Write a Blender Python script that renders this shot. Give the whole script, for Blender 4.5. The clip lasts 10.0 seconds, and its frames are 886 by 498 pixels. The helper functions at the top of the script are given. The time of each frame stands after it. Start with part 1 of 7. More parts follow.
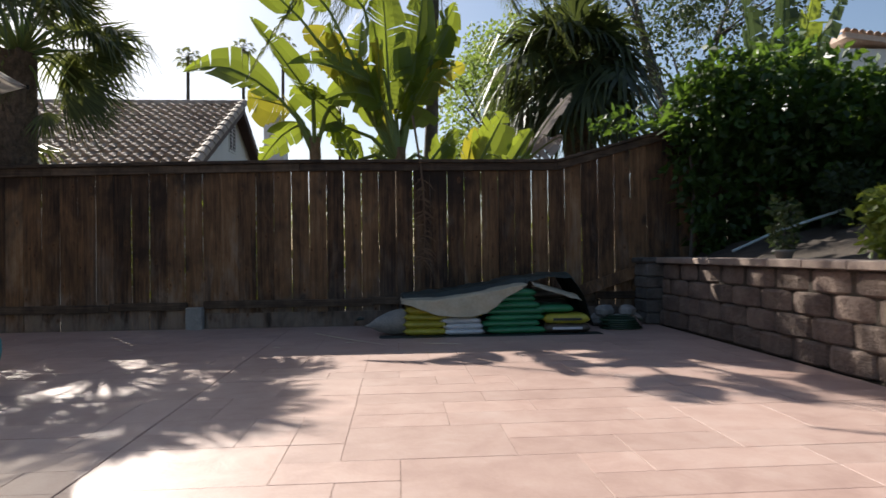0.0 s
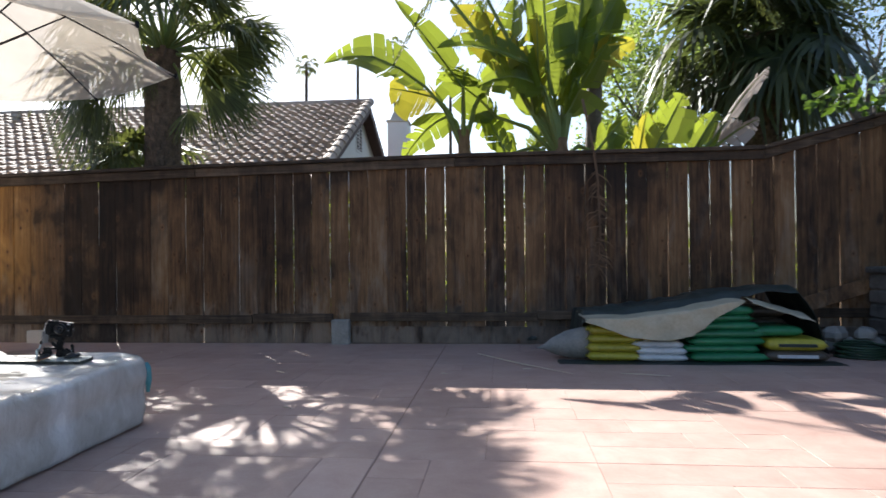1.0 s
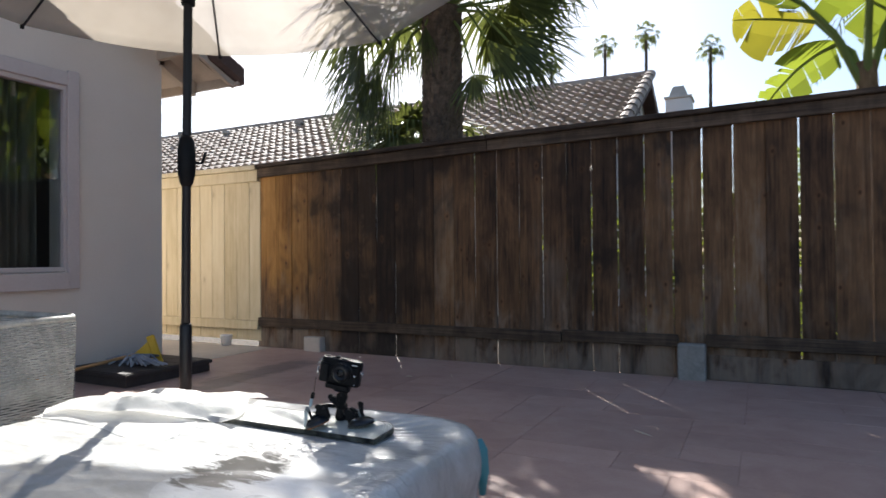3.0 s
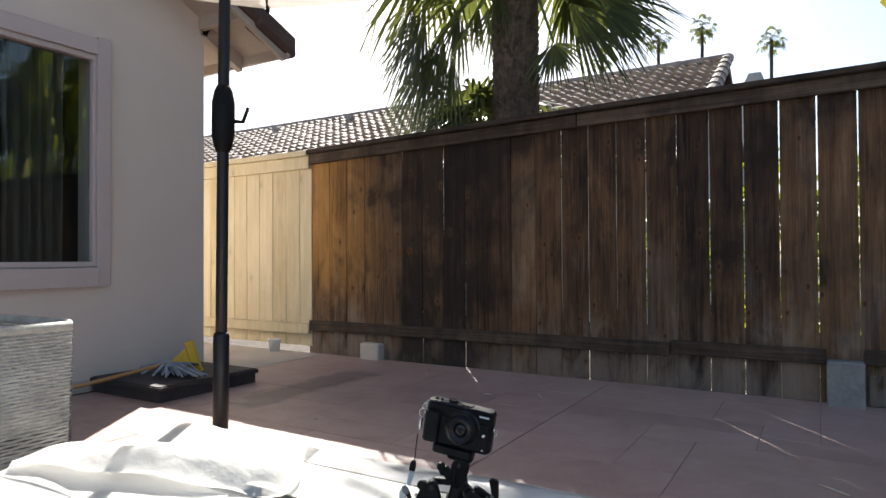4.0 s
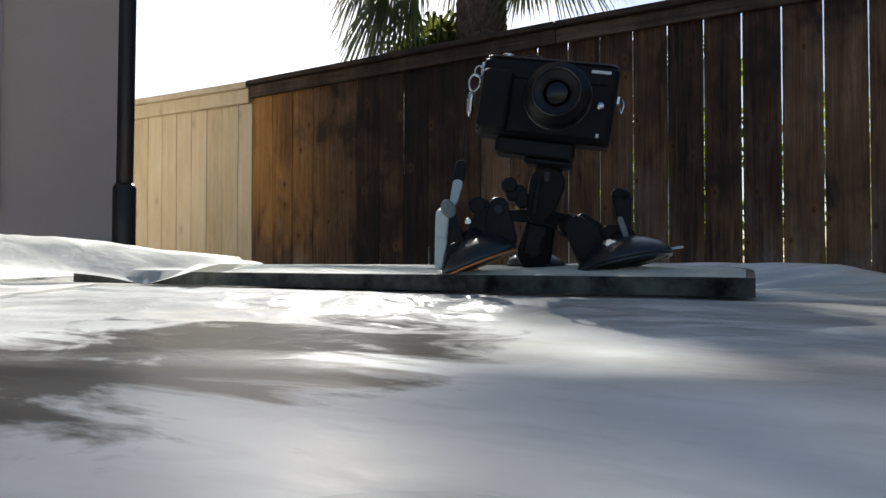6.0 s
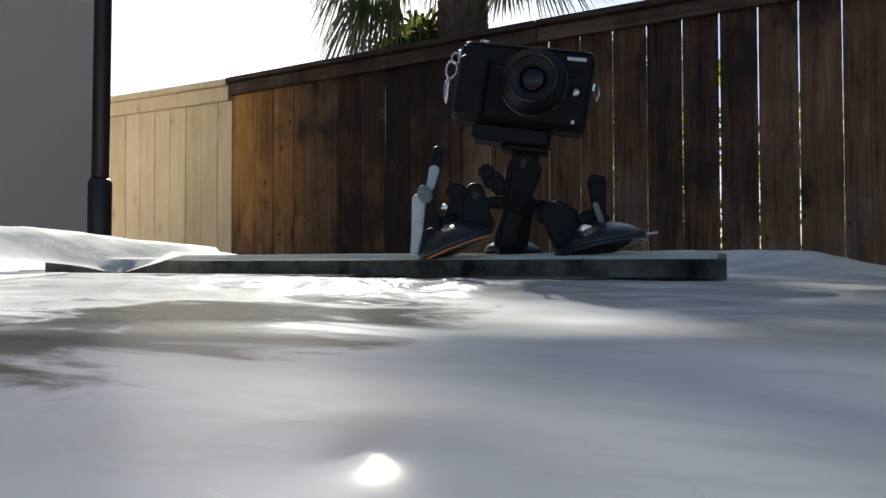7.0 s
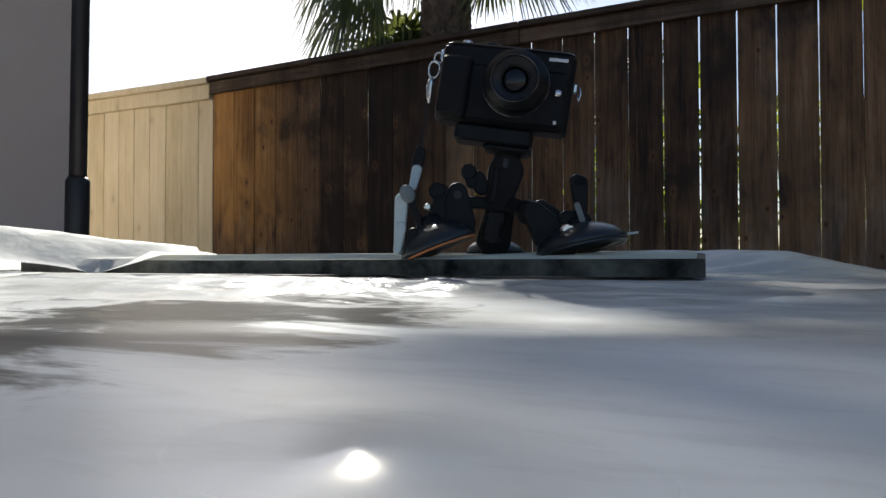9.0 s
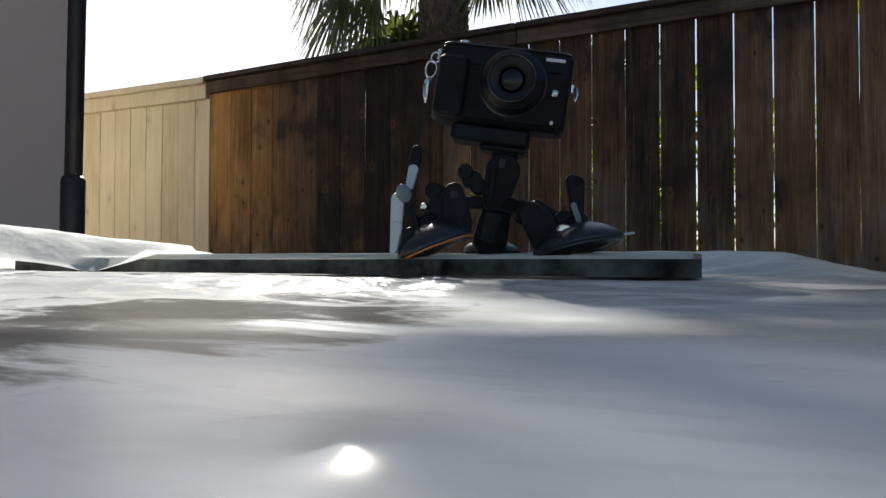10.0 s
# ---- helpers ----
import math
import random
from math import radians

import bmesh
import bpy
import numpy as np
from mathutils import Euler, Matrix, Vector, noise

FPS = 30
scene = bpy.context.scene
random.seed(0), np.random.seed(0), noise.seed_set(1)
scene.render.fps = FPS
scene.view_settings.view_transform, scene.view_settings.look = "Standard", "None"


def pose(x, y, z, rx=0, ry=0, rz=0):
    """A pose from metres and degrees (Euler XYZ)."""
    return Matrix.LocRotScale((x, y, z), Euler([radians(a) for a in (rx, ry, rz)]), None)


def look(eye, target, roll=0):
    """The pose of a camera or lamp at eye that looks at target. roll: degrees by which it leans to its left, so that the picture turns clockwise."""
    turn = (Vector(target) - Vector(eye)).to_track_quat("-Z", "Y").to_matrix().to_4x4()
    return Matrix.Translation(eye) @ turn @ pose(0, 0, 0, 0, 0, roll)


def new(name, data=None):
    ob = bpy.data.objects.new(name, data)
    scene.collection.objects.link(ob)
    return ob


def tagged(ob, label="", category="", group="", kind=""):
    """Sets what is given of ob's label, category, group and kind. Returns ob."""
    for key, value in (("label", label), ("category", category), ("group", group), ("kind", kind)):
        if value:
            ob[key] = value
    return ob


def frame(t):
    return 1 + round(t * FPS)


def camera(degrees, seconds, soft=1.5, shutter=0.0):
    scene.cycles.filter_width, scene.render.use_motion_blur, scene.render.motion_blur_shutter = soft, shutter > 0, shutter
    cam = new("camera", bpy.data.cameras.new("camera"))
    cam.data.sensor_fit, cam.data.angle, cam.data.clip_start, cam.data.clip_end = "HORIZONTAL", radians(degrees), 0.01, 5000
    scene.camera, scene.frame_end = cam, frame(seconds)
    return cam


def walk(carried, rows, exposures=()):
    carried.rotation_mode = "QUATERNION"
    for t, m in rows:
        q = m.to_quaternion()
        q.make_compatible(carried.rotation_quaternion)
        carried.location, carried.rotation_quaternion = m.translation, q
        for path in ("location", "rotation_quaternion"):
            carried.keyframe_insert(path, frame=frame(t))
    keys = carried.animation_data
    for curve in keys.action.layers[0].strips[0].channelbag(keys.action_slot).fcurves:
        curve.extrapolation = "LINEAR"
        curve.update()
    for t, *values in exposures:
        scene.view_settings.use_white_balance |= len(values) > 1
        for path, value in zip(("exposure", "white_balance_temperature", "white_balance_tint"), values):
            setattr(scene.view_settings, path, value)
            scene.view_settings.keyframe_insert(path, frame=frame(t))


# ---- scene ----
cam = camera(70.2, 10.0, shutter=0.2)
PATH = [
    (0, (-0.101, 0.025, 0.822), (0.044, 2.02, 0.834), -0.7),
    (0.5, (-0.44, 0.529, 0.865), (-0.462, 2.529, 0.878), -0.8),
    (1, (-0.727, 0.993, 0.896), (-0.915, 2.984, 0.912), -0.6),
    (1.5, (-1.015, 1.447, 0.883), (-1.47, 3.395, 0.903), -0.7),
    (2, (-1.25, 1.819, 0.941), (-1.866, 3.722, 0.96), -0.6),
    (2.5, (-1.553, 2.201, 0.907), (-2.254, 4.074, 0.928), -0.5),
    (3, (-1.911, 2.549, 0.862), (-2.816, 4.333, 0.888), -0.5),
    (3.2, (-2.057, 2.658, 0.853), (-3.021, 4.41, 0.879), -0.6),
    (4.3, (-2.565, 3.244, 0.78), (-3.601, 4.955, 0.81), -0.3),
    (4.5, (-2.62, 3.328, 0.721), (-3.662, 5.035, 0.75), -0.3),
    (4.7, (-2.673, 3.388, 0.636), (-3.713, 5.095, 0.666), -0.1),
    (5, (-2.76, 3.449, 0.507), (-3.782, 5.168, 0.54), -0.0),
    (5.2, (-2.801, 3.475, 0.459), (-3.796, 5.21, 0.497), 0.0),
    (5.5, (-2.846, 3.508, 0.446), (-3.79, 5.271, 0.482), 0.1),
    (5.7, (-2.847, 3.509, 0.428), (-3.753, 5.292, 0.463), 0.1),
    (6, (-2.85, 3.501, 0.386), (-3.719, 5.302, 0.424), 0.0),
    (7.5, (-2.844, 3.504, 0.373), (-3.647, 5.335, 0.41), -0.1),
    (8, (-2.845, 3.503, 0.373), (-3.629, 5.343, 0.411), -0.1),
    (8.5, (-2.845, 3.503, 0.373), (-3.621, 5.346, 0.412), -0.1),
    (9, (-2.845, 3.503, 0.373), (-3.614, 5.349, 0.412), -0.1),
    (9.5, (-2.845, 3.503, 0.372), (-3.609, 5.351, 0.413), 0.0),
    (10, (-2.845, 3.504, 0.372), (-3.604, 5.353, 0.414), 0.1),
]
EXPOSURES = [(0.0, 0.86, 6500, 10), (0.5, 1.3, 6350, 10), (1.0, 1.55, 6200, 10), (2.0, 1.75, 6150, 10), (2.5, 1.78, 6150, 10), (3.0, 1.4, 6150, 10), (4.3, 1.58, 6450, 10), (4.6, 1.52, 6450, 10), (5.0, 1.4, 6350, 9), (5.5, 0.88, 6300, 8), (6.0, 0.92, 6200, 8), (7.3, 0.92, 6200, 8), (10.0, 0.91, 6200, 8)]
walk(cam, [(t, look(eye, target, roll)) for t, eye, target, roll in PATH], EXPOSURES)

# ---- light ----
SUN_AZ, SUN_EL = radians(35.5), radians(37.0)   # the sun stands ahead, left of the y axis
SUN_DIR = Vector((-math.sin(SUN_AZ) * math.cos(SUN_EL), math.cos(SUN_AZ) * math.cos(SUN_EL), math.sin(SUN_EL)))
world = bpy.data.worlds.new("sky")
scene.world = world
world.use_nodes = True
sky = world.node_tree.nodes.new("ShaderNodeTexSky")
sky.sky_type, sky.sun_disc, sky.sun_elevation, sky.sun_rotation = "NISHITA", False, SUN_EL, -SUN_AZ
sky.air_density, sky.dust_density = 1.0, 1.4
world.node_tree.nodes["Background"].inputs[1].default_value = 0.072
world.node_tree.links.new(sky.outputs[0], world.node_tree.nodes["Background"].inputs[0])
sun_data = bpy.data.lights.new("sun", "SUN")
sun_data.energy, sun_data.angle, sun_data.color = 5.0, radians(0.5), (1.0, 0.945, 0.86)
sun = new("sun", sun_data)
sun.matrix_world = look(SUN_DIR * 60, (0, 0, 0))


# ---- materials ----
def nodes_of(name):
    m = bpy.data.materials.new(name)
    m.use_nodes = True
    t = m.node_tree
    return m, t, t.nodes["Principled BSDF"], t.nodes["Material Output"]


def coords(t, scale=(1, 1, 1), jitter=False):
    """World position, scaled; with jitter each object gets its own stretch of the pattern."""
    g = t.nodes.new("ShaderNodeNewGeometry")
    mp = t.nodes.new("ShaderNodeMapping")
    mp.inputs["Scale"].default_value = scale
    src = g.outputs["Position"]
    if jitter:
        oi = t.nodes.new("ShaderNodeObjectInfo")
        mul = t.nodes.new("ShaderNodeMath")
        mul.operation, mul.inputs[1].default_value = "MULTIPLY", 37.0
        t.links.new(oi.outputs["Random"], mul.inputs[0])
        add = t.nodes.new("ShaderNodeVectorMath")
        t.links.new(src, add.inputs[0])
        t.links.new(mul.outputs[0], add.inputs[1])
        src = add.outputs[0]
    t.links.new(src, mp.inputs["Vector"])
    return mp.outputs["Vector"]


def noise_of(t, vec, scale, detail=4.0, rough=0.6, distort=0.0):
    n = t.nodes.new("ShaderNodeTexNoise")
    n.inputs["Scale"].default_value, n.inputs["Detail"].default_value = scale, detail
    n.inputs["Roughness"].default_value, n.inputs["Distortion"].default_value = rough, distort
    t.links.new(vec, n.inputs["Vector"])
    return n.outputs["Fac"]


def ramp_of(t, fac, stops):
    r = t.nodes.new("ShaderNodeValToRGB")
    e = r.color_ramp.elements
    while len(e) < len(stops):
        e.new(0.5)
    for k, (p, c) in zip(e, stops):
        k.position, k.color = p, (*c, 1)
    t.links.new(fac, r.inputs["Fac"])
    return r.outputs["Color"]


def mix_of(t, fac, a, b, how="MIX"):
    m = t.nodes.new("ShaderNodeMix")
    m.data_type, m.blend_type = "RGBA", how
    for sock, v in ((m.inputs[0], fac), (m.inputs[6], a), (m.inputs[7], b)):
        if isinstance(v, (int, float)):
            sock.default_value = v
        elif isinstance(v, tuple):
            sock.default_value = (*v, 1)
        else:
            t.links.new(v, sock)
    return m.outputs[2]


def math_of(t, op, a, b=0.0, clamp=False):
    m = t.nodes.new("ShaderNodeMath")
    m.operation, m.use_clamp = op, clamp
    for sock, v in ((m.inputs[0], a), (m.inputs[1], b)):
        if isinstance(v, (int, float)):
            sock.default_value = v
        else:
            t.links.new(v, sock)
    return m.outputs[0]


def bump_of(t, bsdf, height, strength, dist=0.01):
    b = t.nodes.new("ShaderNodeBump")
    b.inputs["Strength"].default_value, b.inputs["Distance"].default_value = strength, dist
    t.links.new(height, b.inputs["Height"])
    t.links.new(b.outputs[0], bsdf.inputs["Normal"])


def surface(name, dark, light, scale=6.0, rough=0.7, stretch=(1, 1, 1), bump=0.3, fine=60.0, rand=0.0, metal=0.0, spec=0.5, dist=0.004, coat=0.0):
    """A matt or glossy surface: two colours in blotches, fine grain, relief, and a tint of its own for each object."""
    m, t, p, out = nodes_of(name)
    v = coords(t, stretch, jitter=rand > 0)
    big = noise_of(t, v, scale, 3, 0.6)
    small = noise_of(t, v, fine, 4, 0.65)
    f = math_of(t, "ADD", math_of(t, "MULTIPLY", big, 0.62), math_of(t, "MULTIPLY", small, 0.38))
    col = ramp_of(t, f, [(0.36, dark), (0.64, light)])
    if rand:
        oi = t.nodes.new("ShaderNodeObjectInfo")
        k = math_of(t, "ADD", math_of(t, "MULTIPLY", oi.outputs["Random"], 2 * rand), 1 - rand)
        cc = t.nodes.new("ShaderNodeCombineColor")
        for i in range(3):
            t.links.new(k, cc.inputs[i])
        col = mix_of(t, 1.0, col, cc.outputs[0], "MULTIPLY")
    t.links.new(col, p.inputs["Base Color"])
    p.inputs["Roughness"].default_value, p.inputs["Metallic"].default_value = rough, metal
    p.inputs["Specular IOR Level"].default_value, p.inputs["Coat Weight"].default_value = spec, coat
    if bump:
        bump_of(t, p, small, bump, dist)
    return m


def leafy(name, dark, light, through_col, share=0.45, rough=0.45, scale=3.0):
    """A leaf: gloss above, and light that shines through it."""
    m, t, p, out = nodes_of(name)
    v = coords(t)
    gi = t.nodes.new("ShaderNodeNewGeometry")
    f = math_of(t, "ADD", math_of(t, "MULTIPLY", noise_of(t, v, scale, 2), 0.5), math_of(t, "MULTIPLY", gi.outputs["Random Per Island"], 0.5))
    t.links.new(ramp_of(t, f, [(0.25, dark), (0.75, light)]), p.inputs["Base Color"])
    p.inputs["Roughness"].default_value = rough
    p.inputs["Specular IOR Level"].default_value = 0.35
    tr = t.nodes.new("ShaderNodeBsdfTranslucent")
    t.links.new(mix_of(t, f, tuple(c * 0.6 for c in through_col), through_col), tr.inputs["Color"])
    mx = t.nodes.new("ShaderNodeMixShader")
    mx.inputs[0].default_value = share
    t.links.new(p.outputs[0], mx.inputs[1])
    t.links.new(tr.outputs[0], mx.inputs[2])
    t.links.new(mx.outputs[0], out.inputs["Surface"])
    return m


def fence_wood(name, stops, rand, amber=False, along="z"):
    """Weathered boards: grain along the board, knots, a grey bleached foot, dark water stains, and where amber an orange end."""
    m, t, p, out = nodes_of(name)
    lie = (lambda a, b: (a, a, b)) if along == "z" else (lambda a, b: (b, a, a))
    grain_v = coords(t, lie(26, 1.1), jitter=True)
    grain = noise_of(t, grain_v, 3.2, 5, 0.7, 0.6)
    blot = noise_of(t, coords(t, (2.2, 1, 0.9), jitter=True), 2.2, 4, 0.65, 0.5)
    stain = noise_of(t, coords(t, (0.9, 1, 0.8)), 1.3, 4, 0.6)
    oi = t.nodes.new("ShaderNodeObjectInfo")
    streak = noise_of(t, coords(t, lie(11, 0.4), jitter=True), 2.4, 4, 0.6, 0.3)
    hair = noise_of(t, coords(t, lie(95, 1.6), jitter=True), 1.0, 3, 0.7, 0.4)
    f = math_of(t, "ADD", math_of(t, "ADD", math_of(t, "ADD", math_of(t, "MULTIPLY", grain, 0.3), math_of(t, "MULTIPLY", math_of(t, "ADD", hair, -0.5), 0.22)), math_of(t, "MULTIPLY", streak, 0.28)), math_of(t, "ADD", math_of(t, "MULTIPLY", blot, 0.42), math_of(t, "MULTIPLY", math_of(t, "ADD", oi.outputs["Random"], -0.5), rand)))
    col = ramp_of(t, f, stops)
    if amber:
        g = t.nodes.new("ShaderNodeNewGeometry")
        sep = t.nodes.new("ShaderNodeSeparateXYZ")
        t.links.new(g.outputs["Position"], sep.inputs[0])
        # clear-coated boards at the west end, the coat worn away eastward and at the foot
        east = math_of(t, "ADD", math_of(t, "MULTIPLY", math_of(t, "ADD", sep.outputs[0], 5.5), -1.9), math_of(t, "MULTIPLY", math_of(t, "ADD", stain, -0.5), 2.2), True)
        foot = math_of(t, "ADD", math_of(t, "MULTIPLY", math_of(t, "ADD", sep.outputs[2], -0.42), 3.0), math_of(t, "MULTIPLY", math_of(t, "ADD", blot, -0.5), 3.0), True)
        coat = math_of(t, "MULTIPLY", east, foot)
        col = mix_of(t, coat, col, ramp_of(t, f, [(0.36, (0.14, 0.065, 0.017)), (0.62, (0.4, 0.215, 0.068))]))
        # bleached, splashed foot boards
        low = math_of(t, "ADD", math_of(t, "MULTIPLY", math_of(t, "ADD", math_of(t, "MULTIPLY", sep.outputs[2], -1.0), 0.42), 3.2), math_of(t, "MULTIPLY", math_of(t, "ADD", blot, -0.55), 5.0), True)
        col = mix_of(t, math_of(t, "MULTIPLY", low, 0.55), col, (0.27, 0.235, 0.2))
        # silvered patches, most of them low down
        worn = noise_of(t, coords(t, (3.0, 1, 0.9)), 1.7, 4, 0.65, 0.6)
        silver = math_of(t, "ADD", math_of(t, "MULTIPLY", math_of(t, "ADD", worn, -0.56), 5.0), math_of(t, "MULTIPLY", math_of(t, "ADD", math_of(t, "MULTIPLY", sep.outputs[2], -1.0), 1.1), 0.55), True)
        col = mix_of(t, math_of(t, "MULTIPLY", silver, 0.6), col, ramp_of(t, f, [(0.36, (0.07, 0.058, 0.048)), (0.64, (0.25, 0.212, 0.175))]))
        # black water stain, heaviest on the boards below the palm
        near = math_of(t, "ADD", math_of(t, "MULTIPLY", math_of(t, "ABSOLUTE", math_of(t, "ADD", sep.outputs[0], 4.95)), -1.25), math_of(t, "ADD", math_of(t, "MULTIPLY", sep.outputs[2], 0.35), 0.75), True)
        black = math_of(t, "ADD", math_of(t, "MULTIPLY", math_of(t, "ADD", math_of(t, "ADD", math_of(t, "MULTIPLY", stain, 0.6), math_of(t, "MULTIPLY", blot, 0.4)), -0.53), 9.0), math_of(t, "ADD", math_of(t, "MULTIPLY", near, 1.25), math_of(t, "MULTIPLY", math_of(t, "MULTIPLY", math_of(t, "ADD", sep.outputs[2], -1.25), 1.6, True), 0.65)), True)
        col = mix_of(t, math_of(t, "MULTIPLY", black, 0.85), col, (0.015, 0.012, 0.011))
    sx = t.nodes.new("ShaderNodeSeparateXYZ")
    t.links.new(coords(t, (1, 1, 0.62), jitter=True), sx.inputs[0])
    cx = t.nodes.new("ShaderNodeCombineXYZ")
    t.links.new(sx.outputs[0], cx.inputs[0])
    t.links.new(sx.outputs[2], cx.inputs[1])
    vor = t.nodes.new("ShaderNodeTexVoronoi")
    vor.voronoi_dimensions = "2D"
    vor.inputs["Scale"].default_value = 3.3 if amber else 1.9
    t.links.new(cx.outputs[0], vor.inputs["Vector"])
    halo = math_of(t, "MULTIPLY", math_of(t, "ADD", math_of(t, "MULTIPLY", vor.outputs["Distance"], -1.0), 0.1), 14.0, True)
    knot = math_of(t, "MULTIPLY", math_of(t, "ADD", math_of(t, "MULTIPLY", vor.outputs["Distance"], -1.0), 0.042), 40.0, True)
    col = mix_of(t, math_of(t, "MULTIPLY", halo, 0.62 if amber else 0.15), col, ramp_of(t, f, [(0.3, (0.07, 0.036, 0.018)), (0.7, (0.24, 0.12, 0.05))]))
    col = mix_of(t, math_of(t, "MULTIPLY", knot, 0.7 if amber else 0.2), col, (0.02, 0.011, 0.007))
    t.links.new(col, p.inputs["Base Color"])
    p.inputs["Roughness"].default_value = 0.82
    p.inputs["Specular IOR Level"].default_value = 0.25
    bump_of(t, p, math_of(t, "ADD", math_of(t, "MULTIPLY", grain, 0.7), math_of(t, "MULTIPLY", hair, 0.3)), 0.7, 0.004)
    return m


def concrete_red():
    """Stamped, sealed, brick-red concrete: blotched, dusty, with slate relief."""
    m, t, p, out = nodes_of("stamped_concrete")
    v = coords(t)
    vj = coords(t, jitter=True)
    big = noise_of(t, v, 0.9, 4, 0.6)
    mid = noise_of(t, vj, 5.0, 5, 0.65, 0.4)
    fine = noise_of(t, v, 85.0, 3, 0.7)
    f = math_of(t, "ADD", math_of(t, "MULTIPLY", big, 0.42), math_of(t, "ADD", math_of(t, "MULTIPLY", mid, 0.4), math_of(t, "MULTIPLY", fine, 0.18)))
    col = ramp_of(t, f, [(0.3, (0.3, 0.188, 0.156)), (0.5, (0.42, 0.29, 0.245)), (0.72, (0.52, 0.405, 0.355))])
    oi = t.nodes.new("ShaderNodeObjectInfo")
    k = math_of(t, "ADD", math_of(t, "MULTIPLY", oi.outputs["Random"], 0.16), 0.92)
    cc = t.nodes.new("ShaderNodeCombineColor")
    for i in range(3):
        t.links.new(k, cc.inputs[i])
    col = mix_of(t, 1.0, col, cc.outputs[0], "MULTIPLY")
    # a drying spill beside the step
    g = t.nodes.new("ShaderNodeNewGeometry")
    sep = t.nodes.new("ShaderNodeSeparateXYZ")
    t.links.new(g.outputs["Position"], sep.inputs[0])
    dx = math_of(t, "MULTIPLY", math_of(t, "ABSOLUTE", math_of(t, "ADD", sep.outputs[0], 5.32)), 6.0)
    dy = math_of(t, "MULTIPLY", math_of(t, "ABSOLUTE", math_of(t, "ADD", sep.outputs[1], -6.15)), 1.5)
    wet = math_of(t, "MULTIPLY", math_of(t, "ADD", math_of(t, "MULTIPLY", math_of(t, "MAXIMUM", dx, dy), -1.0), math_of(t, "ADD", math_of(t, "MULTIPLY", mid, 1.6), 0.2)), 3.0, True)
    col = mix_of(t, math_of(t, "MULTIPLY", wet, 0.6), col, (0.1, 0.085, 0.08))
    t.links.new(col, p.inputs["Base Color"])
    p.inputs["Roughness"].default_value = 0.5
    p.inputs["Specular IOR Level"].default_value = 0.55
    bump_of(t, p, mid, 0.35, 0.012)
    return m


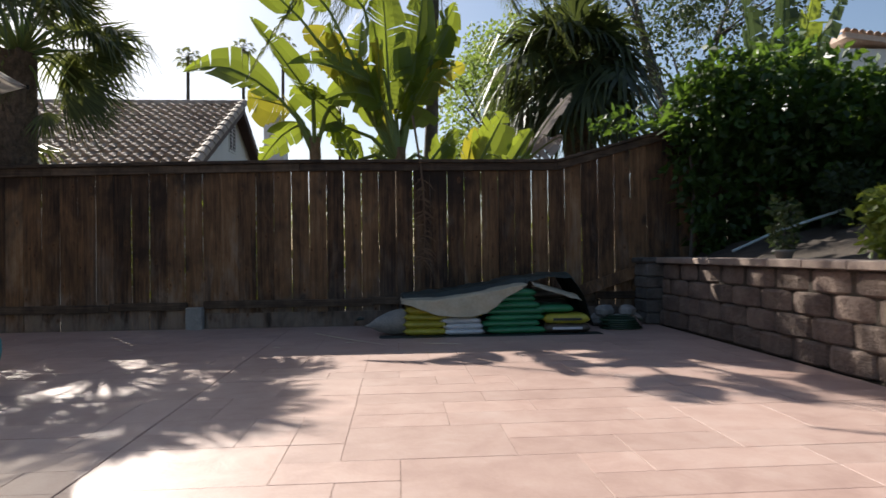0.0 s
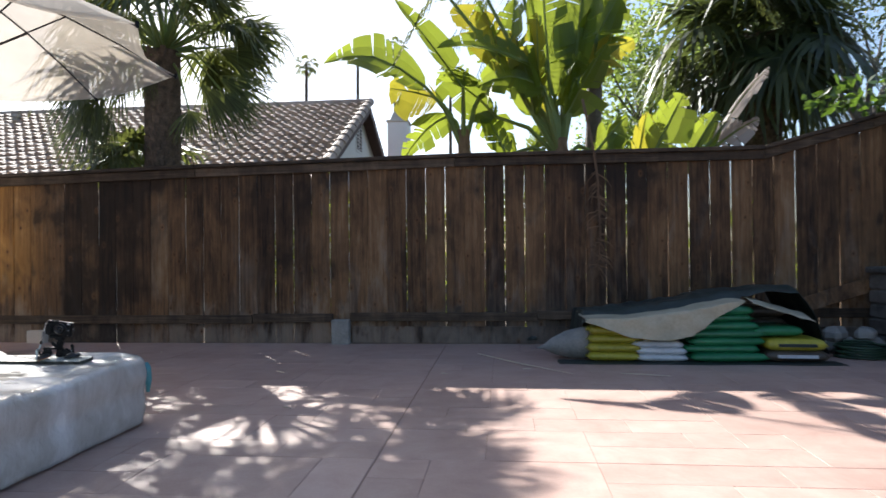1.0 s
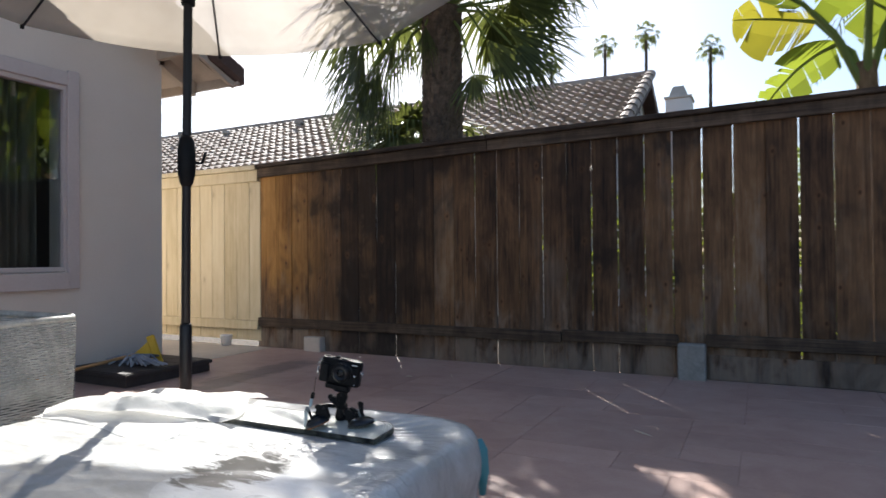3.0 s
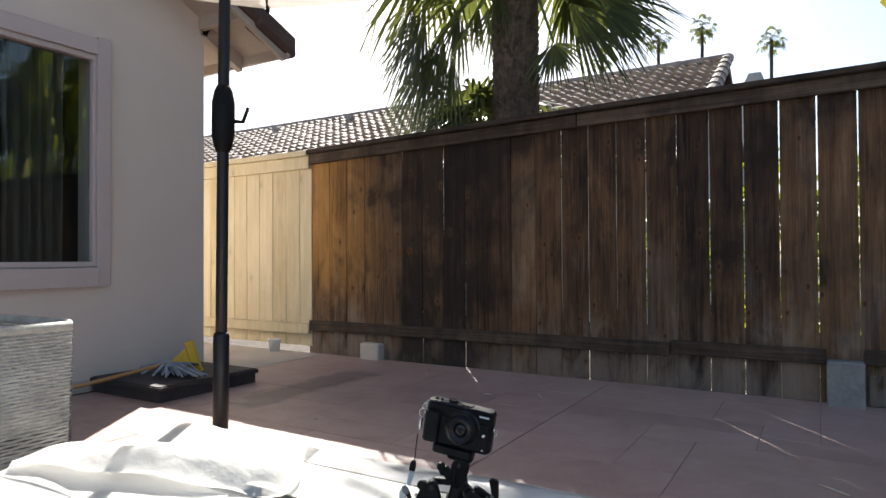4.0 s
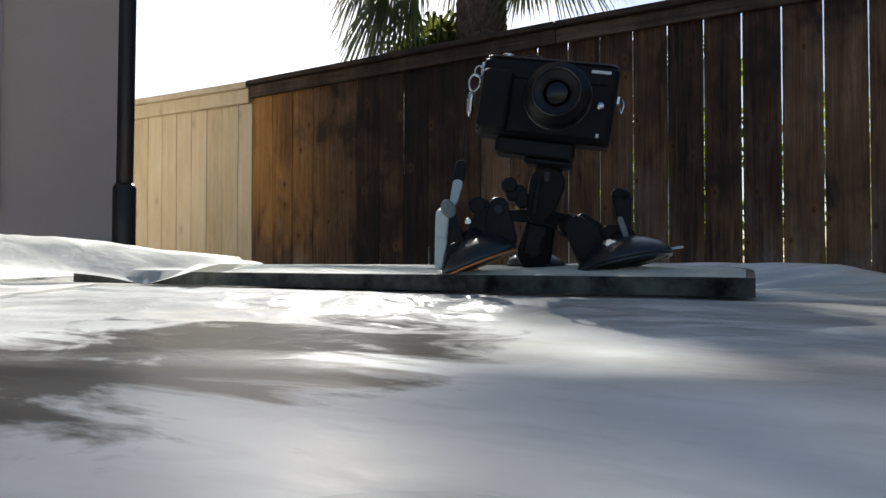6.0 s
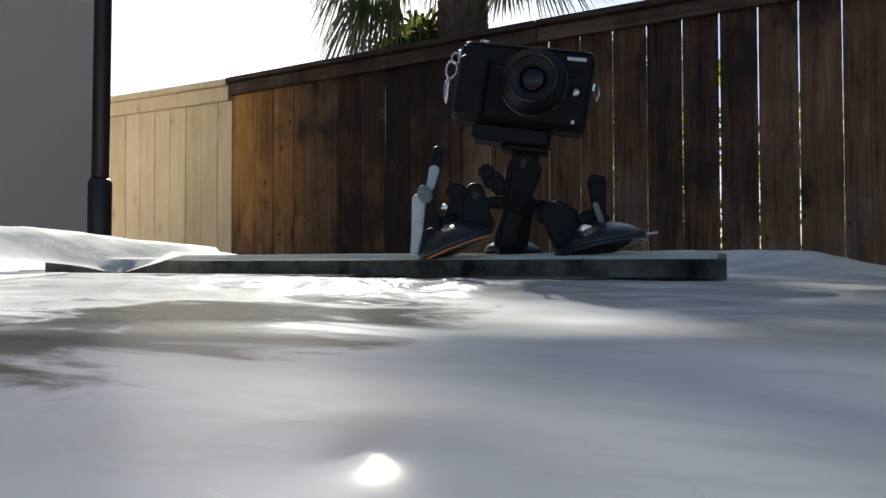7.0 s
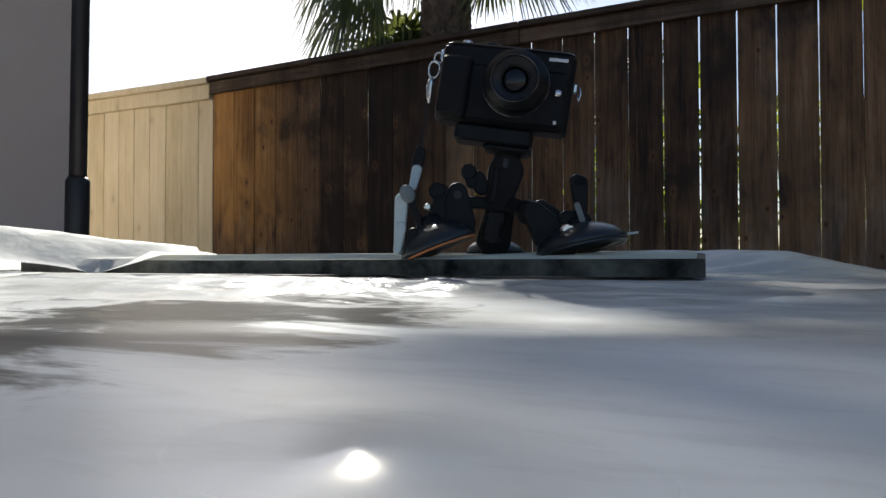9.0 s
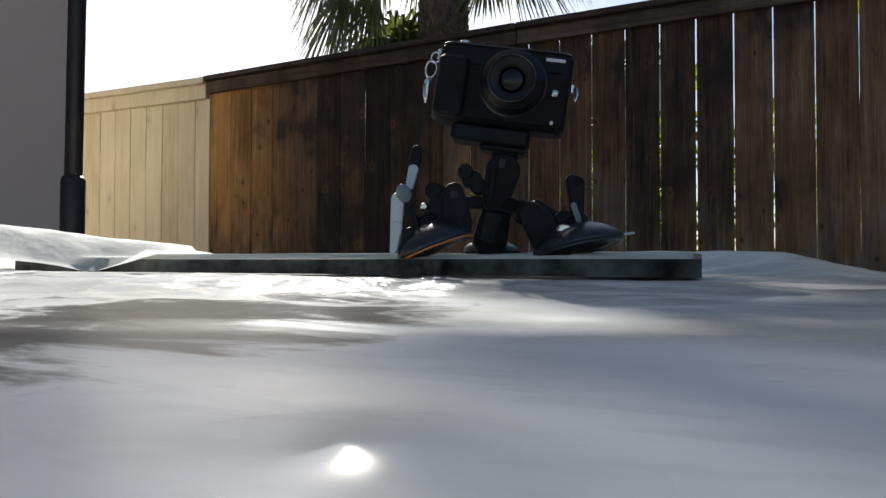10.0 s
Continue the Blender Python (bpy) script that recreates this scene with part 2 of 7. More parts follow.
def plastic_wrap(name, tint, rough, share, crease, table=False, clear=0.0):
    """Milky polythene: creased, glossy, letting some light through."""
    m, t, p, out = nodes_of(name)
    v = coords(t, (1.0, 1.7, 1.0))
    big = noise_of(t, v, 2.6, 3, 0.5, 0.3)
    wr = noise_of(t, v, 16.0, 3, 0.5, 0.2)
    f = math_of(t, "ADD", math_of(t, "MULTIPLY", big, 0.6), math_of(t, "MULTIPLY", wr, 0.4))
    col = ramp_of(t, f, [(0.3, tuple(c * (0.72 if table else 0.9) for c in tint)), (0.62, tint)])
    if table:
        g = t.nodes.new("ShaderNodeNewGeometry")
        sep = t.nodes.new("ShaderNodeSeparateXYZ")
        t.links.new(g.outputs["Position"], sep.inputs[0])

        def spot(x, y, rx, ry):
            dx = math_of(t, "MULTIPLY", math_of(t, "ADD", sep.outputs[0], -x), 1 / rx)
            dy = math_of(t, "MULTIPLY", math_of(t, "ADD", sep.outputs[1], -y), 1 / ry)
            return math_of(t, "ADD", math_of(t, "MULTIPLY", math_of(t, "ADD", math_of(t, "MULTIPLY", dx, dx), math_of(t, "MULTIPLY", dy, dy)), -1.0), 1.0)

        # dark streaks of shade at the canopy's shadow edge, painted as a mottled patch
        mottle = noise_of(t, coords(t, (0.8, 1.9, 1.0)), 13.0, 5, 0.65, 0.8)
        shade_patch = math_of(t, "ADD", math_of(t, "MULTIPLY", spot(-3.07, 3.69, 0.13, 0.14), 1.5), math_of(t, "MULTIPLY", math_of(t, "ADD", mottle, -0.525), 8.0), True)
        faint = math_of(t, "MULTIPLY", math_of(t, "ADD", mottle, -0.55), 3.0, True)
        thin = noise_of(t, coords(t, (0.7, 2.4, 1.0)), 42.0, 4, 0.6, 0.6)
        col = mix_of(t, math_of(t, "MULTIPLY", math_of(t, "MULTIPLY", math_of(t, "ADD", thin, -0.5), 4.0, True), 0.3), col, (0.42, 0.43, 0.42))
        col = mix_of(t, math_of(t, "MULTIPLY", faint, 0.3), col, (0.4, 0.4, 0.39))
        crinkle = math_of(t, "ADD", math_of(t, "MULTIPLY", spot(-3.07, 3.88, 0.2, 0.08), 0.9), math_of(t, "ADD", math_of(t, "MULTIPLY", mottle, 0.7), -0.4), True)
        rim = math_of(t, "MULTIPLY", math_of(t, "ADD", math_of(t, "MULTIPLY", math_of(t, "ADD", sep.outputs[0], 2.78), 9.0), math_of(t, "ADD", mottle, -0.5)), 0.9, True)
        crinkle = math_of(t, "MAXIMUM", crinkle, rim)
        sharp = noise_of(t, coords(t, (0.8, 1.5, 1.0)), 34.0, 3, 0.55, 1.0)
        bubble = math_of(t, "POWER", math_of(t, "MAXIMUM", spot(-2.8833, 3.578, 0.06, 0.034), 0.0), 2.0)
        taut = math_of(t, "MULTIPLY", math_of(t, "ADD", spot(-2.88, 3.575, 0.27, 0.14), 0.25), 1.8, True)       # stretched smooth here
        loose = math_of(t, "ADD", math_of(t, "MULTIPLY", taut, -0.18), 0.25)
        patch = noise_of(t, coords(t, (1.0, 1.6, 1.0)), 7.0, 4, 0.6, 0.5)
        # light evened out in the colour: sunlit film greyer, shaded foreground paler
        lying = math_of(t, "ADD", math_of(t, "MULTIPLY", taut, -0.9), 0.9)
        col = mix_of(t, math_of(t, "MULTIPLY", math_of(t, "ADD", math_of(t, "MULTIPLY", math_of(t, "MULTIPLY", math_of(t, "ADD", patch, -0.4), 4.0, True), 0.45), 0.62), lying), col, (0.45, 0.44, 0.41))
        col = mix_of(t, math_of(t, "MULTIPLY", shade_patch, 0.95), col, (0.06, 0.055, 0.048))
        smooth_ = math_of(t, "MAXIMUM", math_of(t, "MULTIPLY", crinkle, 0.06), math_of(t, "MULTIPLY", bubble, 0.18))
        t.links.new(math_of(t, "ADD", math_of(t, "MULTIPLY", smooth_, -1.0), math_of(t, "ADD", math_of(t, "MULTIPLY", taut, 0.1), 0.25)), p.inputs["Roughness"])
        t.links.new(math_of(t, "ADD", math_of(t, "MAXIMUM", math_of(t, "MULTIPLY", crinkle, 0.45), math_of(t, "MAXIMUM", math_of(t, "MULTIPLY", bubble, 0.5), math_of(t, "MULTIPLY", taut, 0.32))), math_of(t, "ADD", math_of(t, "MULTIPLY", shade_patch, -0.075), 0.09)), p.inputs["Specular IOR Level"])
        wr = math_of(t, "MULTIPLY", math_of(t, "ADD", math_of(t, "ADD", math_of(t, "MULTIPLY", wr, 0.55), math_of(t, "MULTIPLY", sharp, 0.45)), -0.5), math_of(t, "MULTIPLY", math_of(t, "MAXIMUM", crinkle, loose), math_of(t, "ADD", math_of(t, "MULTIPLY", bubble, -1.0), 1.0)))
    t.links.new(col, p.inputs["Base Color"])
    if not table:
        p.inputs["Roughness"].default_value = rough
    if not table:
        p.inputs["Specular IOR Level"].default_value = 0.4
    bump_of(t, p, wr, crease, 0.02)
    tr = t.nodes.new("ShaderNodeBsdfTranslucent")
    tr.inputs["Color"].default_value = (*tint, 1)
    mx = t.nodes.new("ShaderNodeMixShader")
    mx.inputs[0].default_value = share
    t.links.new(p.outputs[0], mx.inputs[1])
    t.links.new(tr.outputs[0], mx.inputs[2])
    if clear:
        op, m2 = t.nodes.new("ShaderNodeBsdfTransparent"), t.nodes.new("ShaderNodeMixShader")
        m2.inputs[0].default_value = clear
        t.links.new(mx.outputs[0], m2.inputs[1])
        t.links.new(op.outputs[0], m2.inputs[2])
        mx = m2
    t.links.new(mx.outputs[0], out.inputs["Surface"])
    return m


def sheer_fabric():
    """Thin open-weave canopy cloth: the light and what lies behind show through."""
    m, t, p, out = nodes_of("canopy_fabric")
    v = coords(t)
    col = ramp_of(t, noise_of(t, v, 3.0, 3), [(0.3, (0.5, 0.46, 0.405)), (0.7, (0.58, 0.54, 0.48))])
    t.links.new(col, p.inputs["Base Color"])
    p.inputs["Roughness"].default_value = 0.9
    tr = t.nodes.new("ShaderNodeBsdfTranslucent")
    t.links.new(col, tr.inputs["Color"])
    op = t.nodes.new("ShaderNodeBsdfTransparent")
    op.inputs["Color"].default_value = (0.87, 0.84, 0.8, 1)
    m1, m2 = t.nodes.new("ShaderNodeMixShader"), t.nodes.new("ShaderNodeMixShader")
    m1.inputs[0].default_value, m2.inputs[0].default_value = 0.5, 0.47
    t.links.new(p.outputs[0], m1.inputs[1])
    t.links.new(tr.outputs[0], m1.inputs[2])
    t.links.new(m1.outputs[0], m2.inputs[1])
    t.links.new(op.outputs[0], m2.inputs[2])
    t.links.new(m2.outputs[0], out.inputs["Surface"])
    return m


def glass_pane():
    m, t, p, out = nodes_of("window_glass")
    p.inputs["Base Color"].default_value = (0.75, 0.8, 0.8, 1)
    p.inputs["Roughness"].default_value = 0.02
    p.inputs["Transmission Weight"].default_value = 1.0
    p.inputs["IOR"].default_value = 1.7
    return m


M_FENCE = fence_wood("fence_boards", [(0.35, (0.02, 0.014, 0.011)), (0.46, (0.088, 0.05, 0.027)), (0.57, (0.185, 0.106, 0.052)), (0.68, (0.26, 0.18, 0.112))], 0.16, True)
M_RAIL = fence_wood("weathered_rail", [(0.35, (0.018, 0.014, 0.012)), (0.5, (0.07, 0.05, 0.035)), (0.66, (0.16, 0.118, 0.082))], 0.1, False, "x")
M_NEWWOOD = fence_wood("pale_pine_boards", [(0.34, (0.44, 0.37, 0.23)), (0.5, (0.56, 0.485, 0.325)), (0.66, (0.64, 0.57, 0.41))], 0.12)
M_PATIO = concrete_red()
M_JOINT = surface("patio_joint", (0.23, 0.15, 0.122), (0.32, 0.225, 0.185), 4, 0.9, fine=40)
M_GREYCON = surface("grey_concrete", (0.4, 0.36, 0.31), (0.56, 0.51, 0.44), 2.2, 0.85, fine=70)
M_SOIL = surface("soil", (0.03, 0.022, 0.016), (0.075, 0.056, 0.041), 2.0, 0.95, fine=25, bump=0.8, dist=0.03)
M_STUCCO = surface("stucco", (0.64, 0.56, 0.49), (0.71, 0.635, 0.56), 0.9, 0.9, fine=130, bump=0.5, dist=0.003)
M_TRIM = surface("painted_trim", (0.5, 0.43, 0.41), (0.57, 0.5, 0.475), 1.2, 0.6, fine=60, bump=0.1)
M_RAFTER = surface("rafter_paint", (0.4, 0.335, 0.275), (0.5, 0.425, 0.355), 3, 0.7, fine=60)
M_EAVETILE = surface("brown_roof_tile", (0.075, 0.046, 0.038), (0.13, 0.08, 0.066), 3, 0.8, fine=40, rand=0.2)
M_ROOF = surface("roof_tile", (0.24, 0.17, 0.128), (0.48, 0.38, 0.3), 1.2, 0.75, fine=14, rand=0.15)
M_WHITEWALL = surface("white_stucco", (0.66, 0.65, 0.62), (0.75, 0.74, 0.71), 0.7, 0.9, fine=60)
# near-black colour holds the shade inside the room and the gable vent
M_DARK = surface("shaded_interior", (0.03, 0.028, 0.026), (0.05, 0.047, 0.044), 1, 0.9, bump=0)
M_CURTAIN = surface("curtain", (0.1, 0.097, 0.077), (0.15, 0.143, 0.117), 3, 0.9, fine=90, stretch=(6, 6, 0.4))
M_BLACKMETAL = surface("black_metal", (0.008, 0.008, 0.01), (0.015, 0.015, 0.018), 8, 0.42, fine=80, bump=0.05, spec=0.35)
M_BLACKPLASTIC = surface("black_plastic", (0.004, 0.004, 0.005), (0.009, 0.009, 0.010), 30, 0.46, fine=300, bump=0.15, dist=0.0005, spec=0.16)
M_RUBBER = surface("dark_rubber", (0.009, 0.012, 0.016), (0.018, 0.023, 0.03), 12, 0.3, fine=200, bump=0.05, dist=0.0005)
M_LEATHER = surface("camera_leatherette", (0.003, 0.003, 0.004), (0.008, 0.008, 0.009), 30, 0.6, fine=900, bump=0.6, dist=0.0006, spec=0.2)
M_STEEL = surface("bright_steel", (0.5, 0.5, 0.5), (0.68, 0.68, 0.68), 20, 0.25, fine=200, bump=0.05, metal=1.0)
M_LENSBODY = surface("lens_barrel", (0.003, 0.003, 0.0035), (0.006, 0.006, 0.007), 30, 0.36, fine=400, bump=0.05, dist=0.0003, spec=0.25)
M_GLOSSRING = surface("glossy_black_metal", (0.012, 0.012, 0.014), (0.02, 0.02, 0.023), 12, 0.2, fine=200, bump=0.02, spec=0.6)
M_CUPPAD = surface("grey_cup_pad", (0.045, 0.04, 0.035), (0.09, 0.08, 0.07), 40, 0.6, fine=300, bump=0.2, dist=0.0006)
M_GREYLEVER = surface("grey_lever_plastic", (0.1, 0.12, 0.125), (0.17, 0.195, 0.2), 30, 0.4, fine=200, bump=0.1, dist=0.0004)
M_BRASS = surface("brass", (0.45, 0.32, 0.1), (0.6, 0.45, 0.18), 20, 0.3, fine=200, bump=0.05, metal=1.0)
M_LENS = surface("lens_glass", (0.004, 0.004, 0.006), (0.007, 0.007, 0.011), 5, 0.16, bump=0, spec=0.35)
M_WHITEMARK = surface("white_print", (0.7, 0.7, 0.7), (0.8, 0.8, 0.8), 20, 0.5, bump=0)
M_PALEGREY = surface("pale_grey_plastic", (0.36, 0.43, 0.44), (0.5, 0.57, 0.57), 20, 0.4, fine=150, bump=0.05)
M_ORANGE = surface("orange_gasket", (0.42, 0.13, 0.03), (0.55, 0.19, 0.05), 20, 0.45, bump=0)
M_PLANKTOP = surface("ribbed_board", (0.52, 0.52, 0.47), (0.72, 0.72, 0.65), 9, 0.55, fine=160, bump=0.2, dist=0.001)
M_PLANKEDGE = surface("marbled_edge", (0.003, 0.004, 0.004), (0.14, 0.14, 0.118), 22, 0.7, spec=0.2, fine=60, bump=0.2, dist=0.002)
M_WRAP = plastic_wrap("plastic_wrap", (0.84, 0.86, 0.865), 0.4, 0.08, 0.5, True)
M_SHEET = plastic_wrap("loose_polythene", (0.93, 0.92, 0.89), 0.42, 0.5, 0.3, False, 0.04)
M_TEAL = surface("teal_edge", (0.06, 0.24, 0.27), (0.1, 0.32, 0.36), 10, 0.4, bump=0.1)
M_CANOPY = sheer_fabric()
M_WICKER = surface("grey_wicker", (0.3, 0.285, 0.255), (0.55, 0.53, 0.48), 14, 0.6, fine=120, bump=0.3, rand=0.15)
M_STEP = surface("dark_step", (0.03, 0.024, 0.022), (0.06, 0.05, 0.045), 5, 0.75, fine=60, bump=0.4)
M_YELLOW = surface("yellow_plastic", (0.6, 0.37, 0.02), (0.72, 0.47, 0.04), 10, 0.4, bump=0.05)
M_MOP = surface("grey_mop_yarn", (0.22, 0.24, 0.28), (0.4, 0.42, 0.46), 14, 0.95, fine=90, bump=0.6)
M_HANDLE = surface("mop_handle_wood", (0.42, 0.22, 0.08), (0.55, 0.32, 0.14), 10, 0.5, bump=0.1)
M_WALLBLOCK = surface("split_face_block", (0.11, 0.076, 0.06), (0.23, 0.168, 0.133), 5, 0.92, fine=38, bump=1.0, dist=0.02, rand=0.2)
M_CAP = surface("wall_cap_block", (0.22, 0.165, 0.135), (0.35, 0.27, 0.22), 5, 0.9, fine=45, bump=0.6, dist=0.008, rand=0.12)
M_GREYBLOCK = surface("grey_block", (0.2, 0.2, 0.19), (0.34, 0.33, 0.31), 6, 0.92, fine=50, bump=0.6, rand=0.15)
M_DARKBLOCK = surface("dark_rough_block", (0.07, 0.066, 0.06), (0.17, 0.155, 0.14), 7, 0.95, fine=40, bump=1.0, dist=0.02, rand=0.25)
M_TARPDARK = surface("dark_green_tarp", (0.012, 0.02, 0.018), (0.03, 0.042, 0.038), 4, 0.55, fine=50)
M_TARPTAN = surface("tan_tarp", (0.34, 0.3, 0.21), (0.5, 0.45, 0.33), 4, 0.6, fine=40)
M_BAGGREEN = surface("green_soil_bag", (0.012, 0.12, 0.05), (0.03, 0.21, 0.09), 6, 0.32, fine=40, bump=0.4, rand=0.15)
M_BAGYELLOW = surface("yellow_soil_bag", (0.28, 0.25, 0.02), (0.46, 0.41, 0.05), 6, 0.35, fine=40, bump=0.4, rand=0.12)
M_BAGWHITE = surface("white_soil_bag", (0.5, 0.53, 0.56), (0.68, 0.71, 0.74), 6, 0.35, fine=40, bump=0.4, rand=0.08)
M_BAGBROWN = surface("brown_soil_bag", (0.05, 0.04, 0.03), (0.1, 0.08, 0.06), 6, 0.4, fine=40, bump=0.4)
M_BARK = surface("palm_bark", (0.045, 0.033, 0.024), (0.13, 0.095, 0.065), 7, 0.95, fine=40, bump=1.0, dist=0.02)
M_BOOT = surface("old_leaf_base", (0.045, 0.034, 0.026), (0.15, 0.112, 0.08), 14, 0.9, fine=60, bump=0.6, dist=0.01)
M_FIBRE = surface("fibrous_stem", (0.12, 0.075, 0.04), (0.26, 0.18, 0.1), 9, 0.95, fine=50, stretch=(4, 4, 1), bump=0.8, dist=0.01)
M_TREEBARK = surface("tree_bark", (0.06, 0.05, 0.042), (0.14, 0.12, 0.1), 6, 0.95, fine=30, bump=0.8, dist=0.01)
M_PALM = leafy("palm_frond", (0.026, 0.042, 0.016), (0.075, 0.1, 0.036), (0.24, 0.27, 0.06), 0.28)
M_DARKPALM = leafy("dark_palm_frond", (0.016, 0.026, 0.012), (0.055, 0.072, 0.03), (0.16, 0.2, 0.05), 0.26)
M_DEADPALM = leafy("dry_frond", (0.1, 0.062, 0.04), (0.2, 0.135, 0.085), (0.26, 0.16, 0.08), 0.25, 0.8)
M_BANANA = leafy("paddle_leaf", (0.03, 0.06, 0.014), (0.085, 0.14, 0.026), (0.38, 0.46, 0.045), 0.4, 0.36, 3.2)
M_BANYELLOW = leafy("yellowing_leaf", (0.09, 0.13, 0.02), (0.36, 0.29, 0.03), (0.6, 0.54, 0.05), 0.4, 0.45, 4.0)
M_BANDEAD = leafy("withered_leaf", (0.3, 0.27, 0.25), (0.45, 0.41, 0.39), (0.4, 0.35, 0.32), 0.25, 0.8)
M_STALK = leafy("leaf_stalk", (0.1, 0.14, 0.04), (0.2, 0.26, 0.08), (0.3, 0.4, 0.08), 0.2)
M_VINE = leafy("vine_leaf", (0.012, 0.03, 0.009), (0.04, 0.085, 0.018), (0.24, 0.4, 0.045), 0.3)
M_TREE = leafy("tree_leaf", (0.04, 0.075, 0.02), (0.1, 0.15, 0.04), (0.38, 0.5, 0.1), 0.45)
M_DARKTREE = leafy("dark_leaf", (0.02, 0.035, 0.015), (0.045, 0.07, 0.028), (0.12, 0.17, 0.05), 0.3)
M_LIGHTSHRUB = leafy("shrub_leaf", (0.06, 0.09, 0.016), (0.15, 0.19, 0.035), (0.4, 0.48, 0.06), 0.4)
M_TERRA = surface("grey_plant_pot", (0.2, 0.19, 0.18), (0.3, 0.29, 0.27), 8, 0.8, bump=0.2)
M_PVC = surface("black_hose", (0.01, 0.03, 0.015), (0.02, 0.06, 0.03), 8, 0.4, bump=0.05)
M_STRAW = surface("dry_straw", (0.5, 0.44, 0.34), (0.68, 0.6, 0.48), 10, 0.8, bump=0)
M_PALETILE = surface("pale_clay_tile", (0.42, 0.3, 0.23), (0.56, 0.43, 0.35), 2, 0.8, fine=20, rand=0.15)
M_GLASS = glass_pane()


# ---- shapes ----
def mesh_of(name, geo, material, smooth=False):
    verts, faces = geo
    me = bpy.data.meshes.new(name)
    me.from_pydata([tuple(map(float, v)) for v in verts], [], [tuple(map(int, f)) for f in faces])
    me.materials.append(material)
    if smooth:
        me.polygons.foreach_set("use_smooth", [True] * len(me.polygons))
    me.update()
    return me


def part(name, geo, material, parent, label="", smooth=False, at=None):
    """One mesh object under a thing or under a part; geo is verts and faces in the world's metres, or a ready mesh."""
    ob = new(name, geo if isinstance(geo, bpy.types.Mesh) else mesh_of(name, geo, material, smooth))
    ob.parent = parent
    if at is not None:
        ob.matrix_basis = at
    return tagged(ob, label)


def thing(name, label, category, group="", kind="", at=None):
    ob = new(name)
    ob.empty_display_size = 0.1
    if at is not None:
        ob.matrix_basis = at
    return tagged(ob, label, category, group, kind)


def solo(name, geo, material, label, category, group="", kind="", smooth=False, at=None):
    """A thing that is one mesh."""
    ob = new(name, geo if isinstance(geo, bpy.types.Mesh) else mesh_of(name, geo, material, smooth))
    if at is not None:
        ob.matrix_basis = at
    return tagged(ob, label, category, group, kind)


def join(*geos):
    verts, faces = [], []
    for v, f in geos:
        k = len(verts)
        verts.extend(v)
        faces.extend([tuple(i + k for i in q) for q in f])
    return verts, faces


def moved(geo, m):
    return [m @ Vector(v) for v in geo[0]], geo[1]


def box(x0, x1, y0, y1, z0, z1, c=0.0):
    """A box, its edges cut off by c."""
    if not c:
        v = [(x, y, z) for x in (x0, x1) for y in (y0, y1) for z in (z0, z1)]
        return v, [(0, 1, 3, 2), (4, 6, 7, 5), (0, 4, 5, 1), (2, 3, 7, 6), (0, 2, 6, 4), (1, 5, 7, 3)]
    v = []
    lo, hi = (x0, y0, z0), (x1, y1, z1)
    for s in range(8):
        sg = [(s >> 2) & 1, (s >> 1) & 1, s & 1]
        for ax in range(3):
            v.append(tuple((hi[i] if sg[i] else lo[i]) if i == ax else ((hi[i] - c) if sg[i] else (lo[i] + c)) for i in range(3)))
    f = []
    n = lambda s, ax: s * 3 + ax
    for ax, order in ((0, (1, 2)), (1, (0, 2)), (2, (0, 1))):
        for side in (0, 1):
            q = []
            for a, b in ((0, 0), (1, 0), (1, 1), (0, 1)):
                sg = [0, 0, 0]
                sg[ax], sg[order[0]], sg[order[1]] = side, a, b
                q.append(n(sg[0] * 4 + sg[1] * 2 + sg[2], ax))
            f.append(tuple(q if (side == 1) == (ax != 1) else q[::-1]))
    for ax in range(3):
        o1, o2 = [i for i in range(3) if i != ax]
        for a in (0, 1):
            for b in (0, 1):
                s = []
                for k in (0, 1):
                    sg = [0, 0, 0]
                    sg[ax], sg[o1], sg[o2] = k, a, b
                    s.append(sg[0] * 4 + sg[1] * 2 + sg[2])
                f.append((n(s[0], o1), n(s[1], o1), n(s[1], o2), n(s[0], o2)))
    for s in range(8):
        f.append((n(s, 0), n(s, 1), n(s, 2)))
    return v, f


def tube(points, radii, n=10, caps=True):
    """A round bar along points; radii one for all or one each."""
    pts = [Vector(p) for p in points]
    if isinstance(radii, (int, float)):
        radii = [radii] * len(pts)
    verts, faces = [], []
    side = None
    for i, p in enumerate(pts):
        d = (pts[min(i + 1, len(pts) - 1)] - pts[max(i - 1, 0)]).normalized()
        if side is None:
            side = d.cross(Vector((0, 0, 1)) if abs(d.z) < 0.9 else Vector((1, 0, 0))).normalized()
        side = (side - d * side.dot(d)).normalized()
        up = d.cross(side)
        for k in range(n):
            a = 2 * math.pi * k / n
            verts.append(p + (side * math.cos(a) + up * math.sin(a)) * radii[i])
    for i in range(len(pts) - 1):
        for k in range(n):
            a, b = i * n + k, i * n + (k + 1) % n
            faces.append((a, b, b + n, a + n))
    if caps:
        faces.append(tuple(range(n))[::-1])
        faces.append(tuple(range((len(pts) - 1) * n, len(pts) * n)))
    return verts, faces


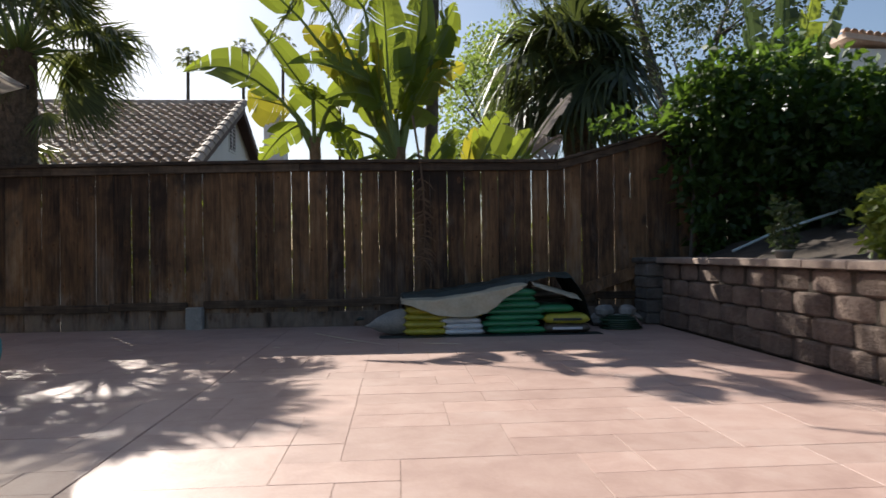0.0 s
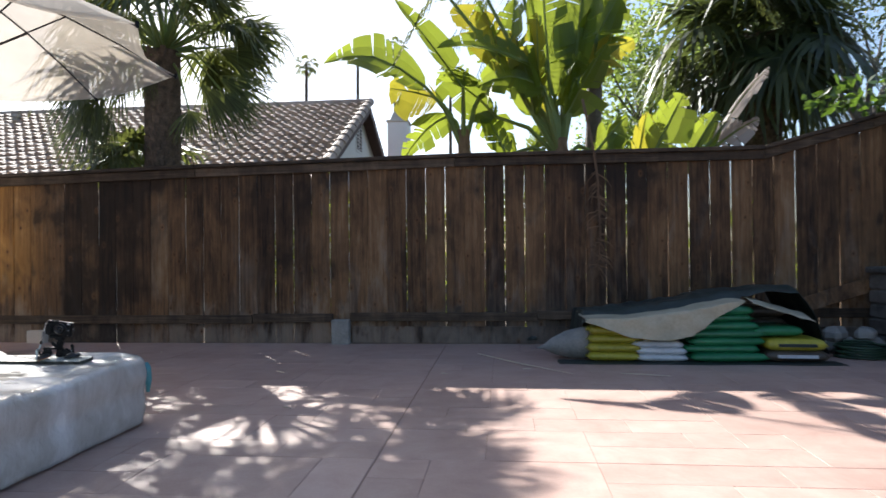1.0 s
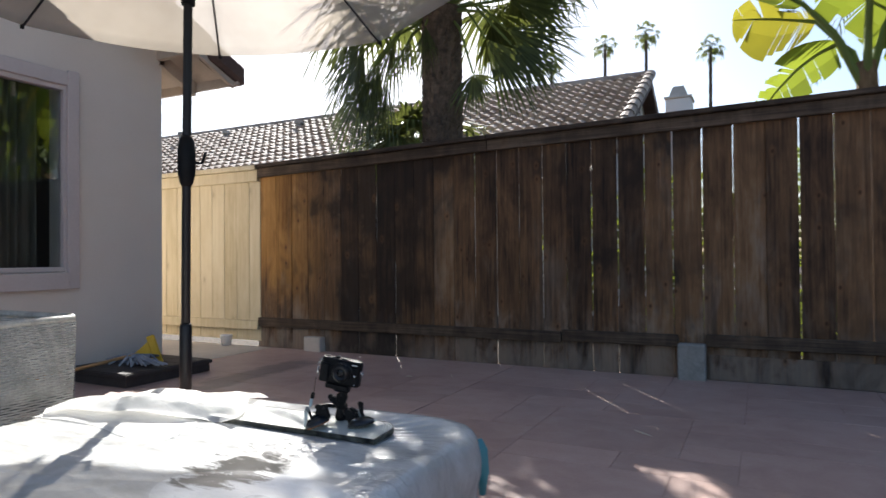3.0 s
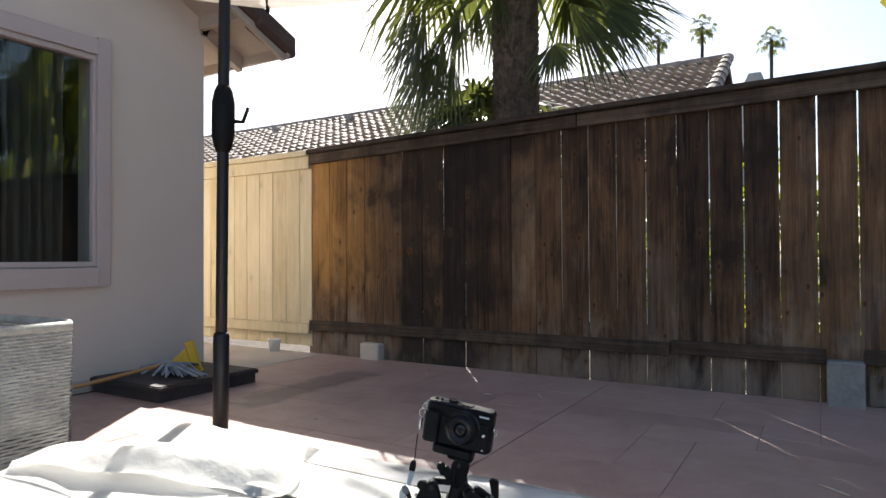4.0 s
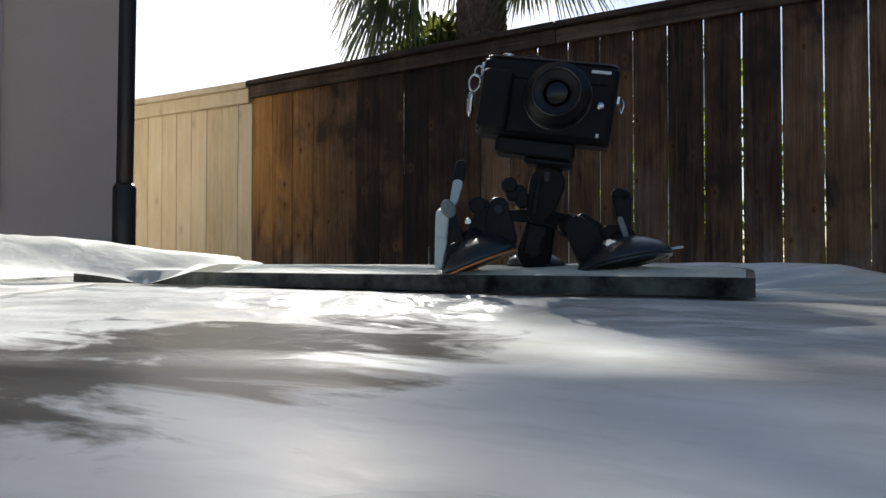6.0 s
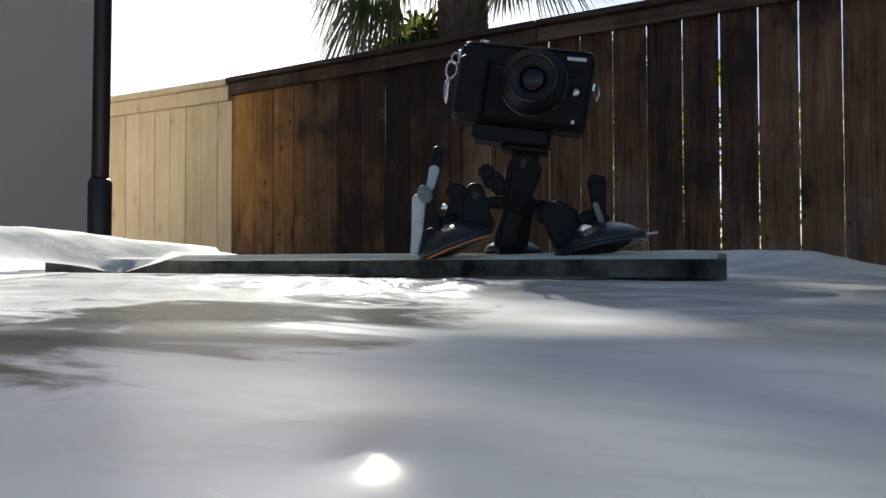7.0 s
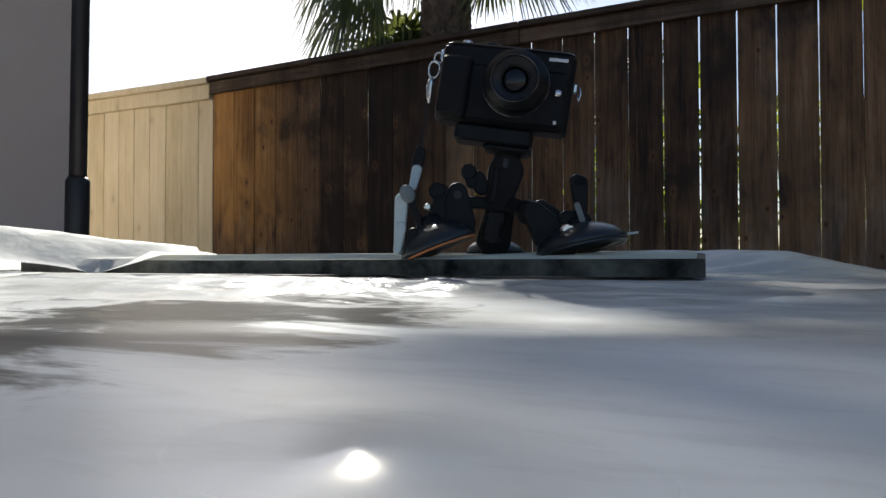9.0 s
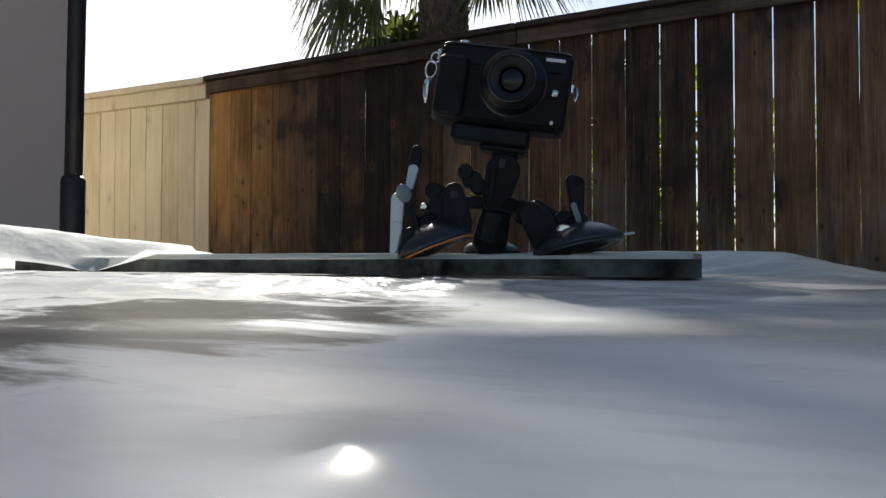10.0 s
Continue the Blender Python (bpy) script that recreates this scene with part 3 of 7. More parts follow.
def lathe(profile, n=24, open_ends=False):
    """Turned about z: profile of (radius, height)."""
    verts, faces = [], []
    for r, z in profile:
        for k in range(n):
            a = 2 * math.pi * k / n
            verts.append((r * math.cos(a), r * math.sin(a), z))
    for i in range(len(profile) - 1):
        for k in range(n):
            a, b = i * n + k, i * n + (k + 1) % n
            faces.append((a, b, b + n, a + n))
    if open_ends:       # a ring: the last turn meets the first
        m = (len(profile) - 1) * n
        for k in range(n):
            faces.append((m + k, m + (k + 1) % n, (k + 1) % n, k))
    else:
        faces.append(tuple(range(n))[::-1])
        faces.append(tuple(range((len(profile) - 1) * n, len(profile) * n)))
    return verts, faces


def grid(nu, nv, place):
    """A sheet: place(u, v) for u, v from 0 to 1."""
    verts = [place(i / nu, j / nv) for i in range(nu + 1) for j in range(nv + 1)]
    faces = [(i * (nv + 1) + j, (i + 1) * (nv + 1) + j, (i + 1) * (nv + 1) + j + 1, i * (nv + 1) + j + 1) for i in range(nu) for j in range(nv)]
    return verts, faces


def thick(geo, t):
    """A sheet given thickness downward."""
    v, f = geo
    n = len(v)
    low = [(p[0], p[1], p[2] - t) for p in map(tuple, v)]
    edges = {}
    for q in f:
        for a, b in zip(q, q[1:] + q[:1]):
            edges[(a, b)] = True
    rim = [(a, b) for a, b in edges if (b, a) not in edges]
    return list(map(tuple, v)) + low, list(f) + [tuple(i + n for i in q[::-1]) for q in f] + [(b, a, a + n, b + n) for a, b in rim]


def nz(x, y, z=0.0):
    return noise.noise(Vector((x, y, z)))


# ---- ground and patio ----
def far_ground(u, v):
    x, y = -160 + 320 * u, -60 + 300 * v
    return (x, y, -0.05)


tagged(solo("ground", grid(24, 24, far_ground), M_SOIL, "bare brown garden soil round the patio", "ground", kind="structure"))

patio = thing("pavement", "dusty brick-red stamped concrete patio with a slate pattern", "patio", kind="structure")
part("slab", box(-6.4, 2.78, -4.0, 7.34, -0.16, -0.004), M_JOINT, patio)
part("near_slab", box(-6.4, 2.78, -4.0, 0.9, -0.0035, 0.0), M_PATIO, patio)


def ashlar(x0, x1, y0, y1, unit, rng):
    """Rectangles of mixed size that fill the field in stamped ashlar fashion."""
    nx, ny = round((x1 - x0) / unit), round((y1 - y0) / unit)
    ux, uy = (x1 - x0) / nx, (y1 - y0) / ny
    free = [[True] * ny for _ in range(nx)]
    out = []
    for j in range(ny):
        for i in range(nx):
            if not free[i][j]:
                continue
            w, h = rng.choice([(3, 1), (2, 1), (2, 1), (3, 2), (2, 2), (4, 1), (1, 1), (3, 1)])
            while w > 1 and (i + w > nx or not all(free[i + k][j] for k in range(w))):
                w -= 1
            while h > 1 and (j + h > ny or not all(free[i + k][j + l] for k in range(w) for l in range(h))):
                h -= 1
            for k in range(w):
                for l in range(h):
                    free[i + k][j + l] = False
            out.append((x0 + i * ux, x0 + (i + w) * ux, y0 + j * uy, y0 + (j + h) * uy))
    return out


# ---- fences ----
FY = 7.30                       # the face of the fence


def fence_top(x):
    """Height of the cap's top along the fence: it rises gently to the east, then climbs steeply past the bags."""
    return float(np.interp(x, (-6.4, -4.4, -2.4, 0.0, 1.77, 2.75, 3.6, 6.1), (1.788, 1.838, 1.878, 1.912, 1.897, 2.165, 2.4, 2.5)))


def board(x0, x1, z0, z1, y, rng, gap0=None, gap1=None):
    """One sawn board with worn arrises; gap0 and gap1 give how far each edge stands back at a height."""
    off, ph, n, verts, faces = rng.uniform(-0.002, 0.002), rng.uniform(0, 9), 30, [], []
    gap0, gap1 = gap0 or (lambda z: 0.0015), gap1 or (lambda z: 0.0015)
    cup = rng.uniform(-0.0025, 0.0025)
    for i in range(n + 1):
        z = z0 + (z1 - z0) * i / n
        a, c = x0 + gap0(z), x1 - gap1(z)
        m = (a + c) / 2
        b = y + off + 0.003 * math.sin(z * 2 + ph)
        for px, py in ((a + 0.003, b), (m, b + cup), (c - 0.003, b), (c, b + 0.003), (c, b + 0.014), (c - 0.003, b + 0.017), (a + 0.003, b + 0.017), (a, b + 0.014), (a, b + 0.003)):
            verts.append((px, py, z))
    for i in range(n):
        for k in range(9):
            a, c = i * 9 + k, i * 9 + (k + 1) % 9
            faces.append((a, c, c + 9, a + 9))
    faces += [tuple(range(9))[::-1], tuple(range(n * 9, n * 9 + 9))]
    return verts, faces


def shrink_gap(x, rng):
    """Half the gap at one joint, by height: the boards have dried unevenly, so it opens and closes."""
    if x < -5.3:
        base = rng.uniform(0.0003, 0.0014)
    elif x < -4.3:
        base = rng.uniform(0.0012, 0.0026)
    elif x < -2.4:
        base = rng.uniform(0.002, 0.0036)
    else:
        base = rng.choice((0.001, 0.0022, 0.003, 0.0036))
    slope, ph = rng.uniform(-0.0004, 0.0016), rng.uniform(0, 60)
    return lambda z: min(0.0038, max(0.0002, base + slope * (z - 1.0) + 0.0016 * nz(z * 2.3, ph) + 0.0012 * nz(z * 16, ph, 3)))


rng = random.Random(4)
fence = thing("fence", "old weathered dark brown board fence with bleached foot", "fence")
x, spots = -6.338, []
while x < 6.2:
    spots.append((x, shrink_gap(x, rng)))
    x += 0.1928 if x < -2.5 else 0.1977
for (xa, ga), (xb, gb) in zip(spots, spots[1:]):
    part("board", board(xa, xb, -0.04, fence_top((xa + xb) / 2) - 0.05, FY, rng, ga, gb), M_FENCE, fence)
for xa, xb in ((-6.355, -3.9), (-3.895, -1.2), (-1.195, 1.77), (1.773, 2.76), (2.763, 3.6), (3.603, 6.1)):
    za, zb = fence_top(xa), fence_top(xb)
    geo = box(xa, xb, FY - 0.075, FY + 0.075, 0, 0.036, 0.004)
    part("fence_cap", ([(a, b, c + za + (zb - za) * (a - xa) / (xb - xa) - 0.036) for a, b, c in geo[0]], geo[1]), M_RAIL, fence, "weathered flat cap board")
    geo = box(xa, xb, FY - 0.04, FY - 0.006, 0, 0.088, 0.004)
    part("top_rail", ([(a, b, c + za + (zb - za) * (a - xa) / (xb - xa) - 0.126) for a, b, c in geo[0]], geo[1]), M_RAIL, fence)
for xa, xb, z in ((-6.35, -3.3, 0.2), (-3.29, -2.45, 0.215), (-2.27, -0.4, 0.225), (-0.39, 2.2, 0.24), (2.2, 6.1, 0.26)):
    part("bottom_rail", box(xa, xb, FY - 0.04, FY - 0.006, z, z + 0.085, 0.004), M_RAIL, fence)
for xp in (-6.40, -4.4, -1.9, 0.55, 3.0, 5.4):
    part("post", box(xp, xp + 0.09, FY + 0.022, FY + 0.11, -0.3, fence_top(xp) - 0.04, 0.004), M_FENCE, fence)
part("skirt_board", box(-2.25, 2.6, FY - 0.024, FY - 0.006, 0.0, 0.17, 0.003), M_FENCE, fence, "grey splashed kickboard")

pale = thing("fence", "new pale pine board fence panel in sunlight", "fence")
x = -8.4
while x < -6.42:
    w = min(0.172, -6.362 - x)
    part("board", board(x, x + w, 0.05, 1.70, FY + 0.014, rng), M_NEWWOOD, pale)
    x += 0.172
part("fence_cap", box(-8.4, -6.36, FY - 0.065, FY + 0.075, 1.742, 1.788, 0.004), M_NEWWOOD, pale)
part("top_rail", box(-8.4, -6.365, FY - 0.03, FY + 0.01, 1.63, 1.74, 0.004), M_NEWWOOD, pale)
part("bottom_rail", box(-8.4, -6.365, FY - 0.03, FY + 0.01, 0.16, 0.25, 0.004), M_NEWWOOD, pale)

solo("concrete_block", box(-2.45, -2.27, FY - 0.11, FY - 0.003, -0.02, 0.245, 0.008), M_GREYBLOCK, "grey concrete footing block at the foot of the fence", "block")
solo("concrete_block", box(-5.745, -5.555, FY - 0.09, FY - 0.003, -0.02, 0.13, 0.008), M_GREYCON, "small pale concrete block at the foot of the fence", "block")

# ---- grey slab beside the house ----
solo("side_slab", box(-9.5, -6.162, 6.4, FY - 0.05, -0.2, 0.003, 0.0), M_GREYCON, "grey concrete side path behind the house", "pavement", kind="structure")

# ---- own house ----
HX, HY = -6.42, 6.21            # the corner of the stucco walls
house = thing("house", "beige stucco house with a dark framed window and brown tiled eaves", "house")
W_Y0, W_Y1, W_Z0, W_Z1 = 3.1, 5.39, 0.78, 2.13
for geo in (box(HX - 0.2, HX, W_Y1, HY, 0.0, 2.62), box(HX - 0.2, HX, -4.0, W_Y0, 0.0, 2.62),
            box(HX - 0.2, HX, W_Y0, W_Y1, 0.0, W_Z0), box(HX - 0.2, HX, W_Y0, W_Y1, W_Z1, 2.62),
            box(-12.0, HX - 0.2, HY - 0.2, HY, 0.0, 2.62)):
    part("wall", geo, M_STUCCO, house)
part("plinth", box(HX + 0.001, HX + 0.012, -4.0, 5.36, 0.0, 0.075), M_GREYCON, house, "grey concrete footing strip")
window = part("window", box(HX + 0.002, HX + 0.045, W_Y0, W_Y1, W_Z0 - 0.125, W_Z0 - 0.005, 0.004), M_TRIM, house, "taupe painted window with a broad surround")
for geo in (box(HX + 0.002, HX + 0.03, W_Y1, W_Y1 + 0.085, W_Z0 - 0.125, W_Z1 + 0.115, 0.004), box(HX + 0.002, HX + 0.03, W_Y0 - 0.11, W_Y0, W_Z0 - 0.125, W_Z1 + 0.1, 0.004), box(HX + 0.002, HX + 0.03, W_Y0, W_Y1, W_Z1, W_Z1 + 0.1, 0.004)):
    part("casing", geo, M_TRIM, window)
for geo in (box(HX - 0.06, HX + 0.012, W_Y1 - 0.022, W_Y1, W_Z0, W_Z1, 0.004), box(HX - 0.06, HX + 0.012, W_Y0, W_Y0 + 0.035, W_Z0, W_Z1, 0.004),
            box(HX - 0.06, HX + 0.012, W_Y0 + 0.035, W_Y1 - 0.022, W_Z1 - 0.035, W_Z1, 0.004), box(HX - 0.06, HX + 0.012, W_Y0 + 0.035, W_Y1 - 0.022, W_Z0, W_Z0 + 0.035, 0.004)):
    part("window_frame", geo, M_TRIM, window)
pane = part("pane", box(HX - 0.035, HX - 0.029, W_Y0 + 0.035, W_Y1 - 0.022, W_Z0 + 0.035, W_Z1 - 0.035), M_GLASS, window, "clear window glass")
pane.visible_shadow = False
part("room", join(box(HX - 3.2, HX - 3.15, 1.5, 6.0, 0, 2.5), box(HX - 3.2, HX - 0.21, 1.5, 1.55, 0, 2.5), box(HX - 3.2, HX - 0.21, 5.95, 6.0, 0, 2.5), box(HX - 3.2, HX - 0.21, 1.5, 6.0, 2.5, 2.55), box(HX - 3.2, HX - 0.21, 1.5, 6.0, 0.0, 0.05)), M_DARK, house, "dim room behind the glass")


def curtain_at(u, v):
    y = 4.93 + 0.34 * u
    return (HX - 0.17 + 0.025 * math.sin(u * 34) + 0.006 * math.sin(u * 80), y, 0.1 + 2.05 * v)


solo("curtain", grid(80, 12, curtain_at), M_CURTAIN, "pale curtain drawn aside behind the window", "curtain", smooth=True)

RX, EY, SLOPE, RIDGE_Y = -5.95, 6.60, 0.47, 1.0     # rake, eave line, pitch of the roof
roof_z = lambda y: 2.47 + SLOPE * ((EY - y) if y > RIDGE_Y else (EY - 2 * RIDGE_Y + y))


def sloped(x0, x1, y0, y1, up0, up1):
    """A bar that follows the roof's pitch from y0 to y1, between two heights over the pitch line."""
    return ([(x, y, roof_z(y) + u) for x in (x0, x1) for y in (y0, y1) for u in (up0, up1)],
            [(0, 1, 3, 2), (4, 6, 7, 5), (0, 4, 5, 1), (2, 3, 7, 6), (0, 2, 6, 4), (1, 5, 7, 3)])


part("gable_wall", ([(HX - 0.001, HY, 2.62), (HX - 0.001, RIDGE_Y, 2.62), (HX - 0.001, -4, 2.62), (HX - 0.001, -4, roof_z(-4) - 0.06), (HX - 0.001, RIDGE_Y, roof_z(RIDGE_Y) - 0.06), (HX - 0.001, HY, roof_z(HY) - 0.045)],
                    [(0, 1, 2, 3, 4, 5)]), M_STUCCO, house)
part("roof_deck", join(sloped(-12, RX, RIDGE_Y, EY, -0.045, -0.02), sloped(-12, RX, -4, RIDGE_Y, -0.045, -0.02)), M_RAFTER, house, "pale painted soffit boards")
part("roof_cover", join(sloped(-12, RX + 0.02, RIDGE_Y, EY + 0.05, -0.018, 0.03), sloped(-12, RX + 0.02, -4, RIDGE_Y, -0.018, 0.03)), M_EAVETILE, house)
part("fascia", box(-12, RX + 0.03, EY - 0.03, EY + 0.0, 2.362, 2.455, 0.003), M_RAFTER, house, "pale painted fascia board")
part("rake_board", join(sloped(RX - 0.035, RX, RIDGE_Y, EY - 0.032, -0.15, -0.047), sloped(RX - 0.035, RX, -4, RIDGE_Y, -0.15, -0.047)), M_RAFTER, house, "pale painted rake board")
for i in range(9):
    part("rafter", sloped(HX - 0.05 - 0.6 * i, HX + 0.01 - 0.6 * i, HY - 0.02, EY - 0.032, -0.16, -0.046), M_RAFTER, house)
part("frieze_block", box(-12, HX + 0.01, HY - 0.03, HY + 0.035, 2.5, 2.605, 0.003), M_RAFTER, house)
for i in range(3):
    y = HY - 0.05 - 0.9 * i
    part("lookout", ([(x, yy, roof_z(y) + u) for x in (HX, RX - 0.036) for yy in (y, y + 0.05) for u in (-0.14, -0.047)], [(0, 1, 3, 2), (4, 6, 7, 5), (0, 4, 5, 1), (2, 3, 7, 6), (0, 2, 6, 4), (1, 5, 7, 3)]), M_RAFTER, house)
for i in range(24):
    y1 = EY + 0.06 - 0.36 * i
    if y1 - 0.4 < RIDGE_Y:
        break
    v, f = box(RX - 0.12, RX + 0.055, 0, 0.4, -0.1, 0.075, 0.03)
    part("rake_tile", ([(a, y1 - b, roof_z(y1 - b) + c - 0.03 * b / 0.4 + 0.012) for a, b, c in v], [q[::-1] for q in f]), M_EAVETILE, house)


def half_tile(length, r):
    """A barrel tile lying along y, its mouth at y = 0."""
    v, f = [], []
    for y, s in ((0, 1.0), (length, 0.86)):
        for k in range(7):
            a = math.pi * k / 6
            v.append((r * s * math.cos(a), y, r * s * math.sin(a)))
        for k in range(7):
            a = math.pi * k / 6
            v.append(((r - 0.016) * s * math.cos(a), y, (r - 0.016) * s * math.sin(a)))
    for k in range(6):
        f += [(k, k + 14, k + 15, k + 1), (k + 7, k + 8, k + 22, k + 21), (k, k + 1, k + 8, k + 7)]
    return v, f


# ---- the neighbour's house behind the fence ----
RX1, RY, RZ = -3.97, 16.35, 4.64
SL = 0.528
neighbour = thing("house", "neighbouring house with a brown concrete tile roof and white gable", "house")
y_front, z_front = 11.2, RZ - SL * (RY - 11.2)
part("gable_wall", ([(-4.25, 11.6, -0.05), (-4.25, 21.1, -0.05), (-4.25, 21.1, z_front + 0.2), (-4.25, RY, RZ - 0.12), (-4.25, 11.6, z_front + 0.2)], [(0, 1, 2, 3, 4)]), M_WHITEWALL, neighbour)
part("wall", box(-24, -4.25, 11.55, 11.7, -0.05, z_front + 0.25), M_WHITEWALL, neighbour)
part("roof_deck", ([(-24, y_front, z_front - 0.02), (RX1, y_front, z_front - 0.02), (RX1, RY, RZ - 0.02), (-24, RY, RZ - 0.02), (RX1, 2 * RY - y_front, z_front - 0.02), (-24, 2 * RY - y_front, z_front - 0.02)],
                   [(0, 1, 2, 3), (3, 2, 4, 5)]), M_EAVETILE, neighbour)
part("barge_board", join(*[([(RX1 - 0.03, a, za), (RX1 + 0.02, a, za), (RX1 + 0.02, RY, RZ - 0.03), (RX1 - 0.03, RY, RZ - 0.03), (RX1 - 0.03, a, za - 0.2), (RX1 + 0.02, a, za - 0.2), (RX1 + 0.02, RY, RZ - 0.23), (RX1 - 0.03, RY, RZ - 0.23)],
                             [(0, 1, 2, 3), (7, 6, 5, 4), (0, 4, 5, 1), (1, 5, 6, 2), (3, 7, 4, 0)]) for a, za in ((y_front, z_front - 0.03), (2 * RY - y_front, z_front - 0.03))]), M_EAVETILE, neighbour, "dark barge board")
vent = part("gable_vent", box(-4.26, -4.235, RY - 0.32, RY + 0.32, 3.42, 4.18, 0.006), M_WHITEWALL, neighbour, "louvred gable vent in a white frame")
for yv in (RY - 0.16, RY + 0.16):
    # flat dark panel in place of the shaded hollow behind the slats
    part("opening", box(-4.234, -4.23, yv - 0.11, yv + 0.11, 3.48, 4.12), M_DARK, vent)
    for i in range(7):
        part("slat", box(-4.2295, -4.222, yv - 0.11, yv + 0.11, 3.5 + 0.09 * i, 3.53 + 0.09 * i), M_TRIM, vent)
chim = part("chimney", box(-4.05, -3.45, 19.2, 19.9, 0, 4.78, 0.02), M_WHITEWALL, neighbour, "white stucco chimney")
part("chimney_cap", join(box(-4.08, -3.42, 19.17, 19.93, 4.78, 4.84, 0.01), ([(-3.98, 19.25, 4.84), (-3.52, 19.25, 4.84), (-3.52, 19.85, 4.84), (-3.98, 19.85, 4.84), (-3.88, 19.36, 5.12), (-3.62, 19.36, 5.12), (-3.62, 19.74, 5.12), (-3.88, 19.74, 5.12)],
                                 [(0, 1, 5, 4), (1, 2, 6, 5), (2, 3, 7, 6), (3, 0, 4, 7), (4, 5, 6, 7)])), M_GREYCON, chim)
for xv, h in ((-17.2, 0.3), (-15.4, 0.16), (-12.8, 0.18)):
    part("roof_vent", moved(lathe([(0.07, 0), (0.07, h), (0.11, h), (0.11, h + 0.08)], 10), pose(xv, RY - 0.7, RZ - 0.4)), M_GREYBLOCK, neighbour, "pipe vent on the roof")


def wave_tiles():
    """Courses of s-shaped tiles on the front slope, one mesh: each course steps over the one below."""
    verts, faces = [], []
    course, per = 0.29, 6
    run = math.hypot(RY - y_front, RZ - z_front)
    n = int(run / course) + 1
    cols = int((RX1 + 24) / 0.22) + 1
    for i in range(n):
        s0, s1 = i * course - 0.03, min((i + 1) * course + 0.02, run)
        for j in range(cols):
            x0 = RX1 - 0.22 * (j + 1)
            k = len(verts)
            dx, dz = ((j * 7 + i * 3) % 5 - 2) * 0.003, ((j * 5 + i * 11) % 7 - 3) * 0.004
            for s, lift in ((s0, 0.085), (s1, 0.004)):
                for q in range(per + 1):
                    u = q / per
                    h = 0.04 * max(0.0, math.sin(math.pi * min(u / 0.62, 1.0))) - 0.012 * math.sin(math.pi * max(0.0, (u - 0.62) / 0.38))
                    t = s / run
                    verts.append((x0 + 0.22 * u + dx, y_front + (RY - y_front) * t - 0.47 * (h + lift), z_front + (RZ - z_front) * t + 0.88 * (h + lift) + dz))
            for q in range(per):
                faces.append((k + q, k + q + 1, k + per + 2 + q, k + per + 1 + q))
            b = len(verts)
            for q in range(per + 1):
                p = verts[k + q]
                verts.append((p[0], p[1] + 0.045, p[2] - 0.085))
            for q in range(per):
                faces.append((b + q, b + q + 1, k + q + 1, k + q))
    return verts, faces


part("roof_tiles", wave_tiles(), M_ROOF, neighbour, "weathered s-shaped concrete roof tiles", smooth=False)["kind"] = "stuff"
ridge_mesh = mesh_of("ridge_tile", moved(half_tile(0.5, 0.15), pose(0, 0, 0, 0, 0, 90)), M_ROOF)
for i in range(44):
    part("ridge_tile", ridge_mesh, M_ROOF, neighbour, at=pose(RX1 + 0.02 - 0.45 * i, RY, RZ - 0.02, 0, 1.5, 0))
verge_mesh = mesh_of("verge_tile", half_tile(0.42, 0.13), M_ROOF)
for i in range(16):
    y = y_front + 0.33 * i
    part("verge_tile", verge_mesh, M_ROOF, neighbour, at=pose(RX1 - 0.02, y, z_front + SL * (y - y_front) + 0.0, 26, 0, 0))

# ---- the wrapped table ----
TX0, TX1, TY0, TY1, TZ = -4.05, -2.64, 2.35, 4.31, 0.352


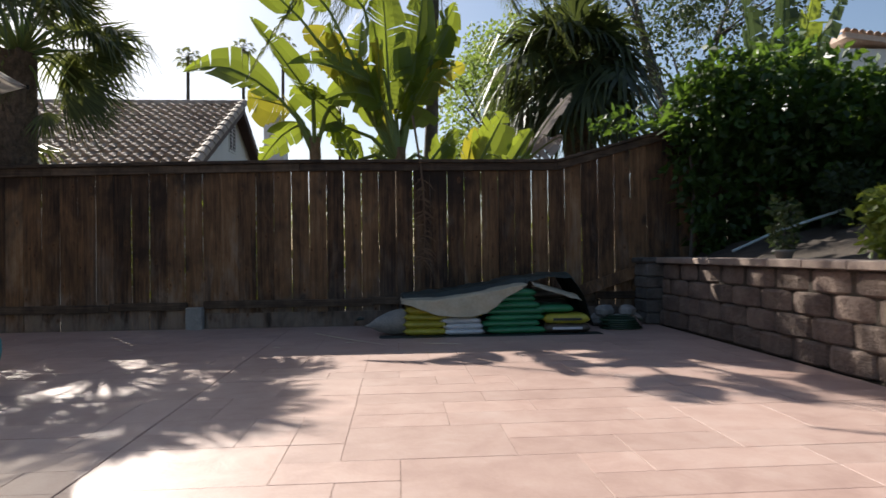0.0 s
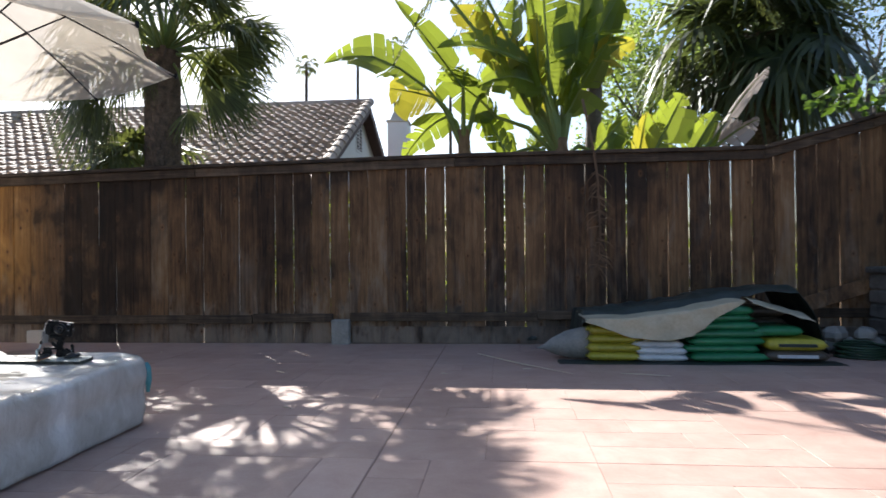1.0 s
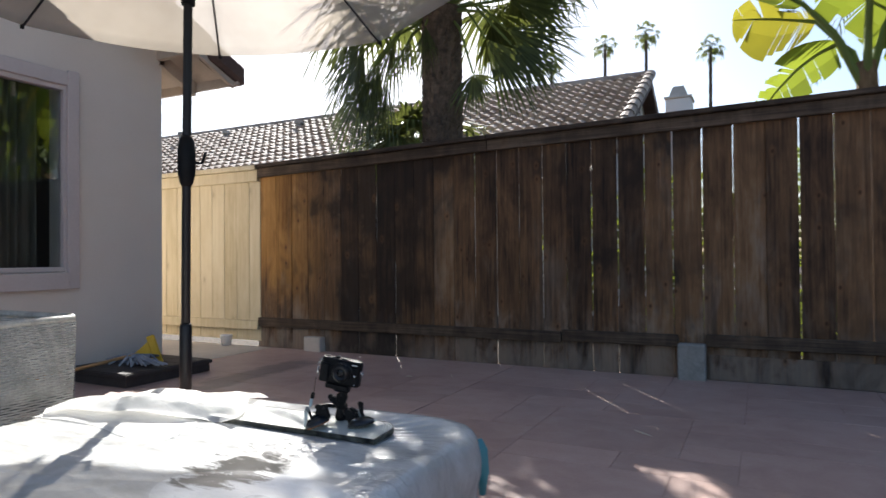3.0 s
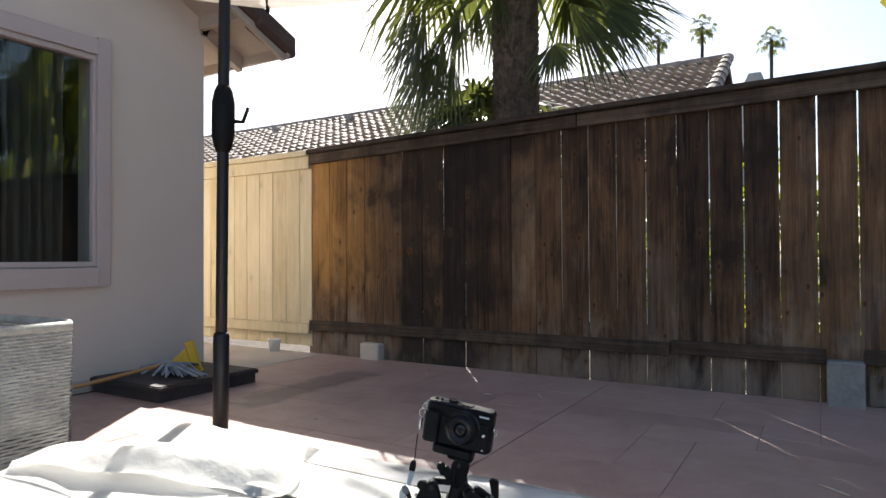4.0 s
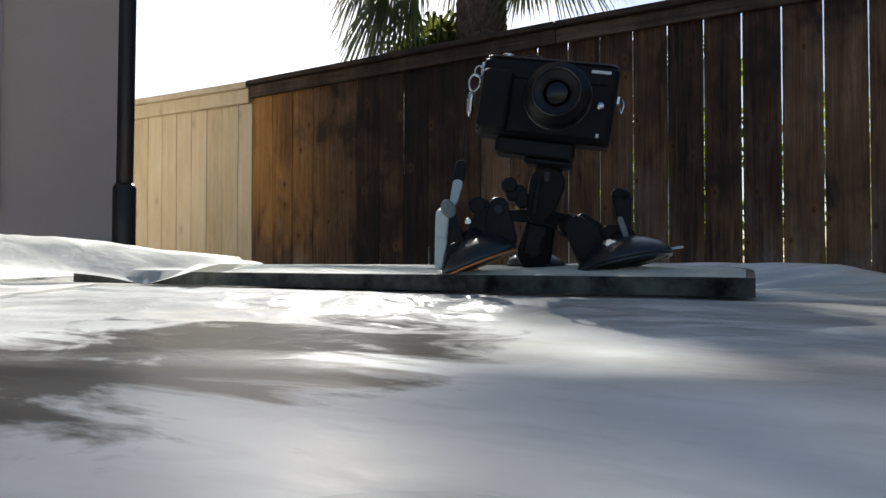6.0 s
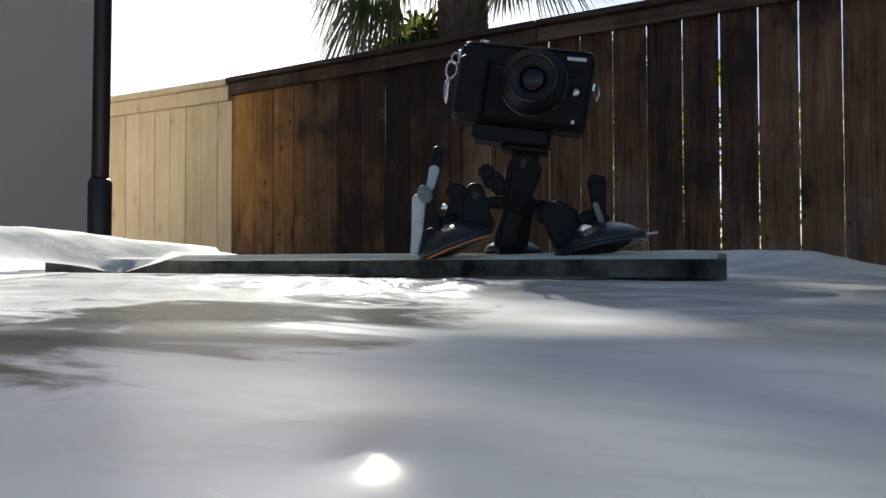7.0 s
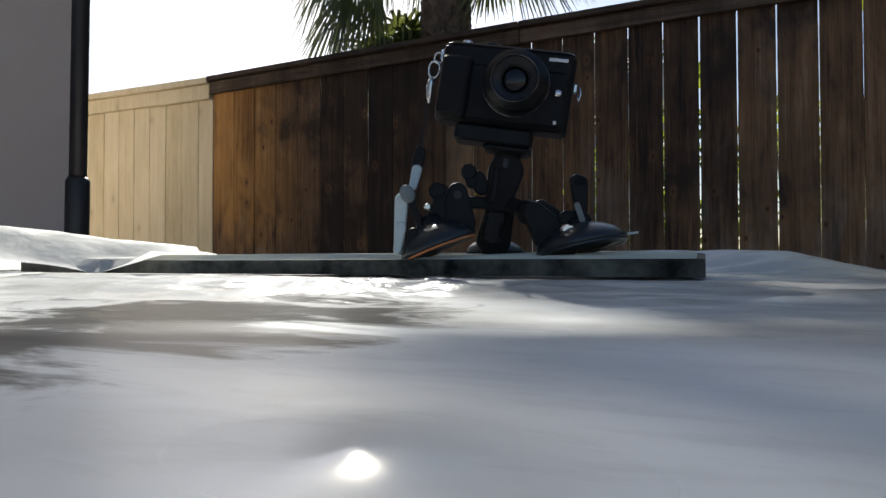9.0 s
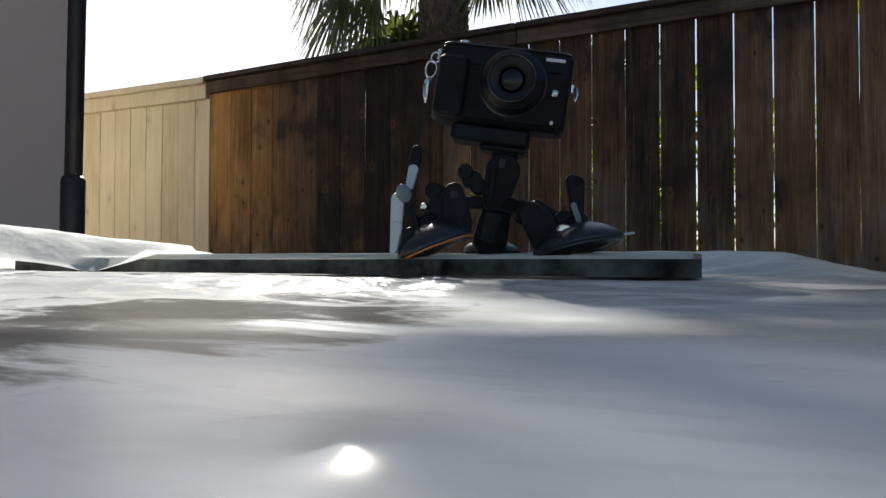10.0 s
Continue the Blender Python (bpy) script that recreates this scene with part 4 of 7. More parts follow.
def film_height(x, y):
    """Relief of the film on the table top: taut in the open, creased before the board, puffed up behind it."""
    crisp = math.exp(-((x + 3.07) / 0.17) ** 2 - ((y - 3.88) / 0.075) ** 2)
    left = min(1.0, max(0.0, (-2.98 - x) * 5))
    ua, va = 0.95 * x + 0.31 * y, 0.95 * y - 0.31 * x
    w = 0.0005 * nz(x * 13, y * 19, 21) + 0.0016 * nz(x * 5, y * 8) + 0.0034 * nz(x * 2.2, y * 2.6, 5)
    w += (0.0012 * left + 0.0004) * (0.35 - abs(nz(ua * 3.4, va * 17, 8))) * 2
    w += crisp * (0.0026 * nz(x * 30 + 3, y * 42, 2) + 0.005 * (0.26 - abs(nz(x * 19 + y * 8, y * 30, 6))) + 0.003 * (0.26 - abs(nz(x * 41, y * 52 - x * 9, 16))))
    slack = min(1.0, max(0.0, math.hypot((x + 2.92) / 0.3, (y - 3.62) / 0.2) - 0.8)) if y < 3.9 else 0.0
    w += slack * (0.0085 * (0.26 - abs(nz(ua * 3.2, va * 11, 9))) + 0.0045 * (0.26 - abs(nz(x * 7 + y * 4, y * 22, 4))) + 0.001 * nz(x * 34, y * 44, 14))
    w += float(np.interp(y, (3.2, 3.48, 3.66, 3.78, 3.87, 3.94, 4.0), (0.0, -0.0062, -0.0035, -0.001, 0.0055, 0.0075, 0.005)))
    rim = min(1.0, max(0.0, (x + 2.84) * 9))
    w += rim * (0.0022 * nz(x * 30, y * 14, 12) + 0.0012 * nz(x * 60, y * 34, 13))
    for bx, by, high, wide, deep in ((-2.8833, 3.579, 0.0013, 0.0105, 0.0085), (-2.8888, 3.5768, 0.0005, 0.0036, 0.0042)):     # small bubbles under the film
        a, b = 0.925 * (x - bx) + 0.38 * (y - by), 0.925 * (y - by) - 0.38 * (x - bx)
        w += high * math.exp(-(a / wide) ** 2 - (b / (deep * (2.6 if b > 0 else 1.0))) ** 2)
    puff = 0.026 * math.exp(-((y - 4.215) / 0.055) ** 2) * min(1.0, max(0.0, (x + 3.35) * 3)) * min(1.0, max(0.0, (-2.66 - x) * 9))
    pleat = math.exp(-((x + 2.83) / 0.09) ** 2) * math.exp(-((y - 4.12) / 0.09) ** 2) * 0.0022 * math.sin((y - 0.45 * x) * 210)
    return w + puff + pleat


def wrapped_table():
    """A low box under tight polythene: a fine sheet on top, rounded edges, puckers down the sides."""
    cx, cy, r, e = (TX0 + TX1) / 2, (TY0 + TY1) / 2, 0.1, 0.045
    hx, hy = (TX1 - TX0) / 2 - e, (TY1 - TY0) / 2 - e
    xs = np.concatenate([np.linspace(-hx, -3.45 - cx, 60, endpoint=False), np.linspace(-3.45 - cx, -2.93 - cx, 170, endpoint=False), np.linspace(-2.93 - cx, -2.85 - cx, 70, endpoint=False), np.linspace(-2.85 - cx, hx, 64)])
    ys = np.concatenate([np.linspace(-hy, 3.42 - cy, 110, endpoint=False), np.linspace(3.42 - cy, 3.55 - cy, 40, endpoint=False), np.linspace(3.55 - cy, 3.62 - cy, 70, endpoint=False), np.linspace(3.62 - cy, hy, 230)])

    def round_in(x, y):
        a, b = abs(x) - (hx - r), abs(y) - (hy - r)
        if a > 0 and b > 0:
            a, b = a / r, b / r
            x = math.copysign(hx - r + r * a * math.sqrt(1 - b * b / 2), x)
            y = math.copysign(hy - r + r * b * math.sqrt(1 - a * a / 2), y)
        return x, y

    nx_, ny_ = len(xs), len(ys)
    verts, faces = [], []
    for x in xs:
        for y in ys:
            px, py = round_in(x, y)
            verts.append((cx + px, cy + py, TZ + film_height(cx + px, cy + py)))
    for i in range(nx_ - 1):
        for j in range(ny_ - 1):
            a = i * ny_ + j
            faces.append((a, a + ny_, a + ny_ + 1, a + 1))
    loop = [i * ny_ for i in range(nx_)] + [(nx_ - 1) * ny_ + j for j in range(1, ny_)] + [i * ny_ + ny_ - 1 for i in range(nx_ - 2, -1, -1)] + [j for j in range(ny_ - 2, 0, -1)]
    n = len(loop)
    steps = [(e * math.sin(math.pi / 2 * i / 7), e * (1 - math.cos(math.pi / 2 * i / 7))) for i in range(1, 8)] + [(e + 0.006 * math.sin(i * 0.6), e + (TZ - e - 0.012) * i / 18) for i in range(1, 19)]
    before = loop
    for out, down in steps:
        k = len(verts)
        for q in loop:
            x, y, z = verts[q]
            dx, dy = x - cx, y - cy
            ox = math.copysign(max(0.0, abs(dx) - (hx - r)), dx)
            oy = math.copysign(max(0.0, abs(dy) - (hy - r)), dy)
            m = math.hypot(ox, oy) or 1.0
            ox, oy = ox / m, oy / m
            w = 0.010 * nz(x * 4, y * 4, down * 5) + 0.004 * nz(x * 15, y * 15, down * 6) + 0.0035 * (0.3 - abs(nz(x * 34, y * 34, down * 9))) * max(0.0, 1 - down / 0.09)
            w *= min(1.0, down / 0.02)
            verts.append((x + ox * (out + w), y + oy * (out + w), z + (TZ - z) * min(1.0, down / 0.1) - down))
        ring = list(range(k, k + n))
        for i in range(n):
            a, b = i, (i + 1) % n
            faces.append((before[a], ring[a], ring[b], before[b]))
        before = ring
    faces.append(tuple(before[::-1]))
    return verts, faces


table = thing("low_table", "low box table tightly wrapped in milky white polythene on the patio", "table")
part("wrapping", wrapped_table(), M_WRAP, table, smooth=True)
part("edge_tape", moved(tube([(0, 0, 0), (0.012, 0, -0.03), (0.016, 0, -0.09), (0.012, 0, -0.16)], [0.012, 0.018, 0.018, 0.01], 8), pose(TX1 - 0.03, TY1 - 0.045, TZ - 0.03)), M_TEAL, table, "teal tape at the far corner", smooth=True)
for x, y in ((TX0 + 0.12, TY0 + 0.12), (TX1 - 0.12, TY0 + 0.12), (TX0 + 0.12, TY1 - 0.12), (TX1 - 0.12, TY1 - 0.12)):
    part("foot", box(x - 0.03, x + 0.03, y - 0.03, y + 0.03, 0.0, 0.016), M_BLACKPLASTIC, table)

board_ob = thing("decking_board", "thin ribbed grey board with a dark marbled edge", "board")
PX0, PX1, PY0, PY1, PZ0, PZ1 = -3.556, -2.845, 3.975, 4.125, 0.3615, 0.3745


def board_outline(x0, x1, y0, y1, r):
    pts = [(x0, y0), (x1, y0)]
    for i in range(9):
        a = math.pi / 2 * i / 8
        pts.append((x1 - r + r * math.cos(a), y1 - r + r * math.sin(a)))
    return pts + [(x0, y1)]


out = board_outline(PX0, PX1, PY0, PY1, 0.07)
k = len(out)
tilt = lambda y: 0.05 * (y - PY0)          # it rests on the swollen film behind
part("body", ([(x, y, PZ0 + tilt(y)) for x, y in out] + [(x, y, PZ1 + tilt(y)) for x, y in out], [tuple(range(k))[::-1], tuple(range(k, 2 * k))] + [(i, (i + 1) % k, (i + 1) % k + k, i + k) for i in range(k)]), M_PLANKEDGE, board_ob)
face = part("ribbed_face", join(*[box(PX0 + 0.005, PX1 - 0.006 - (0.07 - math.sqrt(max(0, 0.07 ** 2 - max(0, (PY0 + 0.006 + 0.0048 * i) - (PY1 - 0.07)) ** 2))), PY0 + 0.004 + 0.0048 * i, PY0 + 0.0081 + 0.0048 * i, PZ1 - 0.0005 + tilt(PY0 + 0.0056 + 0.0048 * i), PZ1 + 0.0002 + tilt(PY0 + 0.0056 + 0.0048 * i)) for i in range(29)]), M_PLANKTOP, board_ob, "fine ribs along the board's face")
face["kind"] = "stuff"

second = thing("decking_board", "grey board with a dark marbled edge lying along the table's side", "board")
part("body", box(-3.1, -2.715, 2.42, 3.245, 0.3575, 0.3725, 0.0015), M_PLANKEDGE, second)
top2 = part("ribbed_face", join(*[box(-3.096 + 0.0048 * i, -3.0925 + 0.0048 * i, 2.424, 3.241, 0.372, 0.3738) for i in range(79)]), M_PLANKTOP, second, "fine ribs along the board's face")
top2["kind"] = "stuff"


def sheet_right(y):
    return -3.40 + 0.07 * math.sin((y - 3.75) * 9) - 0.25 * max(0.0, y - 4.02) - 0.5 * max(0.0, 3.82 - y)


def folded_over(u, v):
    """The upper fold: it tents over the board's end, dips over its edge once, and runs out to a tip behind."""
    x = -4.2 + (sheet_right(3.94) + 4.2) * u
    front = float(np.interp(x, (-4.2, -3.8, -3.6, -3.48, -3.42), (3.8, 3.84, 3.9, 3.945, 3.955))) + 0.006 * math.sin(u * 23)
    y = front + (4.33 - front) * v
    x = -4.2 + (sheet_right(max(y, 3.94)) + 4.2) * u
    lip = float(np.interp(x, (-4.2, -3.8, -3.65, -3.55, -3.5, -3.42, -3.37, -3.33), (0.37, 0.385, 0.388, 0.38, 0.374, 0.3605, 0.371, 0.384)))
    crest = float(np.interp(x, (-4.2, -3.95, -3.75, -3.65, -3.51, -3.39, -3.32), (0.373, 0.398, 0.42, 0.421, 0.402, 0.391, 0.384)))
    back = float(np.interp(x, (-4.2, -3.8, -3.5, -3.4), (0.358, 0.363, 0.387, 0.386)))
    q = min(1.0, max(0.0, (y - front) / 0.08))
    z = lip + (crest - lip) * q * q * (3 - 2 * q)
    q = min(1.0, max(0.0, (y - front - 0.085) / 0.14))
    z += (back - crest) * q * q * (3 - 2 * q)
    tri = lambda a: 2 * abs(a % 1.0 - 0.5)          # a sharp-ridged fold
    bend = 0.35 * nz(x * 3, y * 3, 1.5)
    fold = 0.6 * tri(y * 5.2 + x * 3.1 + bend) + 0.4 * tri(x * 7.6 - y * 3.2 + 2 * bend)
    z += (0.011 * (fold - 0.5) + 0.003 * nz(x * 17, y * 15, 3)) * min(1.0, (1 - u) * 7) * min(1.0, 0.25 + v * 5)
    under = PZ1 + 0.002 + tilt(y) if PX0 - 0.01 < x and PY0 - 0.004 < y < PY1 + 0.004 else TZ + 0.0095
    z = max(z, under)
    if y > TY1 - 0.07:
        z -= (y - TY1 + 0.07) ** 2 * 4
    if x < TX0 + 0.03:
        z -= (TX0 + 0.03 - x) * 1.1
    return (x, y, z)


def flat_lobe(u, v):
    """The lower layer, lying flat on the table before the board."""
    y = 3.775 + 0.19 * v + 0.02 * math.sin(u * 5)
    end = -3.37 - 1.1 * max(0.0, 3.86 - y) ** 1.3 - 0.1 * v
    x = -4.04 + (end + 4.04) * u
    z = TZ + film_height(x, y) + 0.0022 + 0.004 * abs(nz(x * 6, y * 9, 4)) * min(1.0, v * 3) * min(1.0, (1 - u) * 6)
    return (x, y, z)


solo("plastic_sheet", join(grid(130, 70, folded_over), grid(80, 24, flat_lobe)), M_SHEET, "loose crumpled sheet of clear white polythene thrown over the board", "plastic sheet", smooth=True)

# ---- parasol ----
parasol = thing("parasol", "open beige market umbrella with thin fabric on a black pole", "umbrella")
UC, UR, UZ, UA = Vector((-4.10, 4.43, 0)), 1.372, 2.165, 0.698
pole_at = lambda z: Vector((-4.226 + 0.012 * (z - 0.57) + 0.03 * max(0, z - 1.4), 4.553 - 0.02 * max(0, z - 1.4), z))
apex = pole_at(2.72)
part("pole", tube([pole_at(0.02), pole_at(1.3), pole_at(2.0), apex], 0.0195, 16), M_BLACKMETAL, parasol, smooth=True)
part("lower_pole", tube([pole_at(0.03), pole_at(0.565), pole_at(0.575)], [0.0265, 0.0265, 0.022], 18), M_BLACKMETAL, parasol, smooth=True)
part("crank_housing", tube([pole_at(1.19), pole_at(1.21), pole_at(1.25), pole_at(1.36), pole_at(1.40), pole_at(1.42)], [0.021, 0.03, 0.038, 0.038, 0.03, 0.021], 16), M_BLACKPLASTIC, parasol, "black crank housing", smooth=True)
part("crank_handle", tube([pole_at(1.30) + Vector((0.02, 0.03, 0)), pole_at(1.30) + Vector((0.035, 0.055, 0.0)), pole_at(1.33) + Vector((0.05, 0.065, 0.02))], [0.008, 0.007, 0.006], 8), M_BLACKPLASTIC, parasol)
part("base_disc", moved(lathe([(0.24, 0.0), (0.24, 0.03), (0.2, 0.06), (0.06, 0.085), (0.035, 0.25)], 28), pose(-4.246, 4.545, 0.001)), M_BLACKMETAL, parasol, "round cast base")
tips = []
for i in range(8):
    a = UA + math.pi / 4 * i
    tips.append(Vector((UC.x + UR * math.cos(a), UC.y + UR * math.sin(a), UZ + 0.028 * math.cos(a) + 0.016 * math.sin(a))))
slide = pole_at(2.05)
part("runner", tube([pole_at(2.0), pole_at(2.1)], 0.03, 14), M_BLACKPLASTIC, parasol)
part("hub", tube([pole_at(2.66), pole_at(2.74)], 0.035, 14), M_BLACKPLASTIC, parasol)
bulge = lambda p, q, t: p.lerp(q, t) + Vector((0, 0, 0.055 * math.sin(math.pi * t)))
for i in range(8):
    a, b = tips[i], tips[(i + 1) % 8]

    def panel(u, v, a=a, b=b):
        pa, pb = bulge(apex, a, v), bulge(apex, b, v)
        return pa.lerp(pb, u) - Vector((0, 0, 0.05 * math.sin(math.pi * u) * v * v)) + (UC + Vector((0, 0, UZ)) - pa.lerp(pb, u)) * 0.05 * math.sin(math.pi * u) * v * v

    part("canopy_panel", thick(grid(10, 16, panel), 0.0015), M_CANOPY, parasol, smooth=True)
    rib = part("rib", tube([bulge(apex, a, t) - Vector((0, 0, 0.012)) for t in (0.02, 0.25, 0.5, 0.75, 0.995)], 0.006, 6), M_BLACKMETAL, parasol)
    part("strut", tube([slide, bulge(apex, a, 0.5) - Vector((0, 0, 0.015))], 0.0055, 6), M_BLACKMETAL, rib)
    part("tip", moved(tube([(0, 0, -0.02), (0, 0, 0.015)], 0.011, 8), Matrix.Translation(a)), M_BLACKPLASTIC, rib)

# ---- plants ----
def fan_frond(hub, aim, up, radius, span, nseg, droop, rng):
    """A fan leaf: narrow blades out of one hub, webbed near it, their tips hanging."""
    aim = aim.normalized()
    side = aim.cross(up).normalized()
    verts, faces = [], []
    for i in range(nseg):
        a = (i / (nseg - 1) - 0.5) * span
        d = (aim * math.cos(a) + side * math.sin(a)).normalized()
        c = d.cross(side.cross(aim)).normalized()
        rr = radius * (1 - 0.25 * abs(a / span) ** 2) * rng.uniform(0.85, 1.05)
        w = rr * span / nseg * 0.31
        k = len(verts)
        nrm = side.cross(aim).normalized()
        for t, ws in ((0.03, 0.1), (0.45, 0.9), (0.72, 0.6), (1.0, 0.0)):
            p = hub + d * (rr * t) + nrm * (0.06 * radius * (1 if i % 2 else -1) * t * 0.3) + Vector((0, 0, -droop * radius * t ** 2.4 * (0.6 + 0.8 * rng.random())))
            if ws:
                verts += [p - c * (w * ws * t / 0.45 if t < 0.45 else w * ws), p + c * (w * ws * t / 0.45 if t < 0.45 else w * ws)]
            else:
                verts.append(p)
        faces += [(k, k + 1, k + 3, k + 2), (k + 2, k + 3, k + 5, k + 4), (k + 4, k + 5, k + 6)]
    return verts, faces


def fan_palm(foot, hub_z, trunk_r, blade, stalk, count, label, seed, dead=8, boots=True, nseg=34, lo=-0.75, hang=1.1, low=(), vary=0.0, leaf=None):
    rng = random.Random(seed)
    palm = thing("palm_tree", label, "palm tree", at=pose(*foot))
    hub = Vector((0.02, 0.02, hub_z))
    n, rings = 16, 26
    tr = tube([(0.04 * math.sin(i * 0.3), 0, hub_z * i / rings) for i in range(rings + 1)], [trunk_r * (1.12 - 0.18 * i / rings + (0.07 if i % 2 else 0)) for i in range(rings + 1)], n)
    trunk = part("trunk", tr, M_BARK, palm, "trunk rough with old leaf bases")
    if boots:
        bv = []
        for i in range(int(hub_z * 14)):
            z = hub_z * 0.3 + hub_z * 0.7 * i / (hub_z * 14)
            for j in range(12):
                a = 2 * math.pi * (j + 0.5 * (i % 2)) / 12 + rng.uniform(-0.1, 0.1)
                o = Vector((math.cos(a), math.sin(a), 0))
                s = Vector((-o.y, o.x, 0))
                b = o * trunk_r * 0.92 + Vector((0, 0, z))
                h = rng.uniform(0.05, 0.12)
                bv.append(([b - s * 0.05, b + s * 0.05, b + s * 0.028 + o * 0.055 + Vector((0, 0, h)), b - s * 0.028 + o * 0.055 + Vector((0, 0, h)), b + Vector((0, 0, h * 0.8)), b - Vector((0, 0, 0.04)) + o * 0.03],
                           [(0, 5, 1), (0, 3, 5), (5, 3, 2), (5, 2, 1), (3, 4, 2), (0, 4, 3), (1, 2, 4)]))
        part("leaf_base_cover", join(*bv), M_BOOT, trunk)["kind"] = "stuff"
    live, dry = [], []                # (blade, stalk) of each frond
    for i in range(count):
        az = 2.399963 * i + rng.uniform(-0.2, 0.2)
        q = i / max(1, count - 1)
        el = 1.35 - (1.35 - lo) * q + rng.uniform(-0.15, 0.15)
        d = Vector((math.cos(az) * math.cos(el), math.sin(az) * math.cos(el), math.sin(el)))
        ln = stalk * rng.uniform(0.75 - vary, 1.1 + vary)
        tip = hub + d * ln + Vector((0, 0, -0.25 * ln * (1 - q)))
        aim = (d + Vector((0, 0, -0.25 - hang * q))).normalized()
        up = Vector((0, 0, 1)) if abs(aim.z) < 0.93 else Vector((math.cos(az), math.sin(az), 0.3))
        blade_geo = fan_frond(tip, aim, up, blade * rng.uniform(0.85, 1.1), rng.uniform(3.3, 4.1), nseg, 0.46 + 0.26 * q, rng)
        live.append((blade_geo, tube([hub, hub + d * ln * 0.5, tip], [0.022, 0.016, 0.011], 5, False)))
    for a, b, span in low:          # old fronds hanging round the trunk, plus unseen shadow casters: blade's root and tip
        a, b = Vector(a) - Vector(foot), Vector(b) - Vector(foot)
        aim = (b - a).normalized()
        up = (Vector((-0.25, -1.0, 0.35)) - aim * aim.dot(Vector((-0.25, -1.0, 0.35)))).normalized()
        blade_geo = join(fan_frond(a, aim, up, (b - a).length * 1.08, span, int(nseg * 0.7), 0.18, rng), fan_frond(a, (aim + Vector((0, 0.35, -0.1))).normalized(), up, (b - a).length * 0.8, span * 0.7, nseg // 3, 0.3, rng))
        live.append((blade_geo, tube([hub, hub.lerp(a, 0.55) + Vector((0, 0, 0.16)), a], [0.022, 0.016, 0.011], 5, False)))
    for i in range(dead):
        az = 2.399963 * i + 1.0
        d = Vector((math.cos(az) * 0.55, math.sin(az) * 0.55, -0.9)).normalized()
        tip = hub + Vector((math.cos(az), math.sin(az), -0.6)) * stalk * 0.45
        dry.append((fan_frond(tip, d, Vector((math.cos(az), math.sin(az), 0.4)), blade * 0.85, 2.4, max(8, nseg // 2), 0.15, rng), tube([hub, tip], [0.02, 0.012], 5, False)))
    if boots:
        for blade_geo, stalk_geo in live:
            part("leaf_stalk", stalk_geo, M_STALK, part("frond", blade_geo, leaf or M_PALM, palm))
        for blade_geo, stalk_geo in dry:
            part("leaf_stalk", stalk_geo, M_DEADPALM, part("frond", blade_geo, M_DEADPALM, palm, "brown hanging dead frond"))
    else:
        part("crown", join(*[g for pair in live + dry for g in pair]), leaf or M_PALM, palm)["kind"] = "stuff"
    return palm


def paddle(base, tip, width, sag, twist, rng, splits=8, n=40):
    """A torn paddle leaf: strips either side of a midrib, gaps where the wind split it."""
    base, tip = Vector(base), Vector(tip)
    ax = tip - base
    ln = ax.length
    side = ax.cross(Vector((0, 1, 0.0)))
    if side.length < 0.01:
        side = Vector((1, 0, 0))
    side = (Matrix.Rotation(twist, 3, ax.normalized()) @ side.normalized())
    nrm = side.cross(ax.normalized())
    spine = lambda t: base + ax * t + Vector((0, 0, sag * math.sin(math.pi * t) * ln))
    wid = lambda t: width * 0.62 * (math.sin(math.pi * min(1, (t + 0.02)) ** 0.8) ** 0.55) * (1 - 0.25 * t)
    verts, faces = [], []
    for sgn in (-1, 1):
        cuts = {rng.randrange(2, n - 1) for _ in range(splits)}
        droop, ragged = 0.0, 1.0
        for i in range(n):
            t0, t1 = i / n, (i + 1) / n
            if i in cuts:
                droop, ragged = rng.uniform(-0.15, 0.5), rng.uniform(0.7, 1.05)
            gap = rng.uniform(0.006, 0.022) * ln if i in cuts else 0.0
            k = len(verts)
            for t, g in ((t0, gap), (t1, 0.0)):
                s = spine(t)
                for m in (0.0, 0.5, 1.0):
                    w = wid(t) * m * ragged
                    lean = ax.normalized() * (w * 0.35 + g * m)
                    verts.append(s + side * (sgn * w) + lean + nrm * (-(0.35 + droop) * w * m) + Vector((0, 0, -droop * w * m)))
            faces += [(k, k + 1, k + 4, k + 3), (k + 1, k + 2, k + 5, k + 4)]
    return verts, faces


def merge(geo, eps=1e-4):
    """Weld equal corners, so that a whole strip of leaf is one island."""
    seen, idx, verts = {}, [], []
    for v in geo[0]:
        key = (round(v[0] / eps), round(v[1] / eps), round(v[2] / eps))
        if key not in seen:
            seen[key] = len(verts)
            verts.append(v)
        idx.append(seen[key])
    return verts, [tuple(idx[i] for i in f) for f in geo[1]]


